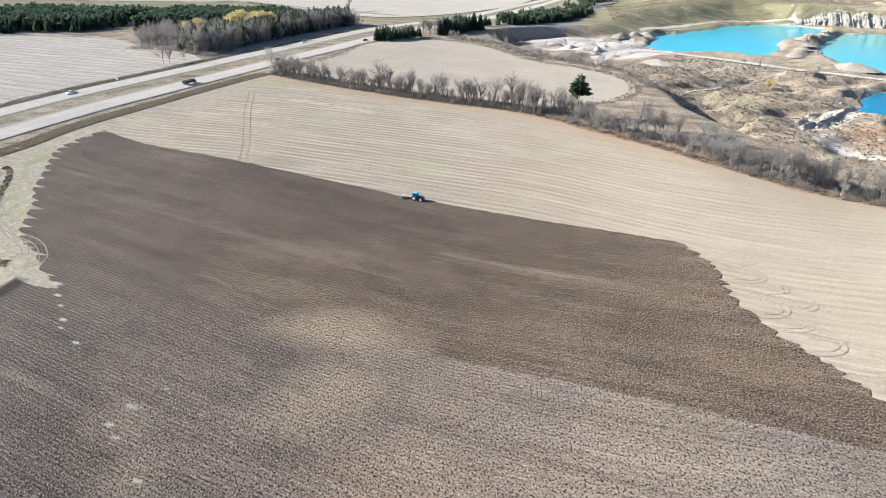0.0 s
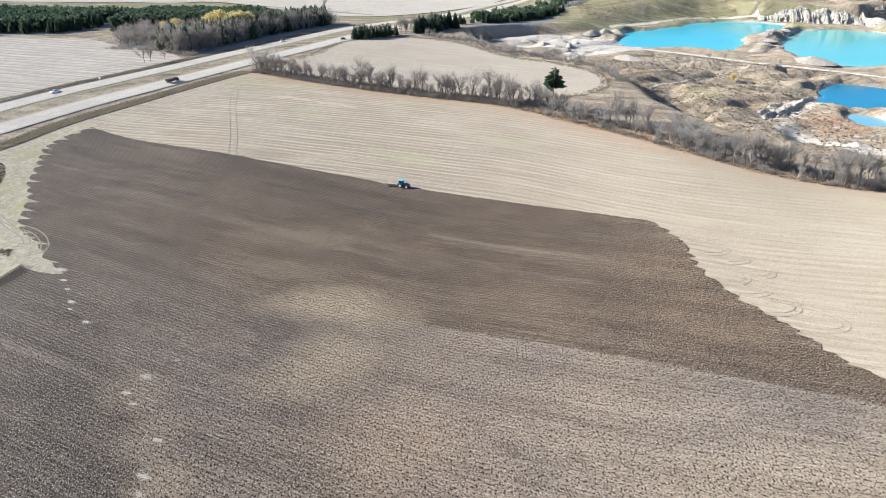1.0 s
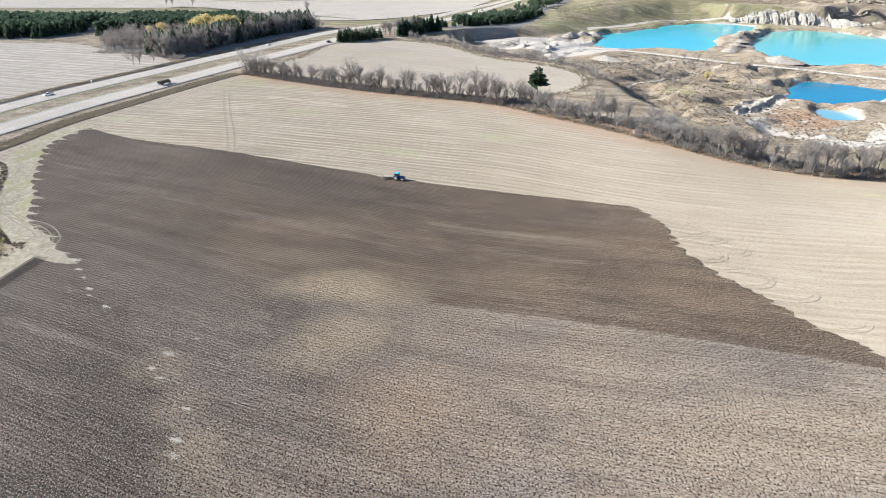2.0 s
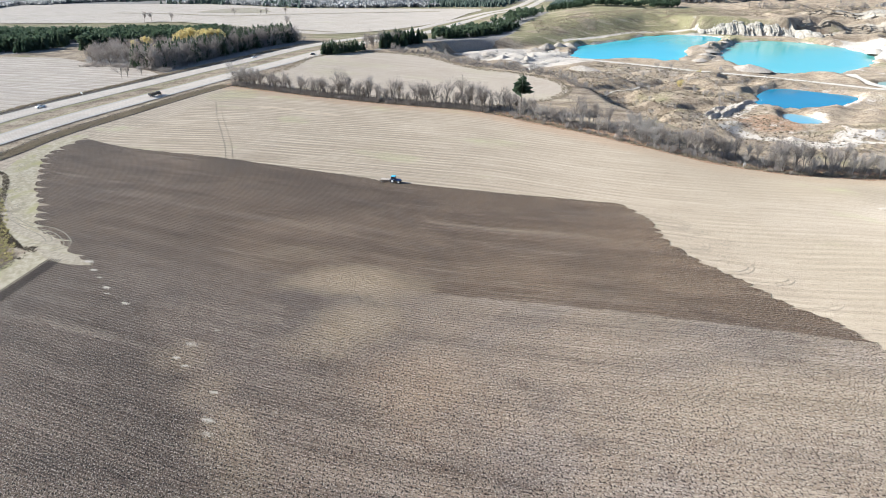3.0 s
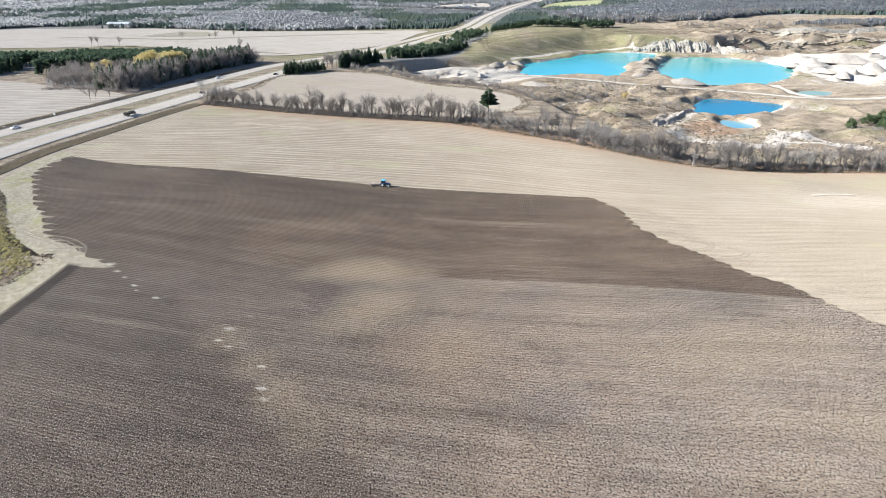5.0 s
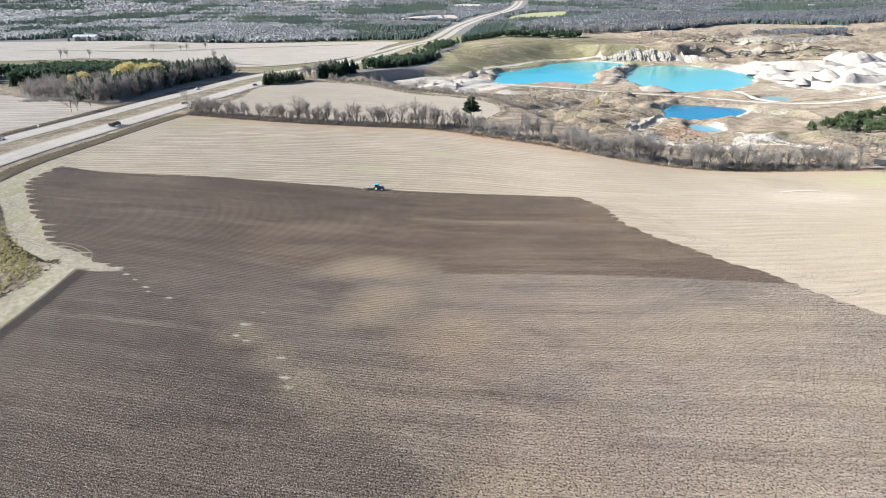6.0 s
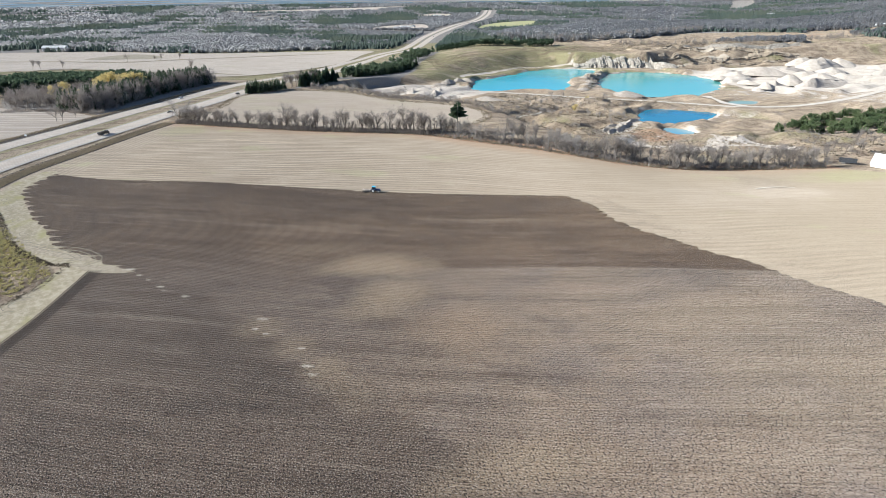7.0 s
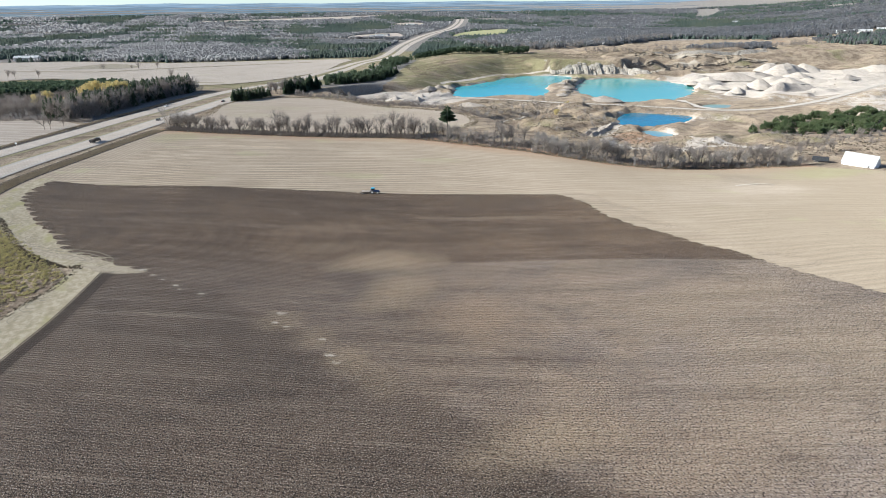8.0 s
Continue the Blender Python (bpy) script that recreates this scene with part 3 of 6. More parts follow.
def fan(templates, places, scales, turns, pick, stretch=None):
    """Many small forms joined into one mesh: verts and faces."""
    vs, fs, start = [], [], 0
    for k, (tv, tf) in enumerate(templates):
        sel = np.where(pick == k)[0]
        if not len(sel):
            continue
        c, s = np.cos(turns[sel])[:, None], np.sin(turns[sel])[:, None]
        sc = scales[sel][:, None]
        st = sc if stretch is None else stretch[sel][:, None]
        x, y, z = tv[:, 0][None], tv[:, 1][None], tv[:, 2][None]
        v = np.stack([(c * x - s * y) * sc, (s * x + c * y) * sc, z * st + 0 * c], -1) + places[sel][:, None]
        m = len(tv)
        f = tf[None] + (start + np.arange(len(sel)) * m)[:, None, None]
        vs.append(v.reshape(-1, 3))
        fs.append(f.reshape(-1, 3))
        start += m * len(sel)
    return np.concatenate(vs), np.concatenate(fs)


def fast_mesh(name, verts, tris, material):
    me = bpy.data.meshes.new(name)
    me.vertices.add(len(verts))
    me.vertices.foreach_set("co", np.asarray(verts, np.float32).ravel())
    me.loops.add(len(tris) * 3)
    me.loops.foreach_set("vertex_index", np.asarray(tris, np.int32).ravel())
    me.polygons.add(len(tris))
    me.polygons.foreach_set("loop_start", np.arange(0, len(tris) * 3, 3, dtype=np.int32))
    me.materials.append(material)
    me.update(calc_edges=True)
    return me


def stuff(name, verts, tris, material, label, category):
    return tagged(new(name, fast_mesh(name, verts, tris, material)), label, category, kind="stuff")


def scatter(poly, count, rng):
    """Random places in an outline."""
    poly = np.asarray(poly, float)
    x0, y0 = poly.min(0)
    x1, y1 = poly.max(0)
    out = np.zeros((0, 2))
    while len(out) < count:
        p = rng.uniform((x0, y0), (x1, y1), (count * 3, 2))
        out = np.r_[out, p[inside(poly, p[:, 0], p[:, 1])]]
    return out[:count]


# ---- plan ----
ROAD = curve([(-300, 90), (-262, 200), (-240, 255), (-218, 300), (-202, 330), (-184, 360), (-166, 395), (-146, 440), (-121, 490), (-98, 540), (-55, 630), (-10, 725), (40, 840), (100, 965), (183, 1120), (288, 1430), (378, 1667), (499, 1958), (648, 2262), (805, 2650), (905, 2930)], 8)
APART = 33 - 13 * sstep(620, 950, ROAD[:, 1])  # the carriageways draw together past the bend
ROAD_WEST = offset(ROAD, APART[:, None])
HEDGE = curve([(-136, 400), (-86, 368), (-36, 341), (16, 318), (45, 292), (70, 269), (93, 248), (116, 232), (141, 224), (170, 223), (198, 221), (232, 214)], 3)
VERGE_LINE = curve([(-260, 120), (-232, 205), (-206, 258), (-194, 292), (-169, 336), (-136, 400)], 3)
FOREST_FLOOR = [curve(p, 12, True) for p in (
    [(-268, 490), (-208, 468), (-188, 450), (-146, 520), (-128, 600), (-128, 660), (-200, 700), (-300, 700), (-300, 590)],
    [(-520, 540), (-350, 560), (-335, 610), (-345, 700), (-520, 720)],
    [(-50, 560), (-20, 585), (-14, 629), (48, 636), (92, 695), (110, 760), (189, 963), (130, 930), (60, 800), (-10, 640)],
)]

# ---- ground ----
def spaced(low, high, fine_low, fine_high, step, grow=1.12):
    mid = list(np.arange(fine_low, fine_high + step, step))
    a, s = mid[-1], step
    while a < high:
        s *= grow
        a += s
        mid.append(a)
    a, s = mid[0], step
    while a > low:
        s *= grow
        a -= s
        mid.insert(0, a)
    return np.array(mid)


def build_ground():
    xs, ys = spaced(-5200, 5200, -330, 560, 3.4), spaced(-1500, 5100, -160, 860, 3.4)
    gx, gy = np.meshgrid(xs, ys)
    x, y = gx.ravel(), gy.ravel()
    w, h = len(xs), len(ys)
    i = (np.arange(h - 1)[:, None] * w + np.arange(w - 1)[None]).ravel()
    tris = np.r_[np.c_[i, i + 1, i + w + 1], np.c_[i, i + w + 1, i + w]]
    ob = tagged(new("ground", fast_mesh("ground", np.c_[x, y, ground_z(x, y)], tris, GRASSLAND)), "rolling dry autumn grassland around fields and a quarry", "ground", kind="structure")
    ob.data.polygons.foreach_set("use_smooth", np.ones(len(tris), bool))
    sand = np.zeros(len(x))
    for poly in (
        [(26, 612), (48, 580), (70, 566), (94, 546), (128, 545), (150, 575), (150, 604), (132, 642), (98, 655), (66, 642), (42, 632)],
        [(425, 560), (430, 640), (490, 692), (631, 708), (705, 695), (790, 660), (900, 650), (800, 590), (660, 528), (560, 480), (500, 474), (430, 496)],
    ):
        line = curve(poly, 8, True)
        d = to_line(line, x, y, True) * np.where(inside(line, x, y), 1, -1)
        sand = np.maximum(sand, sstep(-14, 10, d))
    for path, half in (([(163, 316), (178, 301), (192, 282), (212, 286), (232, 305), (254, 270)], 8), ([(168, 345), (188, 368), (212, 388), (222, 396)], 9), ([(150, 690), (200, 735), (275, 784), (330, 778)], 3.5)):
        sand = np.maximum(sand, 0.9 * sstep(half * 1.6, half * 0.3, to_line(curve(path, 6), x, y)))
    basin = sstep(0, 30, x - np.interp(y, [240, 300, 400, 470, 560, 640], [190, 150, 108, 95, 40, 60])) * sstep(270, 320, y) * sstep(720, 660, y) * sstep(900, 700, x)
    sand = np.maximum(sand, basin * (0.36 + 0.12 * sstep(390, 470, x) + 0.08 * np.sin(x / 37) * np.sin(y / 29)))
    for line in LAKES.values():
        sand = np.maximum(sand, 0.62 * sstep(9, 1, to_line(line, x, y, True)) * (0.55 + 0.45 * np.sin(x / 13 + 2 * np.sin(y / 17))))
    rust = np.maximum(sstep(14, 4, to_line(HEDGE, x, y)), sstep(34, 8, np.hypot(x - 195, y - 335)))
    rust = np.maximum(rust, sstep(16, 4, to_line(curve([(700, 900), (850, 1000), (1000, 1050)], 20), x, y)))
    wood = np.zeros(len(x))
    for line in FOREST_FLOOR:
        wood = np.maximum(wood, inside(line, x, y) * 1.0)
    wood = np.maximum(wood, sstep(1150, 1300, y) * (0.75 + 0.25 * np.sin(x / 90) * np.sin(y / 130)))
    for key, values in (("sand", sand), ("rust", rust), ("wood", wood)):
        store(ob.data, key, values)


build_ground()

# ---- fields ----
FOOT = offset(HEDGE, -2.2)
FOOT = FOOT + np.c_[0 * FOOT[:, 0], 1.0 * np.sin(FOOT[:, 0] / 3.1) * np.sin(FOOT[:, 0] / 7.7) - 0.8 * np.abs(np.sin(FOOT[:, 0] / 23))]
FIELD = np.r_[VERGE_LINE[:-1], FOOT[1:], curve([(232, 214), (262, 190), (300, 150), (335, 60), (340, -160)], 6)[1:], [(-260, -160)], curve([(-260, -160), (-222, -30), (-186, 60), (-163, 127), (-151, 147), (-146, 163), (-153, 168), (-167, 184), (-176, 202), (-192, 233), (-215, 222), (-240, 160)], 4)]
stubble = drape("stubble_field", FIELD, 6.0, 0.12, STUBBLE, "harvested corn field with pale straw rows", "field")
_at = np.array([v.co[:2] for v in stubble.data.vertices])
store(stubble.data, "litter", sstep(24, 3, to_line(HEDGE, _at[:, 0], _at[:, 1])))
store(stubble.data, "edge", np.minimum(to_line(VERGE_LINE, _at[:, 0], _at[:, 1]), 80))
EAST_FIELD = np.r_[curve([(-128, 408), (-110, 470), (-97, 524), (-55, 546), (-6, 517), (26, 462), (58, 434), (78, 408), (82, 376), (64, 345), (20, 330), (-30, 352), (-84, 380)], 6, True)]
drape("stubble_field", EAST_FIELD, 7.0, 0.14, STUBBLE_EAST, "small pale harvested field behind the hedgerow", "field")
WEST_FIELD = curve([(-330, 180), (-262, 305), (-246, 345), (-228, 377), (-208, 414), (-197, 438), (-212, 462), (-240, 482), (-270, 500), (-330, 535), (-480, 525), (-620, 420), (-560, 200)], 8, True)
drape("stubble_field", WEST_FIELD, 9.0, 0.14, STUBBLE_WEST, "harvested field with faint swaths across the highway", "field")
for poly in ([(-700, 1235), (-390, 1228), (-200, 1130), (-15, 1104), (96, 1082), (70, 1000), (28, 880), (-30, 800), (-105, 742), (-169, 770), (-323, 900), (-420, 900), (-700, 950)],):
    drape("stubble_field", curve(poly, 15, True), 18.0, 0.5, STUBBLE_FAR, "wide pale harvested field beyond the woods", "field")
for line in ([(-470, 1060), (-380, 1035), (-280, 990), (-200, 1010), (-60, 1030), (30, 1040)], [(-330, 905), (-200, 815), (-150, 790), (-105, 760)]):
    ribbon("ditch", curve(line, 12), 1.6, 0.9, VERGE, "weedy drainage line across the far field", "ditch", columns=2, crown=0.6)
MEADOW = make_speckled("green_meadow", (0.33, 0.33, 0.16), (0.37, 0.34, 0.19), 0.02, 0.95, 0.1)
MEADOW_LINE = curve([(462, 1672), (520, 1720), (655, 1798), (805, 2125), (690, 2085), (566, 1925)], 25, True)
CLEARINGS = [curve(p, 25, True) for p in (
    [(200, 1830), (290, 1990), (392, 2030), (372, 1850), (352, 1738), (256, 1770)],
    [(500, 2640), (600, 2790), (660, 2735), (612, 2550)],
    [(-760, 2440), (-300, 2480), (150, 2560), (140, 2620), (-320, 2560), (-780, 2520)],
    [(-200, 3050), (320, 3120), (700, 3380), (300, 3300), (-240, 3150)],
    [(820, 1560), (960, 1600), (1050, 1720), (900, 1680)],
)]
for line in CLEARINGS:
    drape("clearing", line, 40, 1.0, STUBBLE_FAR, "pale open field among the far woods", "field")
drape("meadow", MEADOW_LINE, 30, 1.2, MEADOW, "far yellow-green meadow beside the highway", "field")

AIM = Vector((0.95, -0.31)).normalized()


def stepped(line, width, shape, rng):
    """A field edge left by plough passes; shape gives the fraction of a pass and how far it reaches, low to high."""
    out, i = [], 0
    gap = np.linalg.norm(line[1] - line[0])
    aim = np.array(AIM)
    while i < len(line) - 2:
        j = min(i + max(2, int(width * rng.uniform(0.7, 1.4) / gap)), len(line) - 1)
        p, q = line[i], line[j]
        for u, low, high in shape:
            out.append(p + u * (q - p) + aim * rng.uniform(low, high))
        i = j
    return np.array(out)


def build_ploughed():
    rng = np.random.default_rng(4)
    top = curve([(-183, 287), (-150, 265.5), (-100, 241.5), (-35, 213.5), (9, 197.5), (35, 188.6), (57, 181)], 1.2)
    top = top + np.c_[0 * top[:, 0], 0.2 * rng.standard_normal(len(top))]
    right = stepped(curve([(57, 181), (62, 170), (63.5, 163), (62.5, 153), (64, 145), (66, 139), (70, 130.5), (76.5, 121), (83.5, 107.5), (90.7, 100), (95.5, 89), (99.5, 81), (103.5, 74), (109, 67), (113, 61), (145, 2), (186, -90), (202, -150)], 0.5), 3.1, ((0.0, -1.6, -0.4), (0.08, -0.6, 0.6), (0.2, 0.3, 1.5), (0.32, 0.6, 1.9), (0.45, 0.5, 2.1), (0.6, 0.1, 1.5), (0.75, -0.2, 1.2), (0.9, -0.8, 0.5)), rng)
    right = right + 0.16 * rng.standard_normal(right.shape)
    left = stepped(curve([(-130, 154), (-142, 169), (-152, 177), (-159, 188), (-166, 205), (-175, 220), (-182, 238), (-186, 247), (-191, 261), (-189, 274), (-183, 287)], 0.5), 3.6, ((0.0, -0.6, 0.6), (0.3, 0.0, 1.2), (0.55, 1.8, 7.0), (0.72, 0.4, 1.6), (0.9, -0.8, 0.4)), rng)
    near = curve([(-240, -150), (-205, -30), (-178, 42), (-156, 99), (-146, 124), (-137, 153)], 3)
    outline = np.r_[top, right, near, [(-131, 150), (-126, 148.5), (-121, 148)], [(-127, 152)], left]
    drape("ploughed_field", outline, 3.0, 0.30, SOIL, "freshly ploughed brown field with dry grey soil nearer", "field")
    for k in range(6):
        # deep furrows along the headland
        line = curve([(-240, -150), (-205, -30), (-178, 42), (-156, 99), (-146, 124), (-137, 154)], 3)
        ribbon("furrow", offset(line, 0.6 - 0.95 * k), 0.2, 0.36, SOIL_AND_SHADE, "dark open furrow turned beside the headland", "furrow", columns=2, crown=0.12)


build_ploughed()
drape("headland", np.r_[curve([(-262, -150), (-224, -30), (-190, 60), (-165, 126), (-153, 146), (-147, 162), (-137, 157)], 4), curve([(-137, 157), (-147, 124), (-157, 99), (-179, 42), (-207, -30), (-244, -150)], 4)[1:]], 4.0, 0.2, PALE_HEADLAND, "pale grassy headland strip beside the ploughing", "headland")
drape("headland", np.r_[curve([(-196, 232), (-178, 203), (-168, 184), (-154, 168), (-147, 160), (-133, 147.5), (-119, 146), (-124, 154), (-142, 174), (-153, 183), (-160, 193), (-168, 210), (-177, 226), (-184, 243), (-189, 262), (-188, 276), (-182, 290), (-190, 292), (-200, 268)], 3, True)], 4.0, 0.2, PALE_HEADLAND, "greenish headland with curved tyre marks", "headland")

# loose straw left in the ploughing
def straw_patch(x, y, size, count, seed):
    """Loose straw: many short stalks and chaff, dense in the middle and thin at the rim."""
    rg = np.random.default_rng(seed)
    count, size = int(count * 2.3), size * 0.6
    q = rg.standard_normal((count, 2)) * (size * 0.62, size * 0.26)
    q = q @ np.array([[0.95, -0.31], [0.31, 0.95]]) + (x, y)
    blade = np.array([(-0.5, -0.22, 0), (0.5, -0.16, 0.08), (0.42, 0.2, 0.05), (-0.46, 0.16, 0.1)])
    v, f = fan([(blade, np.array([(0, 1, 2), (0, 2, 3)]))], np.c_[q, ground_z(q[:, 0], q[:, 1]) + rg.uniform(0.33, 0.42, count)], rg.uniform(0.12, 0.3, count), rg.uniform(0, 6.28, count), np.zeros(count, int))
    stuff("straw_patch", v, f, STRAW, "thin patch of loose pale straw on ploughed soil", "straw")


for k, (px, py, size, count) in enumerate(((-123, 150, 2.6, 260), (-119, 144, 1.7, 110), (-115, 139, 1.1, 60), (-110.5, 132.5, 1.8, 120), (-109, 129, 1.1, 40), (-101.5, 123, 2.0, 110), (-77, 102, 2.6, 120), (-79, 96.5, 1.4, 90), (-76, 93, 1.4, 60), (-66.2, 82.6, 1.5, 110), (-65, 73.2, 2.2, 130), (-64, 69, 2.6, 70), (-72, 108, 0.9, 30))):
    straw_patch(px, py, size, count, 200 + k)

# wheel tracks
FAINTER = make_speckled("lightly_pressed_stubble", (0.345, 0.28, 0.207), (0.40, 0.322, 0.243), 0.4, 0.95, 0.02)
WET_SOIL = make_speckled("churned_soil", (0.235, 0.20, 0.148), (0.30, 0.258, 0.19), 0.5, 0.95, 0.05)
def track(points, gap=1.9, half=0.22, material=TRACK_SOIL, lift=0.2):
    line = curve(points, 1.5)
    for side in (-gap / 2, gap / 2):
        ribbon("wheel_track", offset(line, side), half, lift, material, "faint tyre track pressed into the stubble", "track", columns=2)


track([(-133, 353), (-124, 319), (-114, 288), (-105, 260), (-101, 244)], 3.0, 0.14)
ribbon("straw_row", curve([(157, 179.2), (166, 181), (174, 181.6), (181, 180.2)], 2), 0.7, 0.3, STRAW, "bright row of loose straw on the stubble", "straw", columns=2, crown=0.15)
track([(25, 309), (13, 273), (3, 239), (-8, 207)], 2.0, 0.15, FAINTER, 0.16)
for ax, ay, rx, ry, a0, a1, tone in ((76, 171, 12, 5.5, -50, 110, 0), (75.5, 161, 11, 5.5, -80, 105, 1), (79.5, 155.5, 12, 5.5, -60, 110, 1), (75.5, 145, 10, 6.5, -100, 90, 1), (83.5, 147.5, 10, 5.5, -50, 105, 1), (78, 137.6, 9, 4.5, -95, 40, 0), (83, 130.5, 13, 7.5, -105, 105, 1), (91.5, 122.5, 13, 6.0, -100, 100, 1), (98, 109, 13, 6.0, -70, 110, 0), (105, 96, 13, 5.5, -90, 95, 0), (115, 84, 14, 6.0, -95, 100, 1)):
    # turns at the row ends
    turn = [(ax - rx + rx * math.cos(radians(a)), ay + 0.31 * rx + ry * math.sin(radians(a)) - 0.31 * rx * math.cos(radians(a))) for a in np.linspace(a0, a1, 11)]
    track(turn, 1.7, 0.16, TRACK_SOIL if tone else FAINTER)
rg = np.random.default_rng(8)
for q in np.array([(-190, 262), (-188, 250), (-186, 244), (-183, 236), (-179, 226), (-176, 220), (-172, 209), (-168, 203), (-164, 196), (-146, 151), (-149, 142), (-152, 136), (-154, 127), (-158, 117), (-162, 108), (-167, 96), (-172, 84)], float):
    r, s0, s1 = rg.uniform(2.4, 4.2), rg.uniform(0.9, 1.9), rg.uniform(3.8, 5.2)
    q = q + rg.uniform(-1, 1, 2)
    track([q + (r * 1.15 * math.cos(a) - 2.5, r * math.sin(a)) for a in np.linspace(s0, s1, 8)], 1.9, 0.12, WET_SOIL, 0.3)
ribbon("dirt_track", curve([(-184, 212), (-177, 200), (-169, 189), (-162, 181), (-154, 175), (-147, 170), (-140, 165)], 2), 1.9, 0.27, TURNED_DUST, "dusty bare track across the grassy headland", "track", columns=3)
drape("dirt_patch", stepped(curve([(-146, 163), (-140, 160), (-134, 157), (-129, 155), (-125, 151), (-121, 147.5), (-125, 148), (-130, 149.5), (-136, 152.5), (-143, 158.5)], 0.6, True), 1.6, ((0.0, -0.8, 0.2), (0.35, -0.2, 2.6), (0.55, -0.6, 0.6)), rg), 2.0, 0.37, TURNED_DUST, "pale dusty earth where the tractor turns", "soil")
track([(-163, 186), (-155, 181), (-146, 176), (-139, 169), (-136, 163), (-140, 160)], 2.2, 0.2, WET_SOIL, 0.4)
track([(-168, 190), (-158, 181), (-148, 173), (-144, 167), (-150, 168)], 2.0, 0.18, WET_SOIL, 0.32)
drape("rough_patch", curve([(-350, 1066), (-300, 1052), (-250, 1046), (-235, 1060), (-262, 1120), (-300, 1140), (-330, 1110)], 8, True), 12, 0.75, VERGE, "rough brown weedy patch in the far field", "grass")

# ---- highway ----
ribbon("road", ROAD, 8.2 - 1.6 * sstep(620, 950, ROAD[:, 1]), 0.32, ASPHALT, "pale two-lane highway carriageway with gravel shoulders", "road", columns=10, crown=0.12)
ribbon("road", ROAD_WEST, 7.2 - 1.0 * sstep(620, 950, ROAD[:, 1]), 0.32, ASPHALT, "pale opposite carriageway of the divided highway", "road", columns=10, crown=0.12)
ribbon("median", offset(ROAD, APART[:, None] * 0.515), APART * 0.5 - 8.3 + 1.6 * sstep(620, 950, ROAD[:, 1]), 0.24, MEDIAN, "yellowish grass median between the carriageways", "grass", columns=4, crown=-0.5)
for line in (ROAD, ROAD_WEST):
    for far in (-3.9, 3.9):
        ribbon("road_marking", offset(line, far), 0.08, 0.50, MARKING, "painted road edge line", "marking", columns=1)

# ---- water ----
for key, material, label in (("west", LAKE_BLUE, "bright turquoise quarry lake with still water"), ("east", LAKE_TEAL, "milky teal quarry lake with still water"), ("pond", POND_BLUE, "deep blue quarry pond"), ("pool", POOL_BLUE, "small shallow blue pool on sand"), ("tarn", TARN_GREEN, "shallow pale green pool beside the haul road")):
    outline = offset(LAKES[key], 2.0 if key in ("west", "east") else 1.2)
    w = drape("water", outline, 8.0 if key in ("west", "east") else 4.0, 0, material, label, "water", land=lambda x, y: np.full(len(x), WATER))
    co = np.array([v.co[:2] for v in w.data.vertices])
    store(w.data, "shore", to_line(LAKES[key], co[:, 0], co[:, 1], True))

# ---- quarry ----
ribbon("haul_road", HAUL_LINE, 3.4, 0.28, HAUL, "pale gravel haul road through the quarry", "road", columns=4)
ribbon("haul_road", curve([(345, 492), (333, 455), (338, 424)], 5), 4.5, 0.55, HAUL, "pale gravel haul road through the quarry", "road", columns=4)


def wave_noise(p, seed):
    return np.array([noise.fractal(Vector((a + seed * 7.3, b, c)), 1.0, 2.0, 4) for a, b, c in p])


def build_cliff(xs, foot, low, high, lean, back, seed, material, label, flutes=1.0, rows=16):
    """A broken rock face: flutes and gullies that fade towards its rim, and a lip that runs back into the land."""
    cols = len(xs)
    verts = []
    for j in range(rows + 1):
        v = j / rows
        p = np.c_[xs / 2.6, 0 * xs + v * 0.9, 0 * xs]
        flute = flutes * (np.abs(wave_noise(p, seed)) * 2.2 + np.abs(wave_noise(np.c_[xs / 7.5, 0 * xs + v * 0.5, 0 * xs], seed + 4)) * 4.6) * (1 - 0.7 * v)
        ease = 1.1 + 0.8 * wave_noise(np.c_[xs / 14, 0 * xs + 2, 0 * xs], seed + 8)
        y = foot - 0.55 * lean + lean * v**ease + flute + 3.0 * wave_noise(np.c_[xs / 11, 0 * xs + 1.2 * v, 0 * xs + 3], seed + 2) + 0.6 * wave_noise(np.c_[xs / 1.5, 0 * xs + 6 * v, 0 * xs], seed + 9)
        step = 0.5 * np.tanh(4 * np.sin(9 * v + 2 * wave_noise(np.c_[xs / 18, 0 * xs, 0 * xs], seed + 5)))
        verts.append(np.c_[xs, y + flutes * step, low + (high - low) * v**0.85])
    last = verts[-1] + np.c_[0 * xs, 0 * xs + back, 0 * xs]
    last[:, 2] = ground_z(last[:, 0], last[:, 1]) - 0.6
    verts.append(last)
    verts = np.concatenate(verts)
    w = cols
    faces = [(j * w + i, j * w + i + 1, (j + 1) * w + i + 1, (j + 1) * w + i) for j in range(rows + 1) for i in range(cols - 1)]
    structure("quarry_cliff", verts, faces, material, label, "cliff", smooth=False)


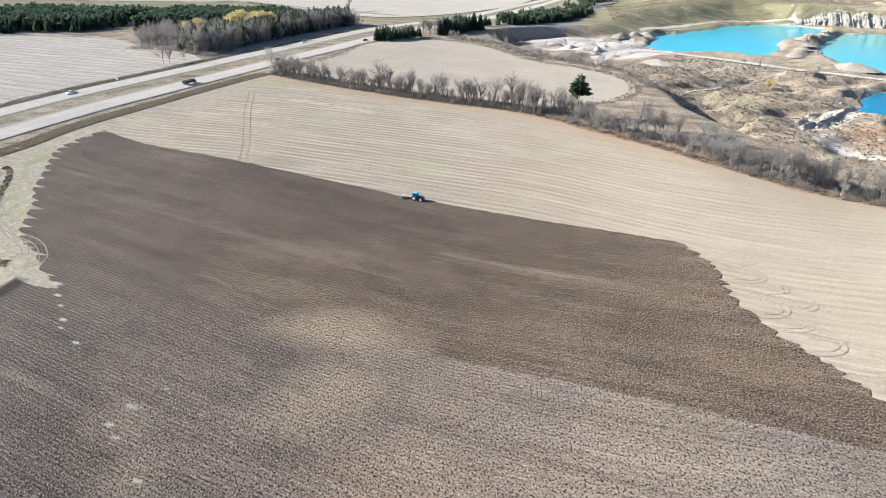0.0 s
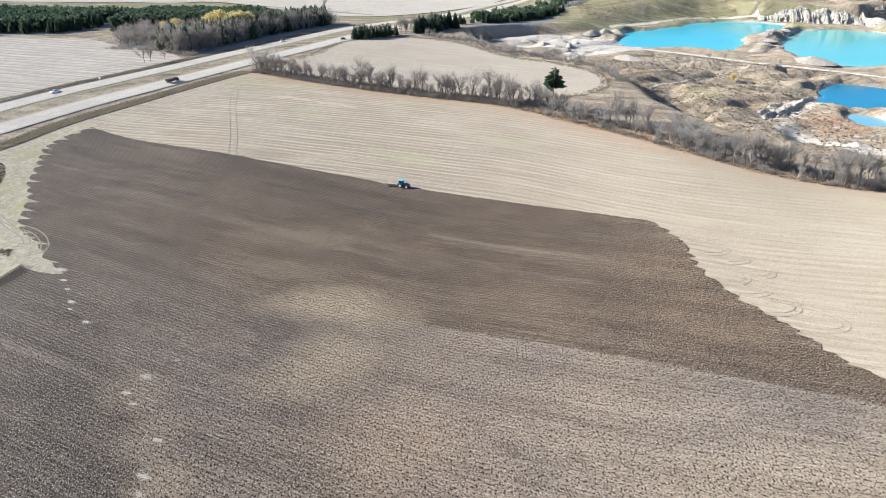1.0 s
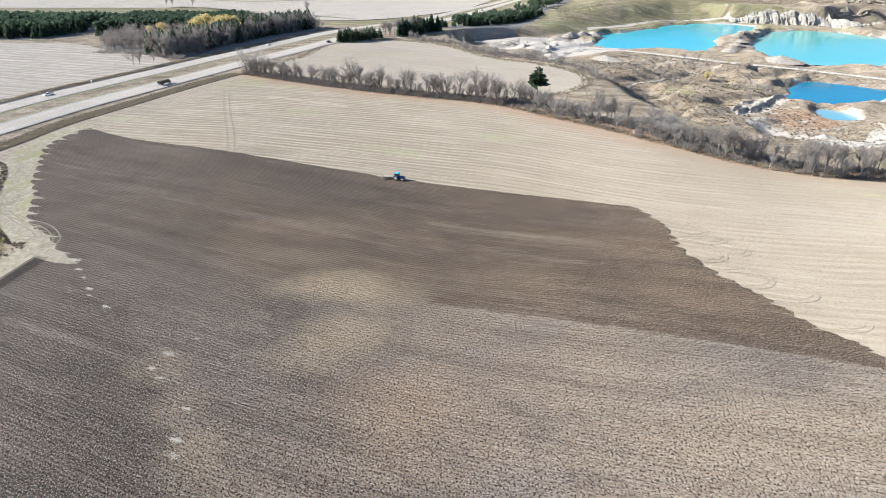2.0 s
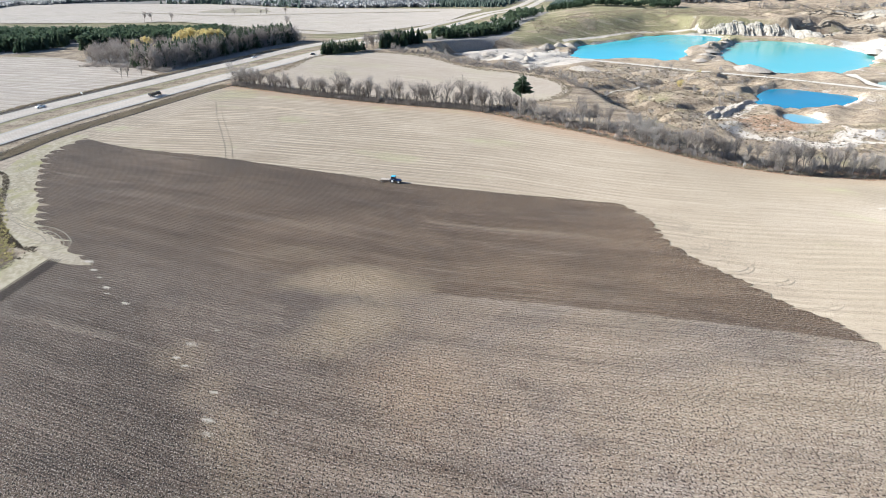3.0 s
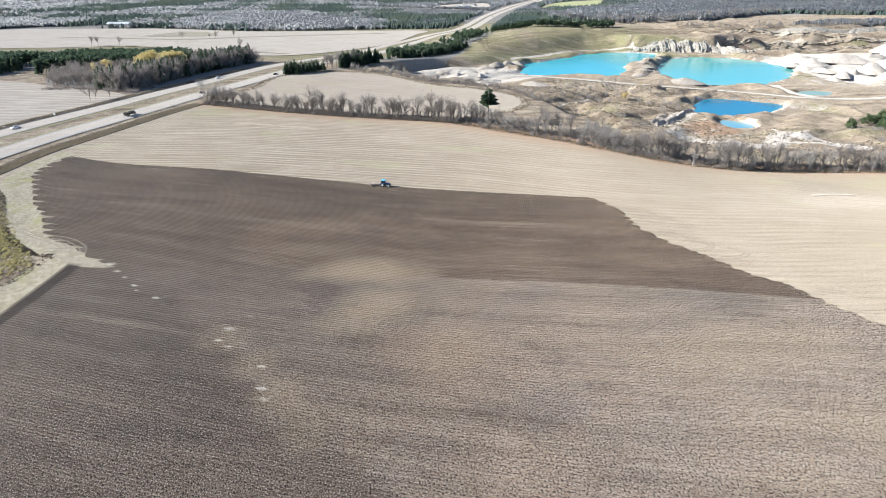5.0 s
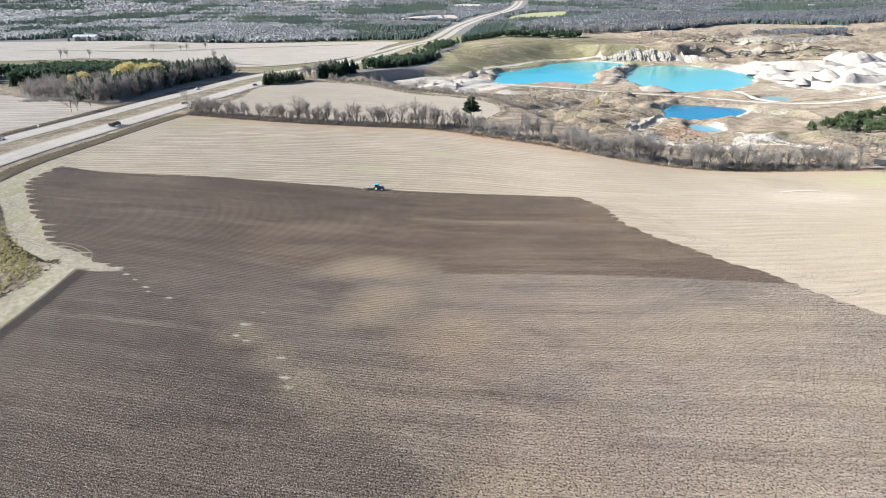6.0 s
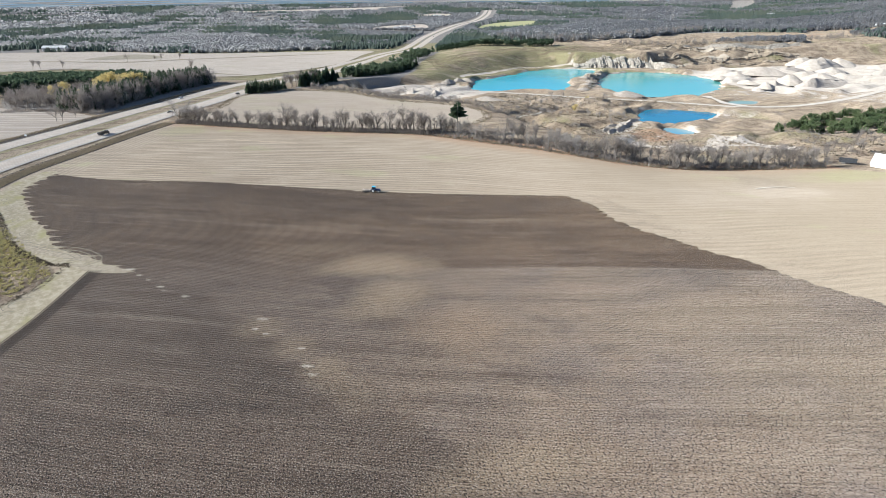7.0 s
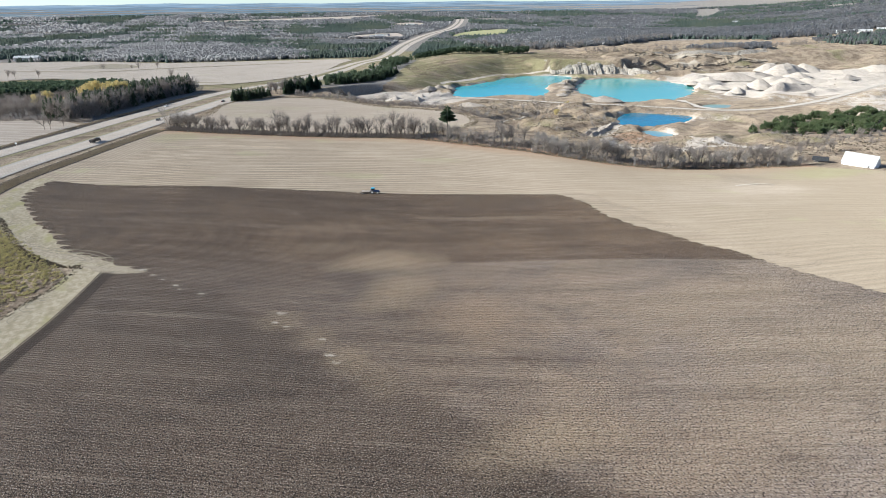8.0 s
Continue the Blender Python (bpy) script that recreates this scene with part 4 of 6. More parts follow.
xs = np.linspace(320, 452, 200)
foot = np.interp(xs, [300, 318, 336, 425, 445], [794, 786, 768, 735, 712])
rim = 14.5 + 2.8 * wave_noise(np.c_[xs / 12, 0 * xs + 5, 0 * xs], 3) - 7 * sstep(405, 440, xs) - 5 * sstep(362, 340, xs) - 6 * sstep(345, 320, xs)
build_cliff(xs, foot, -1.3, rim, 13.0, 10.0, 1, ROCK, "fluted pale limestone cliff above the lake")
EARTH = make_speckled("eroded_earth", (0.36, 0.295, 0.22), (0.22, 0.172, 0.125), 0.16, 0.95, 0.6, c=(0.44, 0.38, 0.305))
for x0, x1, line, tall, seed, label in (
    (448, 650, ([448, 520, 650], [712, 728, 722]), 3.4, 21, "low broken ledge of pale rubble in the quarry"),
    (440, 690, ([440, 500, 600, 690], [752, 765, 757, 742]), 4.2, 31, "eroded brown ledge above the quarry floor"),
    (470, 650, ([470, 505, 563, 650], [806, 800, 776, 752]), 5.0, 41, "pale eroded bank along the quarry rim"),
):
    xs = np.linspace(x0, x1, 120)
    foot = np.interp(xs, *line)
    low = ground_z(xs, foot) - 0.8
    high = low + 0.8 + tall * (0.75 + 0.5 * wave_noise(np.c_[xs / 16, 0 * xs, 0 * xs], seed)) * sstep(0, 15, xs - x0) * sstep(0, 15, x1 - xs)
    build_cliff(xs, foot, low, high, 5.0, 9.0, seed, EARTH, label, 0.6, 7)


GREY_SAND = make_speckled("grey_gravel", (0.42, 0.365, 0.315), (0.345, 0.30, 0.255), 0.3, 0.95, 0.2)


def heap(x, y, radius, height, seed, material=SAND, long=1.0, turn=0.0, name="sand_mound", label="conical heap of pale quarry sand"):
    """A tipped heap: a crest, flanks at the angle of repose with slides and gullies, and a ragged foot."""
    rings, seg = 11, 44
    rg = np.random.default_rng(seed)
    crest, verts, faces = radius * (long - 1.0), [], []
    wob = [rg.uniform(0, 6.28) for _ in range(5)]
    for i in range(rings + 1):
        u = 0.02 + 1.08 * i / rings
        for k in range(seg):
            a = 2 * math.pi * k / seg
            edge = 1 + 0.16 * math.sin(2 * a + wob[0]) + 0.07 * math.sin(3 * a + wob[1]) + 0.02 * math.sin(11 * a + wob[2])
            rr = radius * u * (1 + (edge - 1) * min(1, u * 1.4))
            along = crest * math.tanh(2.2 * math.cos(a))
            px, py = math.cos(a) * rr + along, math.sin(a) * rr + 0.12 * radius * math.sin(along / (radius + 0.1) * 1.7 + wob[3])
            gully = 1 + 0.05 * math.sin(5 * a + wob[4]) * u * (1 - u) * 3 + 0.06 * rg.standard_normal() * u
            sag = 0.80 + 0.20 * math.cos(along / (crest + 0.1) * 1.5 + wob[2] * 0.3) + 0.06 * math.sin(along * 0.5 + wob[0])
            verts.append((px, py, height * sag * (1.0 - math.sqrt(u * u + 0.025)) * gully - 0.9 * max(0, u - 0.8)))
    for i in range(rings):
        b = i * seg
        faces += [(b + k, b + seg + k, b + seg + (k + 1) % seg, b + (k + 1) % seg) for k in range(seg)]
    faces.append(tuple(range(seg)))
    ob = tagged(new(name, mesh_of(name, verts, faces, material)), label, "heap", group="quarry heaps")
    ob.matrix_basis = pose(x, y, float(ground_z(x, y)[0]) + 0.2, 0, 0, turn)
    return ob


for k, (hx, hy, hr, hh, long, turn) in enumerate((
    (622, 655, 24, 15, 1.5, 20), (672, 668, 18, 12, 1.3, -10), (645, 702, 20, 10, 1.5, 15), (498, 508, 16, 13, 2.3, 6), (478, 538, 15, 11, 1.2, 40), (455, 527, 12, 8.5, 1.2, 0), (434, 515, 9, 6, 1.2, 30),
    (418, 510, 6, 4, 1.2, 0), (482, 643, 18, 8, 1.6, 25), (508, 613, 17, 9, 1.5, -20), (466, 611, 15, 7, 1.4, 60), (556, 600, 20, 9, 1.7, 10), (590, 570, 16, 7, 1.7, -15), (540, 562, 16, 8, 1.5, 30), (570, 640, 18, 8, 1.6, 0),
    (602, 612, 14, 6, 1.5, 45), (720, 640, 22, 7, 2.0, 10), (780, 640, 22, 8, 2.0, -5), (640, 570, 12, 6, 1.4, 20), (548, 520, 10, 4, 1.6, 10), (575, 535, 9, 3.5, 1.5, -30), (445, 560, 10, 4, 1.5, 70), (440, 600, 9, 4, 1.4, 20), (700, 600, 12, 4, 1.8, 0),
)):
    heap(hx, hy, hr, hh, 30 + k, GREY_SAND if k in (3, 5, 9, 14, 18) else SAND, long, turn, label="long ridge of grey quarry gravel" if k == 3 else "tipped heap of grey quarry gravel" if k in (5, 9, 14, 18) else "conical heap of pale quarry sand")
heap(272, 517, 11, 5.0, 60, GREY_ROCK, 1.4, -30, label="grey spoil heap beside the haul road")
heap(131, 523, 9, 3.2, 61, GREY_ROCK, 1.5, -40, label="low grey spoil heap on dry grass")
heap(188, 292, 5, 3.2, 62, SAND, 1.4, 10, label="small steep heap of pale sand")
for k, (hx, hy) in enumerate(((60, 592), (68, 580), (76, 571), (84, 563), (72, 602), (90, 576), (62, 612), (82, 592), (100, 557), (55, 601), (97, 592), (112, 570), (88, 550))):
    heap(hx, hy, 3.6 + (k * 7 % 5) * 0.7, 1.6 + (k * 3 % 4) * 0.35, 70 + k, SAND if k % 3 else GREY_ROCK, 1.3, k * 50, label="small tipped heap of pale gravel")
for k, (hx, hy, hr) in enumerate(((112, 645, 9), (126, 655, 10), (138, 662, 9), (150, 672, 8), (104, 625, 7))):
    heap(hx, hy, hr * 0.8, hr * 0.5, 90 + k, GREY_ROCK, 1.5, k * 40, "spoil_mound", "rough heap of grey broken rock")
for k, (hx, hy, hr, hh, turn) in enumerate(((166, 344, 2.6, 3.0, 40), (173, 350, 2.8, 3.6, 34), (180, 359, 2.8, 3.4, 45), (188, 367, 2.6, 3.0, 38), (197, 376, 2.5, 2.8, 42), (206, 385, 2.4, 2.6, 36), (170, 361, 2.4, 2.4, 44), (184, 378, 2.4, 2.2, 38))):
    heap(hx, hy, hr, hh, 100 + k, GREY_ROCK if k % 3 else ROCK, 3.2, turn, "spoil_mound", "sharp ridge of pale broken stone beside the pond")

for k, (hx, hy, hr) in enumerate(((252, 568, 5), (266, 594, 4), (277, 616, 5), (283, 632, 4), (296, 650, 4), (314, 670, 4), (332, 692, 3.5))):
    heap(hx + (k % 3 - 1) * 2.5, hy, hr * 1.1, hr * 0.4, 120 + k, GREY_ROCK, 1.35, k * 47, "spoil_mound", "brown-grey rubble mound on the causeway between lakes")


# banks of washed white sand round the pool
def sand_bank(points, half, seed, label, material=SAND):
    line = curve(points, 1.2)
    rg = np.random.default_rng(seed)
    u = np.linspace(0, 1, len(line))
    taper = np.sin(np.pi * np.clip(u, 0.03, 0.97)) ** 0.7
    sides = [offset(line, sign) - line for sign in (1, -1)]
    reach = [half * taper * (0.35 + 1.1 * np.interp(u, np.linspace(0, 1, 12), rg.uniform(0, 1, 12)) + 0.12 * rg.standard_normal(len(u))) for _ in sides]
    outline = np.r_[line + sides[0] * np.maximum(reach[0], 0.1)[:, None], (line + sides[1] * np.maximum(reach[1], 0.1)[:, None])[::-1]]
    drape("sand_bank", outline, 2.0, 0.22, material, label, "sand")


sand_bank([(163, 316), (171, 310), (178, 301), (184, 292), (192, 282)], 5.0, 1, "bank of washed white sand near the pool")
sand_bank([(186, 282), (198, 281), (212, 286), (224, 286), (238, 278), (254, 270)], 3.2, 2, "bank of washed white sand near the pool")
sand_bank([(212, 288), (222, 298), (230, 308), (232, 322)], 3.6, 3, "eroded fan of washed pale sand beside the pool")
sand_bank([(-112, 337.5), (-100, 334), (-88, 328.5), (-80, 324)], 2.0, 6, "washed strip of bare sand in stubble", BARE_SAND)
sand_bank([(-84, 326), (-74, 321), (-66, 316), (-57, 311)], 2.2, 7, "washed strip of bare sand in stubble", BARE_SAND)
sand_bank([(222, 398), (212, 390), (200, 384), (186, 372), (172, 352)], 3.5, 4, "strip of pale washed gravel by the pond")


ribbon("haul_road", curve([(116, 417), (126, 424), (140, 435), (153, 446), (170, 461)], 2.5), 0.9, 0.3, HAUL, "narrow pale track through dry grass", "road", columns=2)


# ---- plants ----
def tube(verts, faces, a, b, ra, rb, sides):
    a, b = np.asarray(a, float), np.asarray(b, float)
    d = (b - a) / (np.linalg.norm(b - a) + 1e-9)
    u = np.cross(d, (0, 0, 1) if abs(d[2]) < 0.9 else (1, 0, 0))
    u /= np.linalg.norm(u)
    w = np.cross(d, u)
    n = len(verts)
    for p, r in ((a, ra), (b, rb)):
        for k in range(sides):
            t = 2 * math.pi * k / sides
            verts.append(p + r * (math.cos(t) * u + math.sin(t) * w))
    for k in range(sides):
        m = (k + 1) % sides
        faces.append((n + k, n + m, n + sides + m))
        faces.append((n + k, n + sides + m, n + sides + k))


def sliver(verts, faces, a, b, width, rg):
    n = len(verts)
    side = rg.standard_normal(3)
    side *= width / (np.linalg.norm(side) + 1e-9)
    verts += [a - side, a + side, b]
    faces.append((n, n + 1, n + 2))


def finish(name, label, category, height, trunk, bark, crown, leaf, raw):
    """Brings a grown plant to its height and makes it a thing with trunk and crown, or bare arrays for a wood."""
    tv, cv = np.array(trunk[0], float), np.array(crown[0], float)
    k = height / max(cv[:, 2].max(), 0.1)
    tv, cv = tv * k, cv * k
    if raw:
        return np.r_[tv, cv], np.r_[np.array(trunk[1]), np.array(crown[1]) + len(tv)]
    root = tagged(new(name), label, category)
    part("trunk", fast_mesh("trunk", tv, np.array(trunk[1]), bark), root)
    part("crown", fast_mesh("crown", cv, np.array(crown[1]), leaf), root)
    return root


def bare_tree(seed, height, spread=0.42, twigs=7, stems=1, twig=TWIG, label="bare grey deciduous tree with fine twigs", bark=BARK, name="bare_tree", raw=False, fine=0.055, forks=(6, 5, 4)):
    """A leafless tree: a tapered trunk, forking limbs and a haze of twigs."""
    rg = np.random.default_rng(seed)
    tv, tf, cv, cf = [], [], [], []

    def grow(p, d, length, r, level):
        bend = d + rg.standard_normal(3) * 0.10
        bend /= np.linalg.norm(bend)
        mid, end = p + d * length * 0.5, p + d * length * 0.5 + bend * length * 0.5
        sides = 6 if level == 0 else 4 if level == 1 else 3
        if level < 3:
            tube(tv, tf, p, mid, r, r * 0.8, sides)
            tube(tv, tf, mid, end, r * 0.8, r * 0.55, sides)
        else:
            sliver(cv, cf, p, end, r, rg)
        if level == 3:
            for _ in range(twigs):
                q = p + (end - p) * rg.uniform(0.15, 1.0)
                t = bend + rg.standard_normal(3) * 0.75 + (0, 0, 0.25)
                sliver(cv, cf, q, q + t / np.linalg.norm(t) * rg.uniform(0.06, 0.14) * height, fine, rg)
            return
        count = (forks if not raw else (4, 3, 2))[level]
        for k in range(count):
            q = p + (end - p) * (rg.uniform(0.35 if level or raw else 0.6, 1.0) if k else 1.0)
            out = rg.standard_normal(3) * (0.55 if k else 0.25) + (0, 0, 0.15)
            t = bend + out * (spread / 0.42)
            t[2] = max(t[2], 0.05)
            t /= np.linalg.norm(t)
            grow(q, t, length * rg.uniform(0.62, 0.92), r * 0.55, level + 1)

    for s in range(stems):
        lean = rg.standard_normal(3) * (0.05 if stems == 1 else 0.22)
        d = np.array([lean[0], lean[1], 1.0])
        base = np.array([rg.uniform(-0.4, 0.4), rg.uniform(-0.4, 0.4), -0.3]) * (stems > 1) + (0, 0, -0.3 * (stems == 1))
        grow(base, d / np.linalg.norm(d), height * (0.30 if raw or stems > 1 else 0.35), height * 0.016, 0)
    return finish(name, label, "tree", height, (tv, tf), bark, (cv, cf), twig, raw)


def brush(seed, height, twig=TWIG, stalks=64, label="tangled leafless thicket shrub", name="shrub", raw=False):
    """A leafless shrub: stalks that fan out of the ground, with side twigs."""
    rg = np.random.default_rng(seed)
    cv, cf, tv, tf = [], [], [], []
    for k in range(stalks):
        a, far = rg.uniform(0, 2 * math.pi), rg.uniform(0.05, 0.7) ** 0.7
        p = np.array([math.cos(a) * far * height * 0.5, math.sin(a) * far * height * 0.5, -0.2])
        e = np.array([math.cos(a) * far * height * 0.95, math.sin(a) * far * height * 0.95, height * rg.uniform(0.55, 1.05) * (1.1 - 0.5 * far)])
        if k == 0:
            tube(tv, tf, (0, 0, -0.2), e * (0.3, 0.3, 0.8), 0.06, 0.02, 3)
        sliver(cv, cf, p, e, 0.05 if not raw else 0.02, rg)
        for _ in range(5 if not raw else 3):
            q = p + (e - p) * rg.uniform(0.25, 1)
            t = (e - p) / np.linalg.norm(e - p) + rg.standard_normal(3) * 0.7
            sliver(cv, cf, q, q + t * height * 0.2, 0.04 if not raw else 0.02, rg)
    return finish(name, label, "shrub", height, (tv, tf), BARK, (cv, cf), twig, raw)


def conifer(seed, height, width=0.2, layers=15, needles=NEEDLES, bare=0.1, droop=0.35, ragged=0.25, label="dark green spruce with a pointed crown", name="conifer", raw=False):
    """A conifer: whorls of drooping boughs, each a spray of needled fingers."""
    rg = np.random.default_rng(seed)
    cv, cf, tv, tf = [], [], [], []
    tube(tv, tf, (0, 0, -0.3), (0, 0, height * 0.97), height * 0.018, 0.03, 6)
    count = layers * (24 if not raw else 8)
    for i in range(count):
        u = (i + rg.random()) / count
        u = 1 - (1 - u) ** 0.62
        a = i * 2.39996 + rg.uniform(-0.3, 0.3)
        z = height * (bare + (1 - bare) * u)
        lobe = 1 + 0.22 * math.sin(3 * a + seed + 5 * u)
        r = (height * width * (1 - u) ** 0.8 + 0.018 * height) * lobe * max(0.35, 1 + ragged * rg.standard_normal())
        out, side = np.array([math.cos(a), math.sin(a), 0]), np.array([-math.sin(a), math.cos(a), 0])
        roll = rg.uniform(-1.1, 1.1)
        wide = (side * math.cos(roll) + np.array([0, 0, math.sin(roll)])) * r * rg.uniform(0.16, 0.30) * (1.0 if not raw else 1.5)
        base = np.array([0, 0, z]) + out * r * 0.15
        mid, tip = base + out * r * 0.5 + (0, 0, 0.06 * r), base + out * r * 0.85 - (0, 0, droop * r)
        m = len(cv)
        cv += [base, mid - wide, mid + wide, tip]
        cf += [(m, m + 1, m + 3), (m, m + 3, m + 2)]
    return finish(name, label, "tree", height, (tv, tf), BARK, (cv, cf), needles, raw)


def leafy(seed, height, material, clumps=9, leaves=95, squat=1.0, label="tree with yellow autumn leaves", name="leafy_tree", category="tree", size=0.34, raw=False):
    """A broad crown of many small leaf sprays gathered in clumps, with gaps between."""
    rg = np.random.default_rng(seed)
    cv, cf, tv, tf = [], [], [], []
    tube(tv, tf, (0, 0, -0.3), (0, 0, height * 0.45), height * 0.02, height * 0.012, 6)
    for c in range(clumps):
        a = rg.uniform(0, 2 * math.pi)
        far = rg.uniform(0.05, 0.30) * height * squat
        centre = np.array([math.cos(a) * far, math.sin(a) * far, height * rg.uniform(0.30, 0.82)])
        if squat > 1.1:
            centre[2] = height * rg.uniform(0.25, 0.7)
        tube(tv, tf, (0, 0, height * 0.25), centre, height * 0.009, 0.03, 4)
        rad = height * rg.uniform(0.13, 0.22)
        for _ in range(leaves):
            d = rg.standard_normal(3)
            d /= np.linalg.norm(d)
            p = centre + d * rad * rg.uniform(0.55, 1.05) * (1, 1, 0.8)
            u = rg.standard_normal(3)
            u *= size / np.linalg.norm(u)
            v = np.cross(u, rg.standard_normal(3))
            v *= size / (np.linalg.norm(v) + 1e-6)
            m = len(cv)
            cv += [p - u, p + v, p + u, p - 0.8 * v]
            cf += [(m, m + 1, m + 2), (m, m + 2, m + 3)]
    return finish(name, label, category, height, (tv, tf), BARK, (cv, cf), material, raw)


class Nursery:
    """Keeps a few grown plants of a kind, and sets them out."""

    def __init__(self, grown, group):
        self.grown, self.group, self.used = [lambda g=g: g() for g in grown], group, [None] * len(grown)

    def plant(self, x, y, size, rg, k=None, sink=0.0):
        k = int(rg.integers(len(self.grown))) if k is None else k
        m = pose(x, y, float(ground_z(x, y)[0]) + 0.05 - sink, 0, 0, rg.uniform(0, 360))
        if self.used[k] is None:
            ob = self.used[k] = tagged(self.grown[k](), group=self.group)
            ob.matrix_basis = m
            return ob
        ob = copy_thing(self.used[k], m @ Matrix.Diagonal((size, size, size * rg.uniform(0.92, 1.1), 1)))
        return ob


rng = np.random.default_rng(21)
SHRUB_GREEN = make_leafy("shrub_needles", (0.098, 0.138, 0.066), (0.142, 0.170, 0.083), 0.8)
BARES = Nursery([lambda s=s: bare_tree(s, 12.5, spread=(0.27, 0.34, 0.22)[s % 3], twigs=5, fine=0.046, forks=(7, 5, 4)) for s in range(8)], "bare trees of the hedgerow")
POLES = Nursery([lambda s=s: bare_tree(340 + s, 9.5, spread=0.15, twigs=4, fine=0.04, forks=(6, 4, 3), label="thin upright leafless hedgerow sapling", name="sapling") for s in range(4)], "saplings of the hedgerow")
PALES = Nursery([lambda s=s: bare_tree(320 + s, 14.5, spread=0.36, twigs=7, twig=PALE_TWIG, label="tall pale grey leafless tree at the hedgerow end", bark=BARK, fine=0.05) for s in range(3)], "pale trees at the hedgerow end")
WOODS = Nursery([lambda s=s: bare_tree(20 + s, 15.0, spread=0.36, twigs=5, label="tall bare grey tree of a mixed wood", fine=0.085, name="forest_tree", forks=(5, 4, 4)) for s in range(5)], "bare trees of the wood")
BIRCH = Nursery([lambda s=s: bare_tree(40 + s, 7.5, spread=0.3, twigs=4, stems=2, twig=PALE_TWIG, label="pale slender leafless birch clump", bark=PALE_TWIG, fine=0.05, name="birch", forks=(4, 4, 3)) for s in range(3)], "pale birches by the quarry")
BRUSH = Nursery([lambda s=s: brush(60 + s, 3.2) for s in range(4)], "thicket between field and quarry")
SPRUCE = Nursery([lambda s=s: conifer(80 + s, 14.5, 0.21, 15) for s in range(4)], "dark conifers")
PINES = Nursery([lambda s=s: conifer(90 + s, 12.0, 0.26, 14, PINE_GREEN, 0.08, 0.1, 0.3, "green pine with a full ragged crown", "pine") for s in range(4)], "green pines")
GOLD = Nursery([lambda s=s: leafy(100 + s, 14.0, YELLOW, size=0.36, squat=0.85) for s in range(3)], "yellow autumn trees")
JUNIPER = Nursery([lambda s=s: leafy(110 + s, 6.0, SHRUB_GREEN, 13, 58, 1.35, "dense rounded green pine shrub", "pine_shrub", "shrub", 0.22) for s in range(3)], "green pine shrubs by the quarry")
YOUNG = Nursery([lambda s=s: conifer(120 + s, 6.5, 0.34, 10, SHRUB_GREEN, 0.03, 0.1, 0.4, "young bushy green pine on dry grass", "young_pine") for s in range(3)], "young pines by the quarry")
FAR_BRUSH = [brush(160 + s, 1.0, stalks=26, raw=True) for s in range(3)]
for _v, _f in FAR_BRUSH:
    _v[:, :2] *= 0.9
WOOD_CONIFER = [conifer(180 + s, 1.0, 0.19, 14, raw=True) for s in range(3)]
WOOD_ROUND = [leafy(185 + s, 1.0, PINE_GREEN, 8, 9, 0.9, size=0.10, raw=True) for s in range(3)]
WOOD_BARE = [bare_tree(190 + s, 1.0, 0.36, 5, raw=True, fine=0.008) for s in range(4)]


def thicket(name, xy, low, high, templates, material, label, category="thicket"):
    """Growth too dense to pick apart, joined."""
    n = len(xy)
    v, f = fan(templates, np.c_[xy, ground_z(xy[:, 0], xy[:, 1]) - 0.1], rng.uniform(low, high, n), rng.uniform(0, 6.28, n), rng.integers(0, len(templates), n))
    return stuff(name, v, f, material, label, category)


# the hedgerow: large trees by the highway end, a broad thicket towards the quarry
LEFT_OF_HEDGE = offset(HEDGE, 1.0) - HEDGE
for x, y, s in ((-133, 398, 1.0), (-127, 397, 1.08), (-122, 399, 0.95), (-128, 404, 0.9), (-116, 392, 0.8), (-135, 403, 0.95)):
    PALES.plant(x, y, 1.2 * s, rng)
for i, p in enumerate(HEDGE[:58]):
    if i > 4 and rng.random() < 0.72:
        BARES.plant(p[0] + rng.uniform(-2.2, 2.2), p[1] + 3.2 + rng.uniform(-1.5, 2.5), rng.uniform(0.75, 1.5), rng)
    for _ in range(3):
        if i > 2 and rng.random() < 0.8:
            POLES.plant(p[0] + rng.uniform(-3, 3), p[1] + rng.uniform(0.5, 6.5), rng.uniform(0.5, 1.15), rng)
for i, p in enumerate(HEDGE):
    for _ in range(2 if i < 58 else 3):
        far = rng.uniform(0.5, 5.0) if i < 58 else rng.uniform(0.5, 12)
        q = p + LEFT_OF_HEDGE[i] * far + rng.uniform(-2, 2, 2)
        BRUSH.plant(q[0], q[1], rng.uniform(0.55, 1.15) if i < 58 else rng.uniform(0.5, 1.2), rng)
    if i >= 56:
        for _ in range(2):
            if rng.random() < 0.85:
                q = p + LEFT_OF_HEDGE[i] * rng.uniform(1, 15)
                pale = rng.random() < 0.5
                (BIRCH if pale else BARES).plant(q[0], q[1], rng.uniform(0.85, 1.5) if pale else rng.uniform(0.7, 1.25), rng)
j = rng.integers(56, len(HEDGE), 420)
thicket("hedge_thicket", HEDGE[j] + LEFT_OF_HEDGE[j] * rng.uniform(1, 26, (420, 1)) + rng.uniform(-2, 2, (420, 2)), 1.0, 3.2, FAR_BRUSH, TWIG, "tangled grey-brown thicket between field and quarry")
j = rng.integers(0, 58, 1300)
thicket("hedge_thicket", HEDGE[j] + LEFT_OF_HEDGE[j] * rng.uniform(0, 6.5, (1300, 1)), 1.2, 4.8, FAR_BRUSH, TWIG, "tangled brown undergrowth of the hedgerow")
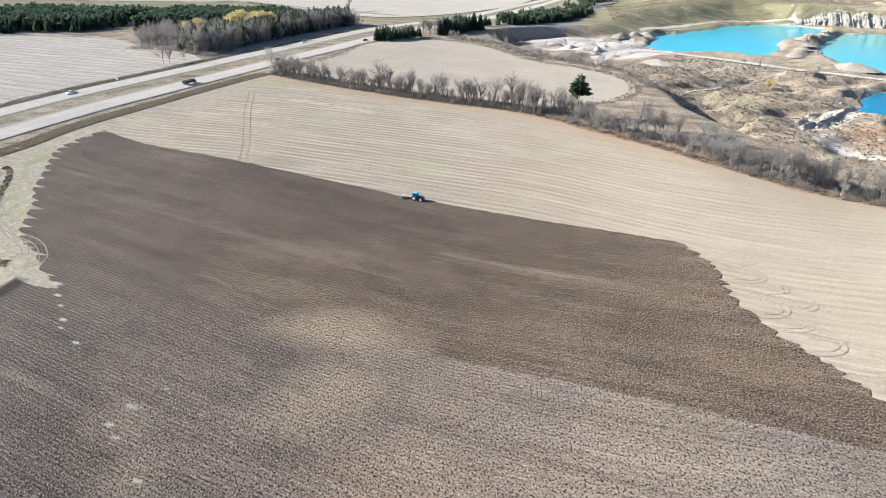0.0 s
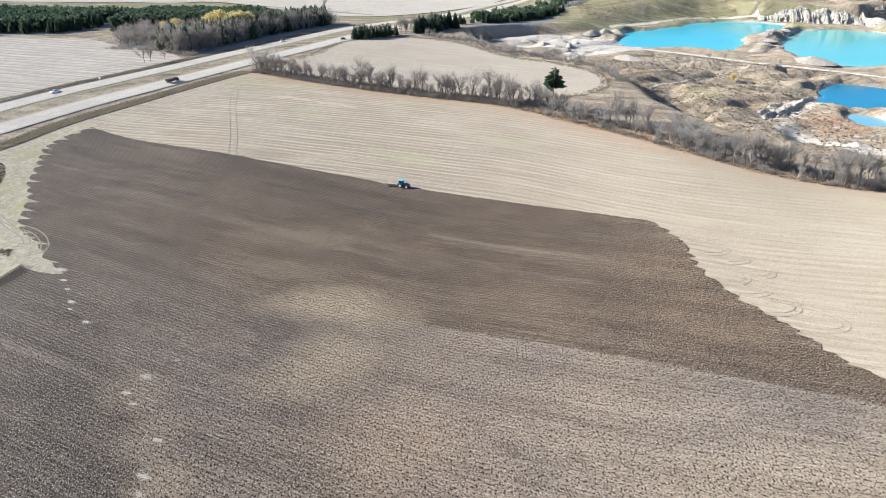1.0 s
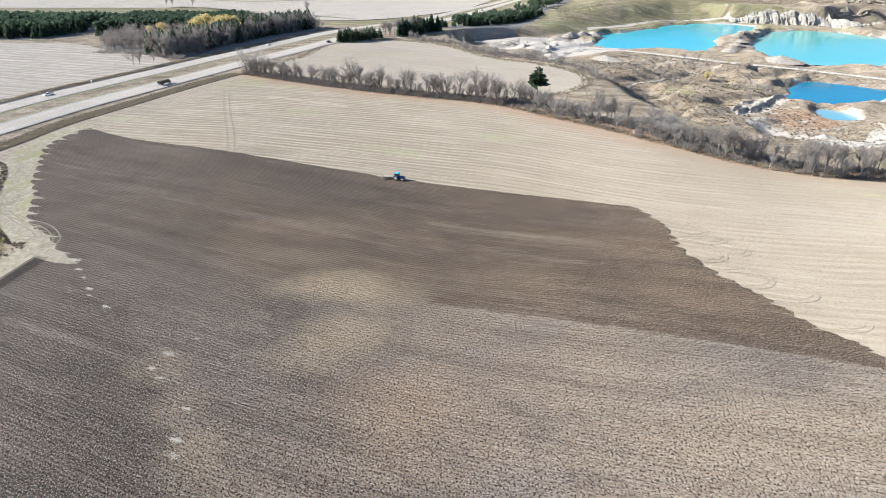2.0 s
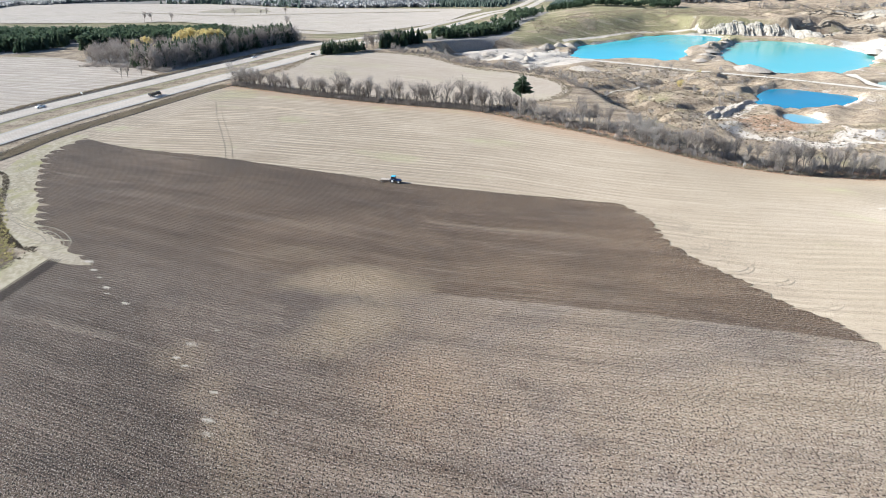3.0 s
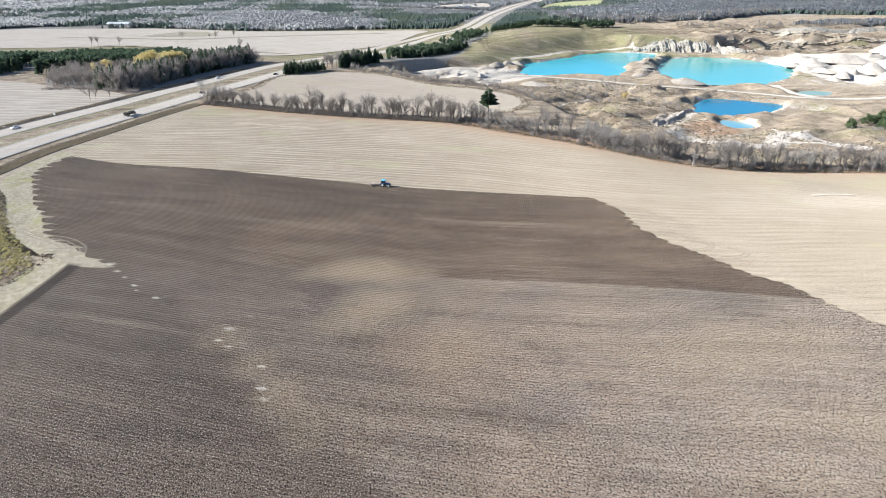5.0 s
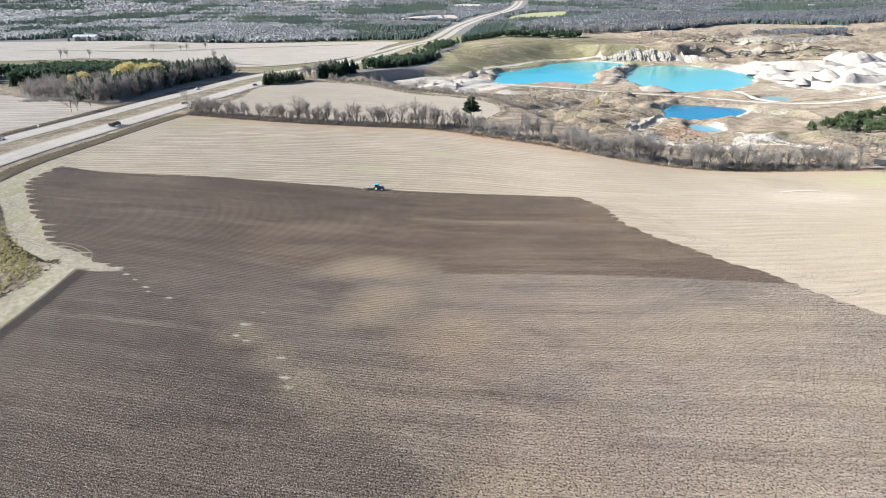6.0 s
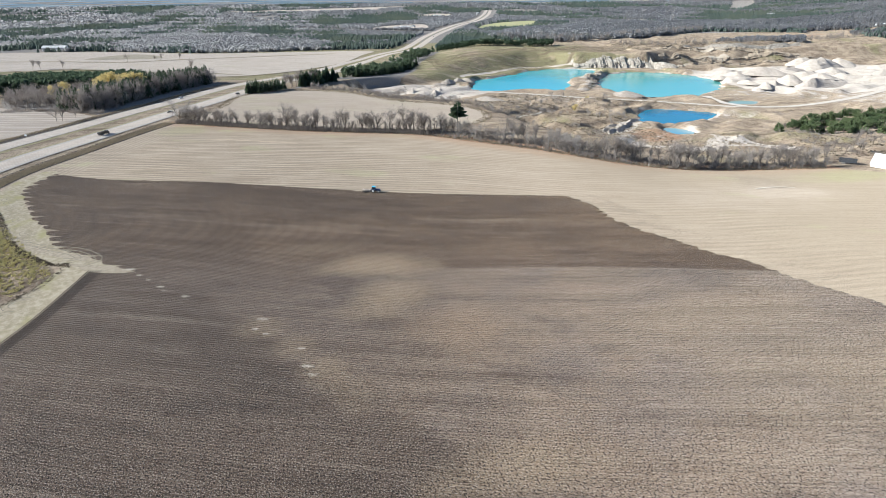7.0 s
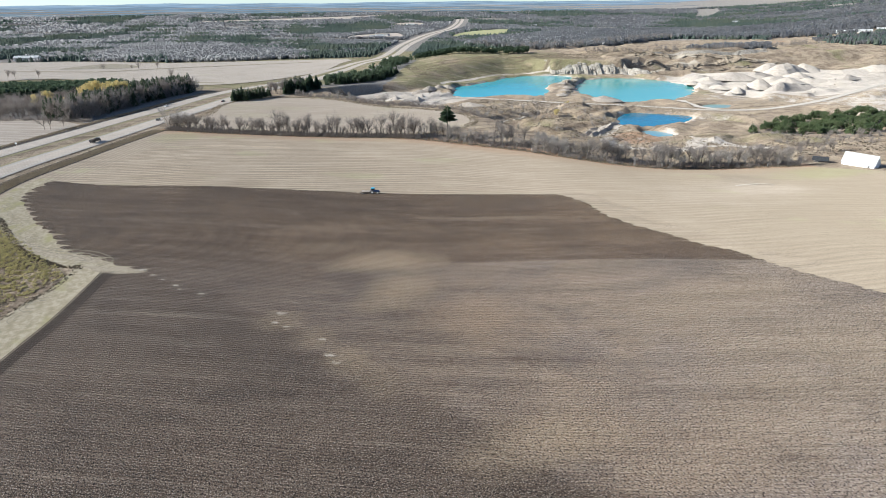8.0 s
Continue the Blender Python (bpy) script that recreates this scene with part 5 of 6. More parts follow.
BIG_PINE = conifer(97, 22.0, 0.12, 22, PINE_GREEN, 0.52, -0.1, 0.6, "tall dark white pine standing above the hedgerow", "white_pine")
BIG_PINE.matrix_basis = pose(41, 309, float(ground_z(41, 309)[0]), 0, 0, 30)
for x, y, s in ((-219, 430, 1.0), (-216, 433, 0.8), (-209, 440, 0.6), (-277, 1001, 1.0), (-231, 1001, 1.1), (-206, 1021, 1.0), (-341, 913, 1.1), (-377, 912, 1.2), (-370, 920, 1.1), (-168, 809, 1.5), (-240, 1008, 0.8)):
    BARES.plant(x, y, s, rng)
for x, y, s in ((111, 243, 0.8), (124, 238, 0.8), (208, 240, 0.7), (220, 244, 0.7), (227, 244, 0.75), (229, 235, 0.7), (214, 236, 0.6), (246, 230, 0.7), (254, 240, 0.7), (262, 246, 0.7), (270, 250, 0.7), (240, 245, 0.6), (280, 240, 0.8), (290, 255, 0.7)):
    BARES.plant(x, y, s, rng)

def beside(poly, count, clear=20.0):
    """Random places in an outline, but none on the highway's far carriageway and its verge."""
    p = scatter(poly, count * 2, rng)
    return p[to_line(ROAD_WEST, p[:, 0], p[:, 1]) > clear][:count]


# the mixed wood by the highway
for x, y in beside([(-268, 488), (-208, 468), (-190, 452), (-180, 470), (-190, 540), (-230, 590), (-285, 560)], 80, 30.0):
    WOODS.plant(x, y, rng.uniform(0.75, 1.05), rng)
thicket("wood_interior", beside([(-275, 500), (-208, 478), (-190, 462), (-180, 480), (-190, 560), (-230, 600), (-300, 580)], 200), 7, 12, WOOD_BARE, TWIG, "dense leafless grey trees of the mixed wood", "wood")
for x, y in beside([(-180, 470), (-166, 482), (-146, 520), (-130, 600), (-128, 655), (-200, 690), (-230, 600), (-192, 545)], 80, 40.0):
    (SPRUCE if rng.random() < 0.3 else WOODS).plant(x, y, rng.uniform(0.7, 1.0), rng)
thicket("wood_interior", beside([(-190, 500), (-166, 482), (-146, 520), (-130, 600), (-128, 655), (-200, 700), (-240, 620)], 230, 40.0), 9, 14, WOOD_BARE, TWIG, "dense leafless grey trees of the mixed wood", "wood")
FRONT = ROAD_WEST[(ROAD_WEST[:, 1] > 448) & (ROAD_WEST[:, 1] < 628)]
LEFT_OF_FRONT = offset(FRONT, 1.0) - FRONT
for k in range(140):
    i = int(rng.integers(len(FRONT)))
    q = FRONT[i] + LEFT_OF_FRONT[i] * rng.uniform(34, 56)
    (SPRUCE if rng.random() < (0.55 if q[1] > 515 else 0.2) else WOODS).plant(q[0], q[1], rng.uniform(0.9, 1.3), rng)
j = rng.integers(0, len(FRONT), 640)
near = np.r_[rng.uniform(38, 62, (320, 1)), rng.uniform(34, 60, (320, 1))]
thicket("wood_interior", (FRONT[j] + LEFT_OF_FRONT[j] * near)[:320], 12, 18, WOOD_CONIFER, NEEDLES, "dense dark conifers at the front of the wood", "wood")
thicket("wood_interior", (FRONT[j] + LEFT_OF_FRONT[j] * near)[320:], 13, 19, WOOD_BARE, TWIG, "tall leafless grey trees at the front of the wood", "wood")
thicket("conifer_wood", beside([(-310, 575), (-225, 598), (-200, 700), (-330, 710)], 420), 13, 15.5, WOOD_ROUND, PINE_GREEN, "dense plantation of green pines with rounded tops", "wood")
for x, y in beside([(-312, 572), (-260, 585), (-228, 597), (-226, 606), (-300, 592)], 40):
    SPRUCE.plant(x, y, rng.uniform(0.75, 1.0), rng)
for x, y in beside([(-440, 546), (-350, 558), (-335, 606), (-342, 640), (-356, 600), (-440, 570)], 70):
    SPRUCE.plant(x, y, rng.uniform(0.6, 1.0), rng)
thicket("conifer_wood", beside([(-520, 545), (-440, 560), (-350, 575), (-340, 700), (-520, 740)], 420), 12, 15, WOOD_ROUND, NEEDLES, "dense plantation of dark green pines", "wood")
thicket("wood_fringe", beside([(-272, 482), (-232, 478), (-210, 463), (-190, 446), (-188, 456), (-212, 476), (-265, 496)], 170), 2, 5, FAR_BRUSH, TWIG, "grey brush at the edge of the wood")
for x, y, s in ((-206, 540, 1.35), (-200, 543, 1.4), (-212, 545, 1.3), (-194, 546, 1.4), (-204, 550, 1.45), (-188, 549, 1.4), (-198, 554, 1.4), (-182, 553, 1.3), (-221, 508, 0.9), (-215, 511, 0.95), (-226, 503, 0.8), (-244, 552, 1.0), (-252, 545, 0.9)):
    GOLD.plant(x, y, s, rng)

# trees beside the highway, behind the small field
for x, y, s in ((-91, 533, 0.85), (-84, 537, 0.95), (-78, 538, 1.05), (-81, 533, 1.0), (-89, 537, 0.95), (-69, 543, 1.0), (-72, 545, 0.9), (-66, 548, 0.95), (-60, 556, 0.85), (-87, 540, 0.8), (-75, 541, 0.95), (-83, 541, 0.9), (-64, 551, 0.8)):
    (SPRUCE if rng.random() < 0.25 else PINES).plant(x, y, s, rng)
for x, y in scatter([(-66, 562), (-50, 562), (-30, 585), (-44, 592)], 16, rng):
    BARES.plant(x, y, rng.uniform(0.9, 1.3), rng)
for x, y in scatter([(-47, 562), (-20, 580), (-8, 606), (-22, 616), (-42, 590)], 50, rng):
    SPRUCE.plant(x, y, rng.uniform(0.7, 1.05), rng)
thicket("pine_wood", scatter([(-4, 640), (45, 668), (84, 712), (102, 765), (148, 862), (192, 965), (152, 938), (90, 832), (38, 742)], 190, rng), 4, 13, WOOD_ROUND, PINE_GREEN, "young green pines beside the highway", "wood")
for x, y in scatter([(-8, 640), (40, 664), (84, 705), (112, 765), (100, 755), (74, 715), (36, 676)], 80, rng):
    PINES.plant(x, y, rng.uniform(0.35, 1.05), rng)
thicket("pine_wood", scatter([(185, 955), (270, 935), (360, 915), (368, 938), (270, 970), (200, 990)], 200, rng), 7, 12, WOOD_ROUND, PINE_GREEN, "dark pines on the bank above the quarry", "wood")

# quarry growth
for x, y in scatter([(285, 322), (337, 352), (394, 372), (446, 372), (470, 340), (420, 300), (385, 288), (326, 306)], 110, rng):
    JUNIPER.plant(x, y, rng.uniform(0.7, 1.3), rng)
for x, y in scatter([(285, 322), (337, 352), (394, 372), (446, 372), (470, 340), (420, 300), (385, 288), (326, 306)], 110, rng):
    YOUNG.plant(x, y, rng.uniform(0.6, 1.2), rng)
for x, y in scatter([(88, 262), (108, 262), (104, 300), (90, 292)], 26, rng):
    BIRCH.plant(x, y, rng.uniform(0.7, 1.1), rng)
for x, y in scatter([(190, 386), (216, 398), (205, 420), (185, 410)], 12, rng):
    BIRCH.plant(x, y, rng.uniform(0.5, 0.8), rng)
for x, y in scatter([(110, 330), (150, 300), (230, 440), (270, 470), (200, 520), (120, 480), (112, 400)], 75, rng):
    BIRCH.plant(x, y, rng.uniform(0.4, 0.85), rng)
BRINK = curve([(-40, 552), (-6, 523), (26, 469), (58, 441), (80, 413), (88, 380)], 3)
BRINK_IN = BRINK - offset(BRINK, 1.0)
for k in range(90):
    i = int(rng.integers(len(BRINK)))
    q = BRINK[i] - BRINK_IN[i] * rng.uniform(2, 15)
    BIRCH.plant(q[0], q[1], rng.uniform(0.35, 0.85), rng)
j = rng.integers(0, len(BRINK), 620)
thicket("field_edge_thicket", BRINK[j] - BRINK_IN[j] * rng.uniform(1, 14, (620, 1)), 1.2, 3.6, FAR_BRUSH, TWIG, "grey brush along the field edge")
thicket("scrub", scatter([(110, 300), (150, 262), (200, 250), (270, 260), (260, 300), (150, 330), (115, 350)], 300, rng), 0.8, 2.6, FAR_BRUSH, TWIG, "scattered leafless scrub in the quarry basin")
thicket("scrub", scatter([(88, 400), (180, 430), (250, 470), (180, 530), (110, 520)], 420, rng), 0.8, 2.4, FAR_BRUSH, TWIG, "scattered leafless scrub in the quarry basin")
for x, y, s in ((182, 441, 0.55), (215, 488, 0.35)):
    GOLD.plant(x, y, s, rng)
thicket("scrub", scatter([(270, 262), (330, 262), (440, 280), (470, 330), (430, 300), (330, 306), (280, 320)], 240, rng), 1.0, 3.6, FAR_BRUSH, TWIG, "grey leafless scrub beside the pine shrubs")
for x, y in scatter([(262, 240), (300, 215), (360, 240), (420, 280), (330, 295)], 22, rng):
    BARES.plant(x, y, rng.uniform(0.45, 0.75), rng)


# weeds along the verges, ditches and rough ground
def tuft(seed, blades=7):
    rg = np.random.default_rng(seed)
    v, f = [], []
    for _ in range(blades):
        sliver(v, f, rg.uniform(-0.5, 0.5, 3) * (1, 1, 0), np.r_[rg.uniform(-0.9, 0.9, 2), rg.uniform(0.5, 1.2)], 0.28, rg)
    return np.array(v), np.array(f)


def weeds(name, xy, low, high, label, material=WEED, flat=0.6):
    n = len(xy)
    z = ground_z(xy[:, 0], xy[:, 1]) + 0.1
    wide = rng.uniform(low, high, n)
    v, f = fan([tuft(k) for k in range(4)], np.c_[xy, z], wide, rng.uniform(0, 6.28, n), rng.integers(0, 4, n), wide * flat)
    return stuff(name, v, f, material, label, "weeds")


def along(line, count, low, high):
    i = rng.integers(0, len(line) - 1, count)
    u = rng.random(count)[:, None]
    p = line[i] * (1 - u) + line[i + 1] * u
    side = (offset(line, 1.0) - line)[i]
    return p + side * rng.uniform(low, high, count)[:, None]


ribbon("ditch", offset(VERGE_LINE, 0.8), 0.8, 0.15, SOIL_AND_SHADE, "dark narrow ditch between field and highway verge", "ditch", columns=2)
ribbon("ditch", offset(VERGE_LINE, 10.0), 0.9, 0.15, SOIL_AND_SHADE, "dark narrow ditch between field and highway verge", "ditch", columns=2)
weeds("verge_weeds", along(VERGE_LINE, 5200, 1.4, 9.5), 0.5, 1.1, "dead brown weeds on the highway verge")
FAR_DITCH = offset(ROAD_WEST[:62], 11.5)
weeds("ditch_weeds", along(FAR_DITCH, 3600, 0.8, 5.0), 0.5, 1.3, "dry weeds along the ditch of the far carriageway")
# wide dark strip: paints the shadow of weeds and bank along this ditch
ribbon("ditch", offset(FAR_DITCH, -1.0), 2.1, 0.15, SOIL_AND_SHADE, "ditch beside the far carriageway, painted dark as in shadow", "ditch", columns=2)
WASTE = [(-250, 150), (-205, 215), (-194, 229), (-178, 198), (-168, 180), (-154, 165), (-150, 158), (-168, 128), (-190, 70), (-230, 40)]
weeds("waste_weeds", scatter(WASTE, 3200, rng), 0.3, 1.0, "rough mixed weeds and scrub on waste ground")
DARK_WEED = make_leafy("dark_dead_weeds", (0.12, 0.095, 0.07), (0.20, 0.165, 0.12), 0.95, "island")
WEED_GREEN = make_leafy("green_yellow_weeds", (0.56, 0.48, 0.24), (0.42, 0.37, 0.17), 0.9, "island")
weeds("waste_weeds", np.r_[scatter([(-190, 222), (-165, 182), (-158, 168), (-170, 165), (-190, 195)], 500, rng), scatter(WASTE, 4200, rng)], 0.4, 1.5, "green and yellow weeds on waste ground", WEED_GREEN)
for line in ([(-200, 240), (-192, 231), (-178, 200), (-168, 182), (-154, 166), (-146, 163)], [(-146, 162), (-152, 147), (-164, 127), (-188, 60), (-222, -30)]):
    weeds("ditch_weeds", along(curve(line, 3), 900, -1.2, 1.2), 0.3, 0.9, "dark dead weeds along the field ditch", DARK_WEED)
weeds("rough_grass", scatter([(62, 455), (100, 380), (120, 300), (160, 250), (260, 232), (300, 300), (230, 330), (200, 440), (330, 400), (290, 470), (180, 545), (90, 530)], 6000, rng), 0.4, 1.1, "tussocks of dry brown grass in the quarry basin")
weeds("rough_grass", np.r_[scatter([(100, 380), (120, 300), (160, 255), (230, 250), (200, 330), (210, 440), (290, 470), (180, 545), (95, 520)], 2200, rng), scatter([(210, 232), (330, 225), (420, 275), (300, 300), (230, 262)], 800, rng)], 0.4, 1.2, "darker brown weeds in the quarry basin", DARK_WEED)
weeds("field_edge_weeds", along(EAST_FIELD, 2600, -4.0, 3.0), 0.4, 1.1, "dry weeds fringing the small field")
weeds("hedge_weeds", along(HEDGE, 3000, -0.8, 4.0), 0.4, 1.0, "rusty dead weeds along the hedgerow foot")
weeds("bank_weeds", scatter([(120, 690), (210, 745), (330, 800), (520, 780), (700, 780), (700, 900), (300, 900), (130, 800)], 6000, rng), 0.6, 1.6, "dry grass tussocks on the quarry bank")


# ---- far woods ----
def far_tree(seed, sides, tiers, pointed):
    """A far crown: ragged tiers of a conifer, or an uneven leafless dome over a stem."""
    rg = np.random.default_rng(seed)
    v, f = [], []
    if pointed:
        for k in range(tiers):
            low, top = 0.12 + 0.75 * k / tiers, min(1.0, 0.62 + 0.5 * (k + 1) / tiers)
            r, m = 0.30 * (1 - 0.6 * k / max(tiers, 1)), len(v)
            for i in range(sides):
                a = 2 * math.pi * (i + rg.uniform(-0.3, 0.3)) / sides
                rr = r * (rg.uniform(0.55, 0.8) if i % 2 else rg.uniform(0.9, 1.25))
                v.append((math.cos(a) * rr, math.sin(a) * rr, low + rg.uniform(-0.08, 0.08)))
            v.append((rg.uniform(-0.03, 0.03), rg.uniform(-0.03, 0.03), top))
            f += [(m + i, m + (i + 1) % sides, m + sides) for i in range(sides)]
    else:
        for i in range(sides * tiers):
            a, far = rg.uniform(0, 6.28), 0.5 * math.sqrt(rg.random())
            p = np.array([math.cos(a) * far * 0.6, math.sin(a) * far * 0.6, rg.uniform(0.0, 0.35)])
            q = np.array([math.cos(a) * far, math.sin(a) * far, rg.uniform(0.72, 1.02) - 0.35 * far])
            side = np.array([*(rg.standard_normal(2)), 0.0])
            side *= 0.34 / math.sqrt(sides * tiers) / np.linalg.norm(side)
            m = len(v)
            v += [p - side * 0.4, p + side * 0.4, q + side * 1.7, q - side * 1.7]
            f += [(m, m + 1, m + 2), (m, m + 2, m + 3)]
    return np.array(v), np.array(f)


def clear(xy):
    """Keeps far trees off the highway, the fields, the meadow and the clearings."""
    x, y = xy[:, 0], xy[:, 1]
    ok = (to_line(ROAD[::3], x, y) > 34) & (to_line(ROAD_WEST[::3], x, y) > 22)
    patch = np.sin(x / 170 + 1.3 * np.sin(y / 260)) * np.sin(y / 240 + 0.9 * np.sin(x / 210))
    ok &= (patch < 0.90) | (y < 1500)
    for poly in (MEADOW_LINE, *CLEARINGS, [(560, 900), (520, 1010), (606, 1055), (789, 1240), (919, 1315), (1000, 1170), (990, 1080), (900, 980)], [(-720, 1245), (-390, 1240), (-200, 1140), (-15, 1112), (100, 1090), (60, 850), (-700, 800)]):
        ok &= ~inside(np.array(poly, float), x, y)
    for cx, cy, rx, ry in ((-565, 1235, 95, 75), (-470, 1290, 75, 42), (1250, 1020, 120, 40), (150, 1330, 70, 22), (-1100, 3000, 420, 60)):
        ok &= ((x - cx) / rx) ** 2 + ((y - cy) / ry) ** 2 > 1
    return xy[ok]


def far_wood(name, bands, templates, low, high, material, label, grove):
    """Woods to the horizon, thinner with distance where trees merge; grove picks where this kind stands."""
    pts, size = [], []
    for r0, r1, a0, a1, count, grow in bands:
        a, r = np.radians(rng.uniform(a0, a1, count)), np.sqrt(rng.uniform(r0 * r0, r1 * r1, count))
        p = np.c_[r * np.sin(a), r * np.cos(a)]
        p = p[grove(p[:, 0], p[:, 1]) > rng.uniform(-0.45, 0.45, count)]
        p = clear(p)
        pts.append(p)
        size.append(np.full(len(p), grow))
    xy, grow = np.concatenate(pts), np.concatenate(size)
    n = len(xy)
    tall = rng.uniform(low, high, n)
    v, f = fan(templates, np.c_[xy, ground_z(xy[:, 0], xy[:, 1]) - 0.5], tall * grow, rng.uniform(0, 6.28, n), rng.integers(0, len(templates), n), tall * 0.78 * (0.6 + 0.4 * grow))
    return stuff(name, v, f, material, label, "wood")


def grove_green(x, y):
    wide = np.sin(x / 110 + 1.7 * np.sin(y / 230)) + np.sin(y / 190 + 2.2 * np.sin(x / 140)) + 0.8 * np.sin(x / 330 - y / 210)
    return wide + 1.1 * np.sin(x / 41 + y / 90) * np.sin(y / 75 - x / 53) - 0.1


NEAR_BAND = ((1130, 1800, -48, 42, 46000, 1.05),)
BANDS = ((1800, 2600, -46, 62, 36000, 1.3), (2600, 3650, -46, 64, 34000, 1.7))
NEAR_TREES, FAR_TREES = [far_tree(k, 6, 2, True) for k in range(6)], [far_tree(k, 6, 1, True) for k in range(6)]
NEAR_CROWNS, FAR_CROWNS = [far_tree(20 + k, 3, 3, False) for k in range(6)], [far_tree(30 + k, 2, 2, False) for k in range(6)]
for band, trees, crowns in ((NEAR_BAND, NEAR_TREES, NEAR_CROWNS), (BANDS, FAR_TREES, FAR_CROWNS)):
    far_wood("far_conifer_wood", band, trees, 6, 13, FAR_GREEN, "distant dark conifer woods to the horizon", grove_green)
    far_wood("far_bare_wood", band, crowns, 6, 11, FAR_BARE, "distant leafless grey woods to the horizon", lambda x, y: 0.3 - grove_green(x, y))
# the last ridges: a backdrop that glows, with haze painted into its blue tint
def distant_ridge(radius, low, high, seed, tint, a0, a1):
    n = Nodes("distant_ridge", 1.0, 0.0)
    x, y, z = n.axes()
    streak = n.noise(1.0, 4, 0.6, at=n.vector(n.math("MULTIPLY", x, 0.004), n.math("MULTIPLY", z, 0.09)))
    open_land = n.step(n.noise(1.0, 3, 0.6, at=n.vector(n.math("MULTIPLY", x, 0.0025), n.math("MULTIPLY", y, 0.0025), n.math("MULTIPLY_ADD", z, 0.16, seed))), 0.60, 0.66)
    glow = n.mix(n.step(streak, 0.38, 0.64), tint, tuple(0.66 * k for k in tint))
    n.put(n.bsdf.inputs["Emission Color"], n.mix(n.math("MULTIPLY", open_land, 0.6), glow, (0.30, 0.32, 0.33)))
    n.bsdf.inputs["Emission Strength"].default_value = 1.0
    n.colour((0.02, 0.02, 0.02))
    a = np.radians(np.linspace(a0, a1, 160))
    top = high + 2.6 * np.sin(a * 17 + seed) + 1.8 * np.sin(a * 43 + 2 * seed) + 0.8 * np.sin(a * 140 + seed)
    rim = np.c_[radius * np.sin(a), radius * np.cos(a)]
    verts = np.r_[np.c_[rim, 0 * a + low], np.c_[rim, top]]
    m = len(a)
    structure("backdrop", verts, [(i, i + 1, m + i + 1, m + i) for i in range(m - 1)], n.material, "far wooded ridge, glowing backdrop with painted blue haze", "hills")


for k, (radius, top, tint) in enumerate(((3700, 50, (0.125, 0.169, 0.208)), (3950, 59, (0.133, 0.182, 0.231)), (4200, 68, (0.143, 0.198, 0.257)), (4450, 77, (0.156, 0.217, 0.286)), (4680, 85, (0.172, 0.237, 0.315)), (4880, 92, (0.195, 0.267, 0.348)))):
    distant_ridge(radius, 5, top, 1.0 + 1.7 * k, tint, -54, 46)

# woods on the plateau behind the quarry
def wood_block(poly, count, kind, low, high):
    xy = scatter(poly, count, rng)
    t = NEAR_CROWNS if kind == "bare" else NEAR_TREES
    tall = rng.uniform(low, high, count)
    v, f = fan(t, np.c_[xy, ground_z(xy[:, 0], xy[:, 1]) - 0.5], tall, rng.uniform(0, 6.28, count), rng.integers(0, len(t), count))
    if kind == "bare":
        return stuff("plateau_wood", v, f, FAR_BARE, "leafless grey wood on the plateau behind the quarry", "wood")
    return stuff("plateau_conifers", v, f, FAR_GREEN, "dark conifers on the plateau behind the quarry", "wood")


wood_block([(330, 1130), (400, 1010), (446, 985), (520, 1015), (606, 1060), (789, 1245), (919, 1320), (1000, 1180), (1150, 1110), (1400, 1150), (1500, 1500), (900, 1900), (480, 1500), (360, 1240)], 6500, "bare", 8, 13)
thicket("plateau_wood", scatter([(330, 1130), (400, 1010), (446, 985), (520, 1015), (606, 1060), (789, 1245), (919, 1320), (900, 1370), (770, 1300), (590, 1110), (450, 1040), (360, 1150)], 360, rng), 11, 16, WOOD_BARE, TWIG, "tall leafless grey trees at the front of the plateau wood", "wood")
thicket("plateau_brush", scatter([(450, 878), (560, 848), (640, 846), (720, 860), (880, 905), (980, 930), (980, 955), (870, 938), (720, 892), (560, 880), (450, 902)], 210, rng), 4, 12, WOOD_BARE, TWIG, "line of leafless grey trees on the plateau", "wood")
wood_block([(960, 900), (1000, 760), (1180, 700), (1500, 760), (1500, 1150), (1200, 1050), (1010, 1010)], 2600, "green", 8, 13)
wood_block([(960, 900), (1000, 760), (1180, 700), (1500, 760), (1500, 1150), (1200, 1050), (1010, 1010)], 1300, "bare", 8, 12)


# ---- machines, vehicles and buildings ----
BLUE = make_paint("tractor_blue", (0.015, 0.055, 0.16), 0.35)
CYAN = make_paint("cab_roof_blue", (0.05, 0.42, 0.62), 0.4)
TYRE = make_paint("tyre_rubber", (0.025, 0.024, 0.023), 0.85)
RIM = make_paint("pale_rim", (0.62, 0.60, 0.56), 0.5)
DARK_GLASS = make_paint("dark_glass", (0.02, 0.025, 0.03), 0.08)
STEEL = make_paint("weathered_steel", (0.55, 0.47, 0.40), 0.55)
IRON = make_paint("dark_iron", (0.06, 0.055, 0.05), 0.6)
WHITE = make_paint("white_paint", (0.78, 0.78, 0.77), 0.4)
BLACK = make_paint("black_paint", (0.02, 0.02, 0.022), 0.3)
GREY = make_paint("silver_paint", (0.36, 0.37, 0.39), 0.3)
RED = make_paint("dark_red_paint", (0.22, 0.03, 0.025), 0.35)
BROWN = make_paint("brown_load", (0.13, 0.085, 0.05), 0.8)
LAMP_GLASS = make_paint("lamp_glass", (0.75, 0.75, 0.72), 0.15)


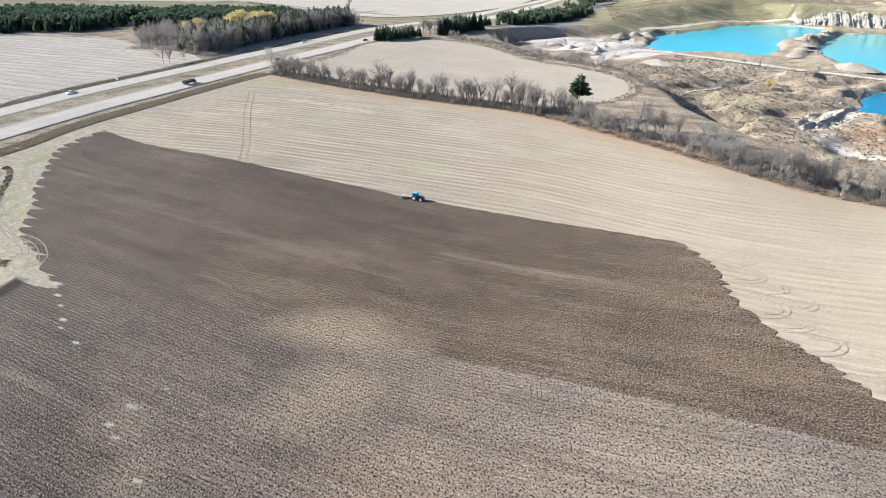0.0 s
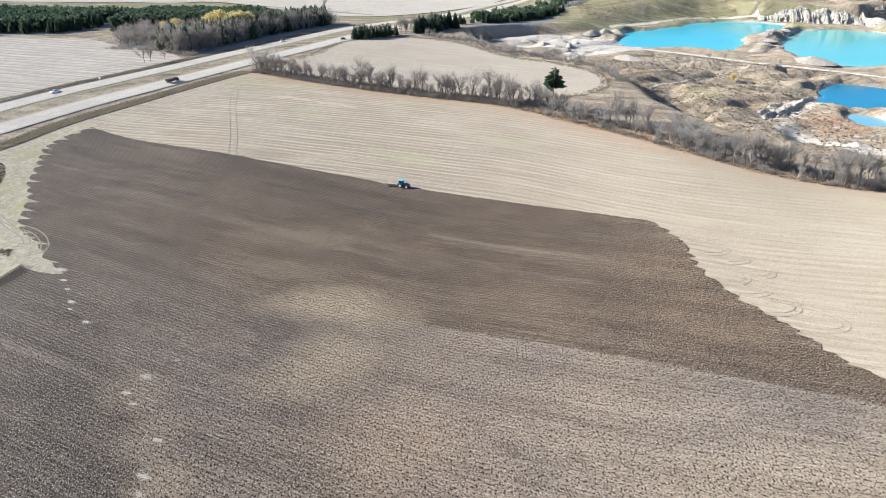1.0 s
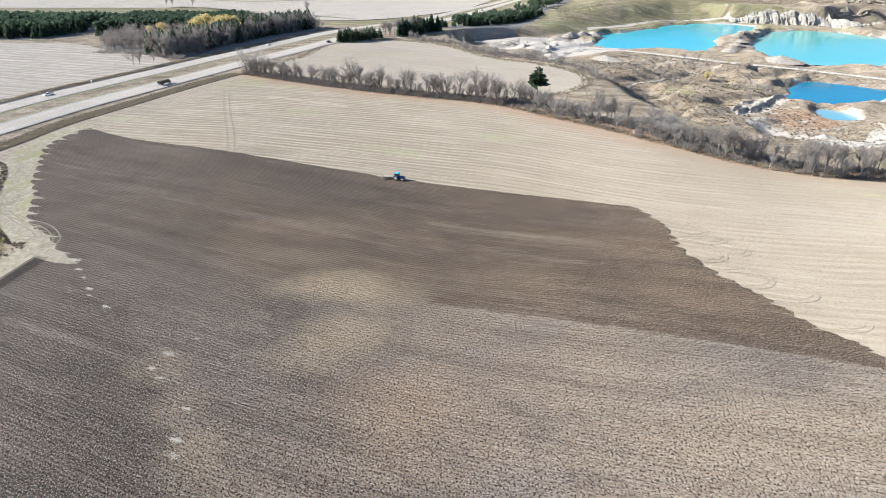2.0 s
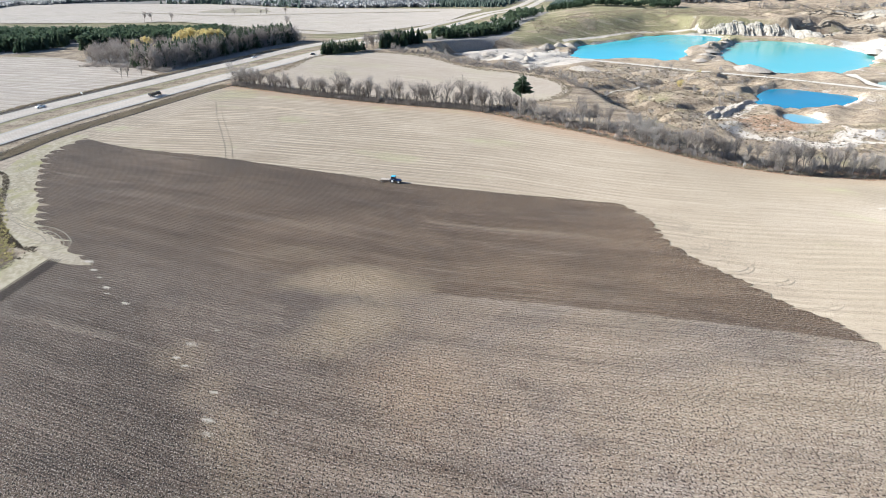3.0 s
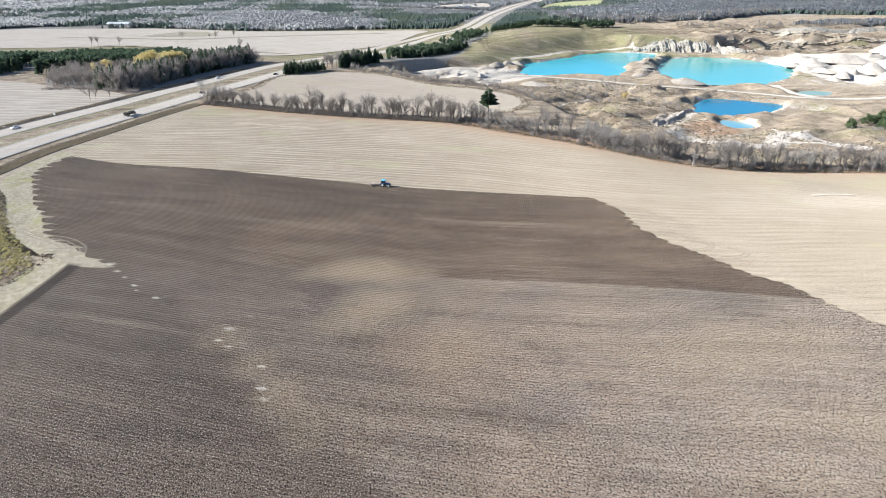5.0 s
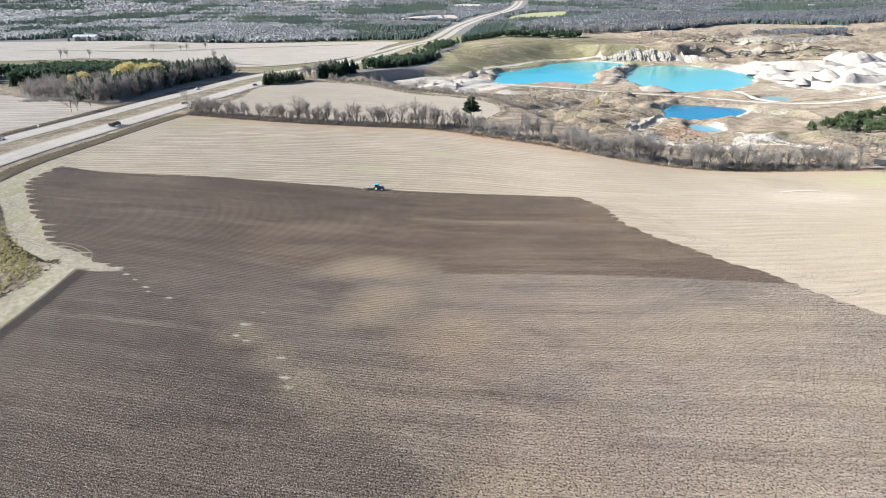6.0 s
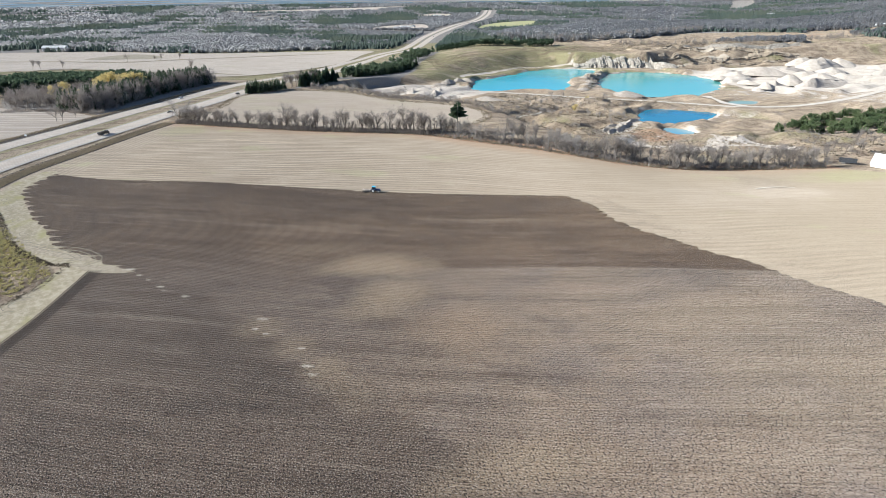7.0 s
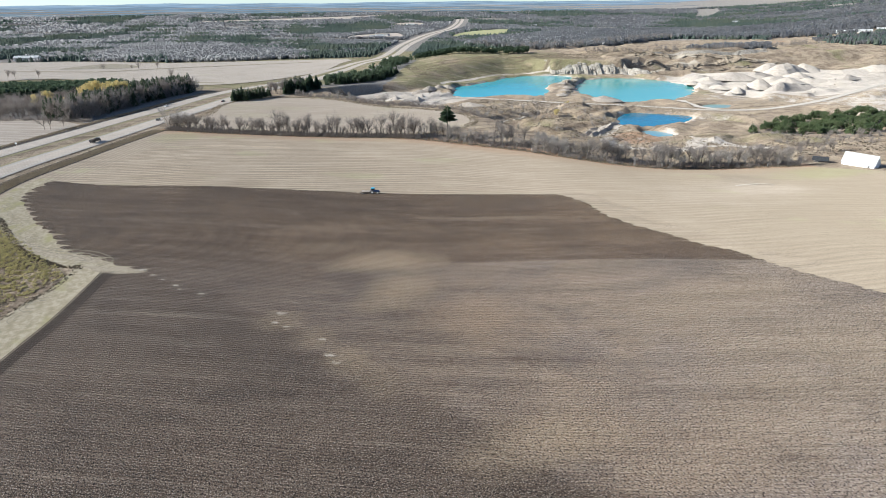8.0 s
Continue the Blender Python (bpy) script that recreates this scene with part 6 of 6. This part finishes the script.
def roof_sheet(name, a, b):
    n = Nodes(name, 0.5, 0.4)
    x, y, z = n.axes()
    rib = n.step(n.math("ABSOLUTE", n.math("SINE", n.math("MULTIPLY", x, math.pi / 0.9))), 0.85, 1.0)
    n.relief(rib, 0.05)
    return n.colour(n.mix(n.step(n.noise(0.4, 5), 0.4, 0.7), a, b))


WHITE_ROOF = roof_sheet("white_roof_sheet", (0.80, 0.80, 0.79), (0.68, 0.68, 0.67))
GREY_ROOF = roof_sheet("grey_roof_sheet", (0.45, 0.45, 0.46), (0.36, 0.36, 0.37))
SIDING = make_speckled("weathered_siding", (0.55, 0.54, 0.52), (0.42, 0.41, 0.39), 0.7, 0.8, 0.03)


def wheel(parent, x, y, r, width, rim=RIM):
    tyre = bmesh.new()
    drum(tyre, (x, y, r), r, width)
    t = piece("wheel", tyre, TYRE, parent, "black rubber tyre")
    disc = bmesh.new()
    drum(disc, (x, y, r), r * 0.55, width * 1.06, 14)
    piece("rim", disc, rim, t, "pale steel rim")
    return t


def facing(line, x, y, lane, back=False):
    """The pose of a vehicle in a lane of a road near a place."""
    i = int(np.argmin(np.hypot(line[:, 0] - x, line[:, 1] - y)))
    d = line[i + 1] - line[i]
    u = float(((np.array((x, y)) - line[i]) @ d) / (d @ d))
    p = line[i] + d * u
    n = np.array((-d[1], d[0])) / np.linalg.norm(d)
    p = p + n * lane
    return pose(p[0], p[1], float(ground_z(p[0], p[1])[0]) + 0.44, 0, 0, math.degrees(math.atan2(d[1], d[0])) + (180 if back else 0))


def tractor(m):
    t = tagged(new("tractor"), "blue farm tractor with pale rims pulling a plough", "tractor")
    b = bmesh.new()
    box(b, 0.1, -0.42, 0.95, 2.45, 0.42, 1.75, 0.10, (0.92, 0.8))
    piece("hood", b, BLUE, t, "blue engine hood")
    b = bmesh.new()
    box(b, -1.5, -0.32, 0.55, 2.3, 0.32, 1.0, 0.05)
    piece("chassis", b, IRON, t, "dark cast chassis")
    b = bmesh.new()
    box(b, -1.45, -0.78, 1.25, 0.15, 0.78, 2.62, 0.06, (0.88, 0.9))
    cab = piece("cab", b, DARK_GLASS, t, "dark glazed cab")
    b = bmesh.new()
    box(b, -1.6, -0.88, 2.62, 0.25, 0.88, 2.88, 0.10, (0.9, 0.9))
    piece("roof", b, CYAN, cab, "bright blue cab roof")
    for sx in (-1.42, 0.1):
        for sy in (-0.74, 0.74):
            b = bmesh.new()
            box(b, sx - 0.05, sy - 0.05, 1.25, sx + 0.05, sy + 0.05, 2.64)
            piece("pillar", b, BLUE, cab)
    for sy in (-0.95, 0.95):
        b = bmesh.new()
        box(b, -1.75, sy - 0.3, 1.55, 0.1, sy + 0.3, 1.68, 0.05)
        piece("fender", b, BLUE, t, "blue rear fender")
        wheel(t, -0.85, sy, 0.88, 0.55)
        wheel(t, 1.75, sy * 0.92, 0.62, 0.42)
    b = bmesh.new()
    drum(b, (1.1, 0.45, 2.2), 0.06, 0.9, 10, "z")
    piece("exhaust", b, IRON, t, "upright exhaust pipe")
    b = bmesh.new()
    box(b, 2.35, -0.35, 0.75, 2.75, 0.35, 1.15, 0.06)
    piece("front_weight", b, IRON, t, "dark front ballast")
    t.matrix_basis = m
    return t


def plough(m):
    t = tagged(new("plough"), "pale weathered mouldboard plough behind the tractor", "plough")
    for y0, y1 in ((-0.75, -0.5), (0.35, 0.6)):
        b = bmesh.new()
        box(b, -3.5, y0, 0.95, 0.2, y1, 1.2, 0.03)
        piece("beam", b, STEEL, t, "long pale steel beam")
    for k in range(5):
        b = bmesh.new()
        box(b, -3.35 + k * 0.8, -0.75, 1.2, -3.17 + k * 0.8, 0.6, 1.34, 0.02)
        piece("cross_bar", b, STEEL, t)
    b = bmesh.new()
    box(b, -0.1, -0.5, 0.5, 0.9, 0.5, 0.95, 0.04, (0.4, 0.4))
    piece("hitch", b, IRON, t, "dark hitch frame")
    for k in range(5):
        b = bmesh.new()
        seg = 6
        cols = []
        for i in range(seg + 1):
            a = i / seg
            cols.append([b.verts.new((-0.7 + 1.3 * a, -0.3 + 0.6 * a * a + 0.2 * j * j, 0.02 + 0.48 * j)) for j in range(3)])
        for i in range(seg):
            for j in range(2):
                b.faces.new((cols[i][j], cols[i + 1][j], cols[i + 1][j + 1], cols[i][j + 1]))
        bmesh.ops.solidify(b, geom=list(b.faces), thickness=0.05)
        mb = piece("mouldboard", b, STEEL, t, "worn bright mouldboard")
        mb.matrix_basis = pose(-0.6 - 0.66 * k, -0.26 * k + 0.1, 0, 0, 0, 160)
        b = bmesh.new()
        box(b, -0.05, -0.06, 0.45, 0.08, 0.06, 0.95, 0.01)
        st = piece("standard", b, IRON, t)
        st.matrix_basis = pose(-0.6 - 0.66 * k, -0.26 * k, 0)
    wheel(t, -2.9, -1.5, 0.38, 0.25)
    t.matrix_basis = m
    return t


def car(m, paint, label, kind="sedan"):
    t = tagged(new(kind), label, "car" if kind != "pickup" else "pickup", group="traffic on the highway")
    long = 5.6 if kind == "pickup" else 4.7
    b = bmesh.new()
    box(b, -long / 2, -0.92, 0.32, long / 2, 0.92, 0.98, 0.12, (0.97, 0.95))
    piece("body", b, paint, t)
    x0, x1 = (-0.35, 1.3) if kind == "pickup" else (-1.7, 1.0)
    b = bmesh.new()
    box(b, x0, -0.84, 0.95, x1, 0.84, 1.45, 0.05, (0.72, 0.86), -0.05)
    cabin = piece("windows", b, DARK_GLASS, t, "dark glass windows")
    b = bmesh.new()
    w = (x1 - x0) * 0.36
    box(b, (x0 + x1) / 2 - w - 0.05, -0.73, 1.44, (x0 + x1) / 2 + w - 0.05, 0.73, 1.54, 0.04)
    piece("roof", b, paint, cabin)
    if kind == "pickup":
        b = bmesh.new()
        box(b, -2.7, -0.75, 0.96, -0.5, 0.75, 1.03)
        piece("bed_liner", b, IRON, t, "dark cargo bed")
    for x in (-long * 0.3, long * 0.31):
        for y in (-0.82, 0.82):
            wheel(t, x, y, 0.34, 0.24, GREY)
    for y in (-0.65, 0.65):
        b = bmesh.new()
        box(b, long / 2 - 0.08, y - 0.2, 0.68, long / 2 + 0.03, y + 0.2, 0.84, 0.02)
        piece("headlight", b, LAMP_GLASS, t, "clear headlight")
        b = bmesh.new()
        box(b, -long / 2 - 0.03, y - 0.18, 0.68, -long / 2 + 0.06, y + 0.18, 0.86, 0.02)
        piece("tail_light", b, RED, t, "red tail light")
    t.matrix_basis = m
    return t


def lorry(m):
    t = tagged(new("dump_truck"), "dark dump truck with a loaded open box", "truck", group="traffic on the highway")
    b = bmesh.new()
    box(b, -4.1, -0.45, 0.6, 3.9, 0.45, 0.95, 0.04)
    piece("chassis", b, IRON, t)
    b = bmesh.new()
    box(b, 1.9, -1.15, 0.75, 3.1, 1.15, 2.55, 0.10, (0.86, 0.95))
    cab = piece("cab", b, BLACK, t, "black driver's cab")
    b = bmesh.new()
    box(b, 2.85, -1.0, 1.65, 3.12, 1.0, 2.3, 0.04)
    piece("windscreen", b, DARK_GLASS, cab, "dark windscreen")
    b = bmesh.new()
    box(b, 3.05, -0.8, 0.75, 4.25, 0.8, 1.6, 0.12, (0.9, 0.9))
    piece("hood", b, BLACK, t, "black hood")
    b = bmesh.new()
    for x0, y0, x1, y1 in ((-4.3, -1.25, 1.7, -1.17), (-4.3, 1.17, 1.7, 1.25), (-4.3, -1.17, -4.2, 1.17), (1.6, -1.17, 1.7, 1.17)):
        box(b, x0, y0, 1.0, x1, y1, 2.2)
    box(b, -4.2, -1.17, 0.98, 1.6, 1.17, 1.08)
    bed = piece("dump_box", b, BLACK, t, "dark steel dump box")
    b = bmesh.new()
    bmesh.ops.create_grid(b, x_segments=10, y_segments=5, size=1.0)
    for v in b.verts:
        v.co = Vector((-1.3 + v.co.x * 2.85, v.co.y * 1.15, 1.75 + 0.4 * (1 - v.co.x**2) * (1 - 0.6 * v.co.y**2) + 0.08 * math.sin(v.co.x * 9) * math.sin(v.co.y * 7)))
    piece("load", b, BROWN, bed, "heaped brown load")
    for x in (3.3, -1.9, -3.2):
        for y in (-0.98, 0.98):
            wheel(t, x, y, 0.5, 0.36, GREY)
    t.matrix_basis = m
    return t


edge_turn = -19.5
tx, ty = -26.0, 208.9
tractor(pose(tx, ty, float(ground_z(tx, ty)[0]) + 0.32, 0, 0, edge_turn))
plough(pose(tx - 2.3, ty + 0.9, float(ground_z(tx - 2.3, ty)[0]) + 0.32, 0, 0, edge_turn))
lorry(facing(ROAD, -178, 372, -1.9))
car(facing(ROAD, -150, 447, 1.8), BLACK, "small dark car driving on the highway")
car(facing(ROAD, -114, 537, -1.8), BLACK, "dark car driving on the highway")
car(facing(ROAD_WEST, -240, 350, 1.8, True), WHITE, "white pickup truck on the far carriageway", "pickup")
car(facing(ROAD_WEST, -152, 520, 1.8, True), WHITE, "white van-like pickup on the far carriageway", "pickup")
car(facing(ROAD, 298, 1425, 0.0), BLACK, "far dark car on the highway")
car(facing(ROAD, 45, 850, -1.8), GREY, "silver car far along the highway")


def building(name, x, y, turn, long, wide, eave, ridge, roof, wall, label, doors=(), annex=0.0):
    """A gabled building with walls, two roof slopes that overhang, ridge cap and doors."""
    t = tagged(new(name), label, "building")
    h, w = long / 2, wide / 2
    b = bmesh.new()
    vs = [b.verts.new(p) for p in ((-h, -w, -0.5), (h, -w, -0.5), (h, w, -0.5), (-h, w, -0.5), (-h, -w, eave), (h, -w, eave), (h, w, eave), (-h, w, eave), (-h, 0, ridge), (h, 0, ridge))]
    for f in ((0, 1, 5, 4), (2, 3, 7, 6), (1, 2, 6, 9, 5), (3, 0, 4, 8, 7)):
        b.faces.new([vs[k] for k in f])
    piece("wall", b, wall, t)
    over = 0.5
    for side in (-1, 1):
        b = bmesh.new()
        slope = (ridge - eave) / w
        lo = (side * (w + over), eave - over * slope + 0.12)
        q = [b.verts.new(p) for p in ((-h - over, lo[0], lo[1]), (h + over, lo[0], lo[1]), (h + over, side * 0.02, ridge + 0.12), (-h - over, side * 0.02, ridge + 0.12))]
        b.faces.new(q if side < 0 else q[::-1])
        bmesh.ops.solidify(b, geom=list(b.faces), thickness=0.12)
        piece("roof_slope", b, roof, t, "ribbed metal roof slope")
    b = bmesh.new()
    box(b, -h - over, -0.18, ridge + 0.13, h + over, 0.18, ridge + 0.24)
    piece("ridge_cap", b, roof, t)
    for dx, dw, dh, side in doors:
        b = bmesh.new()
        box(b, dx - dw / 2, side * w - 0.06, 0.0, dx + dw / 2, side * w + 0.06, dh, 0.02)
        piece("door", b, IRON, t, "dark sliding door")
    t.matrix_basis = pose(x, y, float(ground_z(x, y)[0]) + 0.1, 0, 0, turn)
    return t


building("barn", 265.4, 203.9, -70, 18.0, 7.0, 1.9, 6.9, WHITE_ROOF, WHITE, "white-roofed barn at the edge of the field", ((6, 1.2, 2.0, -1),))
building("long_barn", -452, 1296, -12, 42, 14, 5, 8, WHITE_ROOF, SIDING, "long white barn before the far woods", ((10, 5, 4, -1),))
building("shed", -412, 1290, 20, 10, 8, 3, 5, GREY_ROOF, SIDING, "grey shed beside the long white barn", ((0, 3, 2.6, -1),))
for k, (x, y, turn, long, white) in enumerate(((300, 1838, 10, 26, True), (330, 1870, 60, 18, False), (270, 1790, -20, 14, False), (578, 2600, 0, 34, True), (620, 2560, 40, 26, True), (1222, 1150, -45, 34, True), (1255, 1122, -45, 40, True), (1290, 1100, -45, 26, True), (1550, 1900, 10, 30, True), (980, 2310, 20, 40, True))):
    building("farm_building", x, y, turn, long, 11, 4, 7, WHITE_ROOF if white else GREY_ROOF, SIDING, "distant farm building with a pale metal roof" if white else "distant farm building with a grey metal roof", ((0, 3, 3, -1),))


def trailer(m):
    t = tagged(new("trailer"), "long dark box trailer parked on grass", "trailer")
    b = bmesh.new()
    box(b, -4.5, -1.2, 0.9, 4.5, 1.2, 3.2, 0.06)
    body = piece("body", b, make_paint("slate_paint", (0.022, 0.026, 0.032), 0.75), t, "dark slate box")
    for k in range(9):
        b = bmesh.new()
        box(b, -4.1 + k * 1.0, -1.26, 1.0, -4.0 + k * 1.0, -1.19, 3.1)
        piece("rib", b, IRON, body)
    b = bmesh.new()
    box(b, 4.4, -0.12, 0.7, 6.2, 0.12, 0.9)
    piece("drawbar", b, IRON, t, "steel drawbar")
    for x in (-2.8, -1.6):
        for y in (-0.95, 0.95):
            wheel(t, x, y, 0.48, 0.34)
    t.matrix_basis = m
    return t


trailer(pose(251.5, 219.5, float(ground_z(251, 219)[0]) + 0.05, 0, 0, -48))


def sign(x, y, height, label):
    t = tagged(new("road_sign"), label, "sign")
    b = bmesh.new()
    box(b, -0.06, -0.06, -0.4, 0.06, 0.06, height, 0.01)
    piece("post", b, STEEL, t)
    b = bmesh.new()
    box(b, -0.75, -0.09, height - 1.1, 0.75, -0.065, height, 0.0)
    piece("panel", b, WHITE, t, "plain white panel")
    t.matrix_basis = pose(x, y, float(ground_z(x, y)[0]) + 0.15, 0, 0, -20)


sign(-222, 375, 2.2, "small white sign on the highway verge")
for k, (x, y) in enumerate(((80, 264.5), (128, 229), (213, 220))):
    t = tagged(new("fence_post"), "weathered pale wooden corner post by the field", "post", group="field posts")
    b = bmesh.new()
    drum(b, (0, 0, 0.7), 0.14, 2.0, 10, "z")
    piece("post", b, SIDING, t)
    t.matrix_basis = pose(x, y, float(ground_z(x, y)[0]), 3, 2, k * 40)


# ---- rocks and a ragged upper edge in the quarry ----
def rubble(seed):
    rg = np.random.default_rng(seed)
    v = np.array([(1, 0, 0), (-1, 0, 0), (0, 1, 0), (0, -1, 0), (0, 0, 0.9), (0, 0, -0.6)], float) * rg.uniform(0.6, 1.3, (6, 1))
    return v, np.array([(0, 2, 4), (2, 1, 4), (1, 3, 4), (3, 0, 4), (2, 0, 5), (1, 2, 5), (3, 1, 5), (0, 3, 5)])


ROCKS = [rubble(k) for k in range(6)]


def rocks(xy, low, high, material, label):
    n = len(xy)
    v, f = fan(ROCKS, np.c_[xy, ground_z(xy[:, 0], xy[:, 1]) + 0.1], low + (high - low) * rng.random(n) ** 2.2, rng.uniform(0, 6.28, n), rng.integers(0, 6, n))
    stuff("rubble", v, f, material, label, "rubble")


def shore(line, count, low, high):
    i = rng.integers(0, len(line), count)
    d = np.roll(line, -1, 0) - line
    n = np.c_[-d[:, 1], d[:, 0]] / (np.linalg.norm(d, axis=1)[:, None] + 1e-9)
    return line[i] + d[i] * rng.random((count, 1)) - n[i] * rng.uniform(low, high, (count, 1))


rocks(np.r_[shore(LAKES["west"], 420, -5, 3), shore(LAKES["east"], 380, -5, 3)], 0.15, 1.1, GREY_ROCK, "grey broken stone along the lake shores")
rocks(scatter([(158, 332), (174, 342), (222, 392), (208, 400), (178, 378)], 50, rng), 0.5, 1.8, GREY_ROCK, "large grey slabs of quarry stone beside the pond")
rocks(np.r_[scatter([(160, 335), (175, 345), (226, 396), (212, 404), (180, 380)], 190, rng), shore(LAKES["pond"], 90, -3, 2)], 0.15, 1.4, ROCK, "pale broken stone beside the pond")
rocks(scatter([(262, 568), (284, 600), (330, 668), (345, 700), (330, 690), (284, 640), (268, 600)], 420, rng), 0.2, 1.2, GREY_ROCK, "rubble on the causeway between the lakes")
rocks(scatter([(42, 602), (62, 584), (100, 550), (142, 590), (142, 642), (105, 652), (60, 628)], 300, rng), 0.3, 1.2, SAND, "pale quarry stone in the loading area")
rocks(scatter([(430, 640), (542, 704), (800, 665), (760, 545), (528, 480), (430, 540)], 260, rng), 0.4, 1.4, SAND, "pale quarry stone between the heaps")


def build_bench():
    """A lower face of pale rock above the terraces."""
    cols, rows = 120, 6
    line = curve([(508, 800), (545, 800), (580, 786), (640, 776), (690, 770)], 2.4)
    out, n = [], len(line)
    side = offset(line, 1.0) - line
    for j in range(rows + 1):
        v = j / rows
        s = np.arange(n) / 3.0
        fl = np.abs(wave_noise(np.c_[s, 0 * s + v, 0 * s], 5)) * 2.0 * (1 - 0.6 * v)
        q = line + side * (-3.5 + 5.0 * v + fl)[:, None]
        z0 = ground_z(line[:, 0] - side[:, 0] * 5, line[:, 1] - side[:, 1] * 5) - 0.5
        tall = 5.5 + 2.5 * wave_noise(np.c_[s / 8, 0 * s, 0 * s + 9], 6)
        out.append(np.c_[q, z0 + tall * v])
    verts = np.concatenate(out)
    faces = [(j * n + i, j * n + i + 1, (j + 1) * n + i + 1, (j + 1) * n + i) for j in range(rows) for i in range(n - 1)]
    structure("quarry_bench", verts, faces, ROCK, "low pale rock face above the terraces", "cliff", smooth=False)


build_bench()
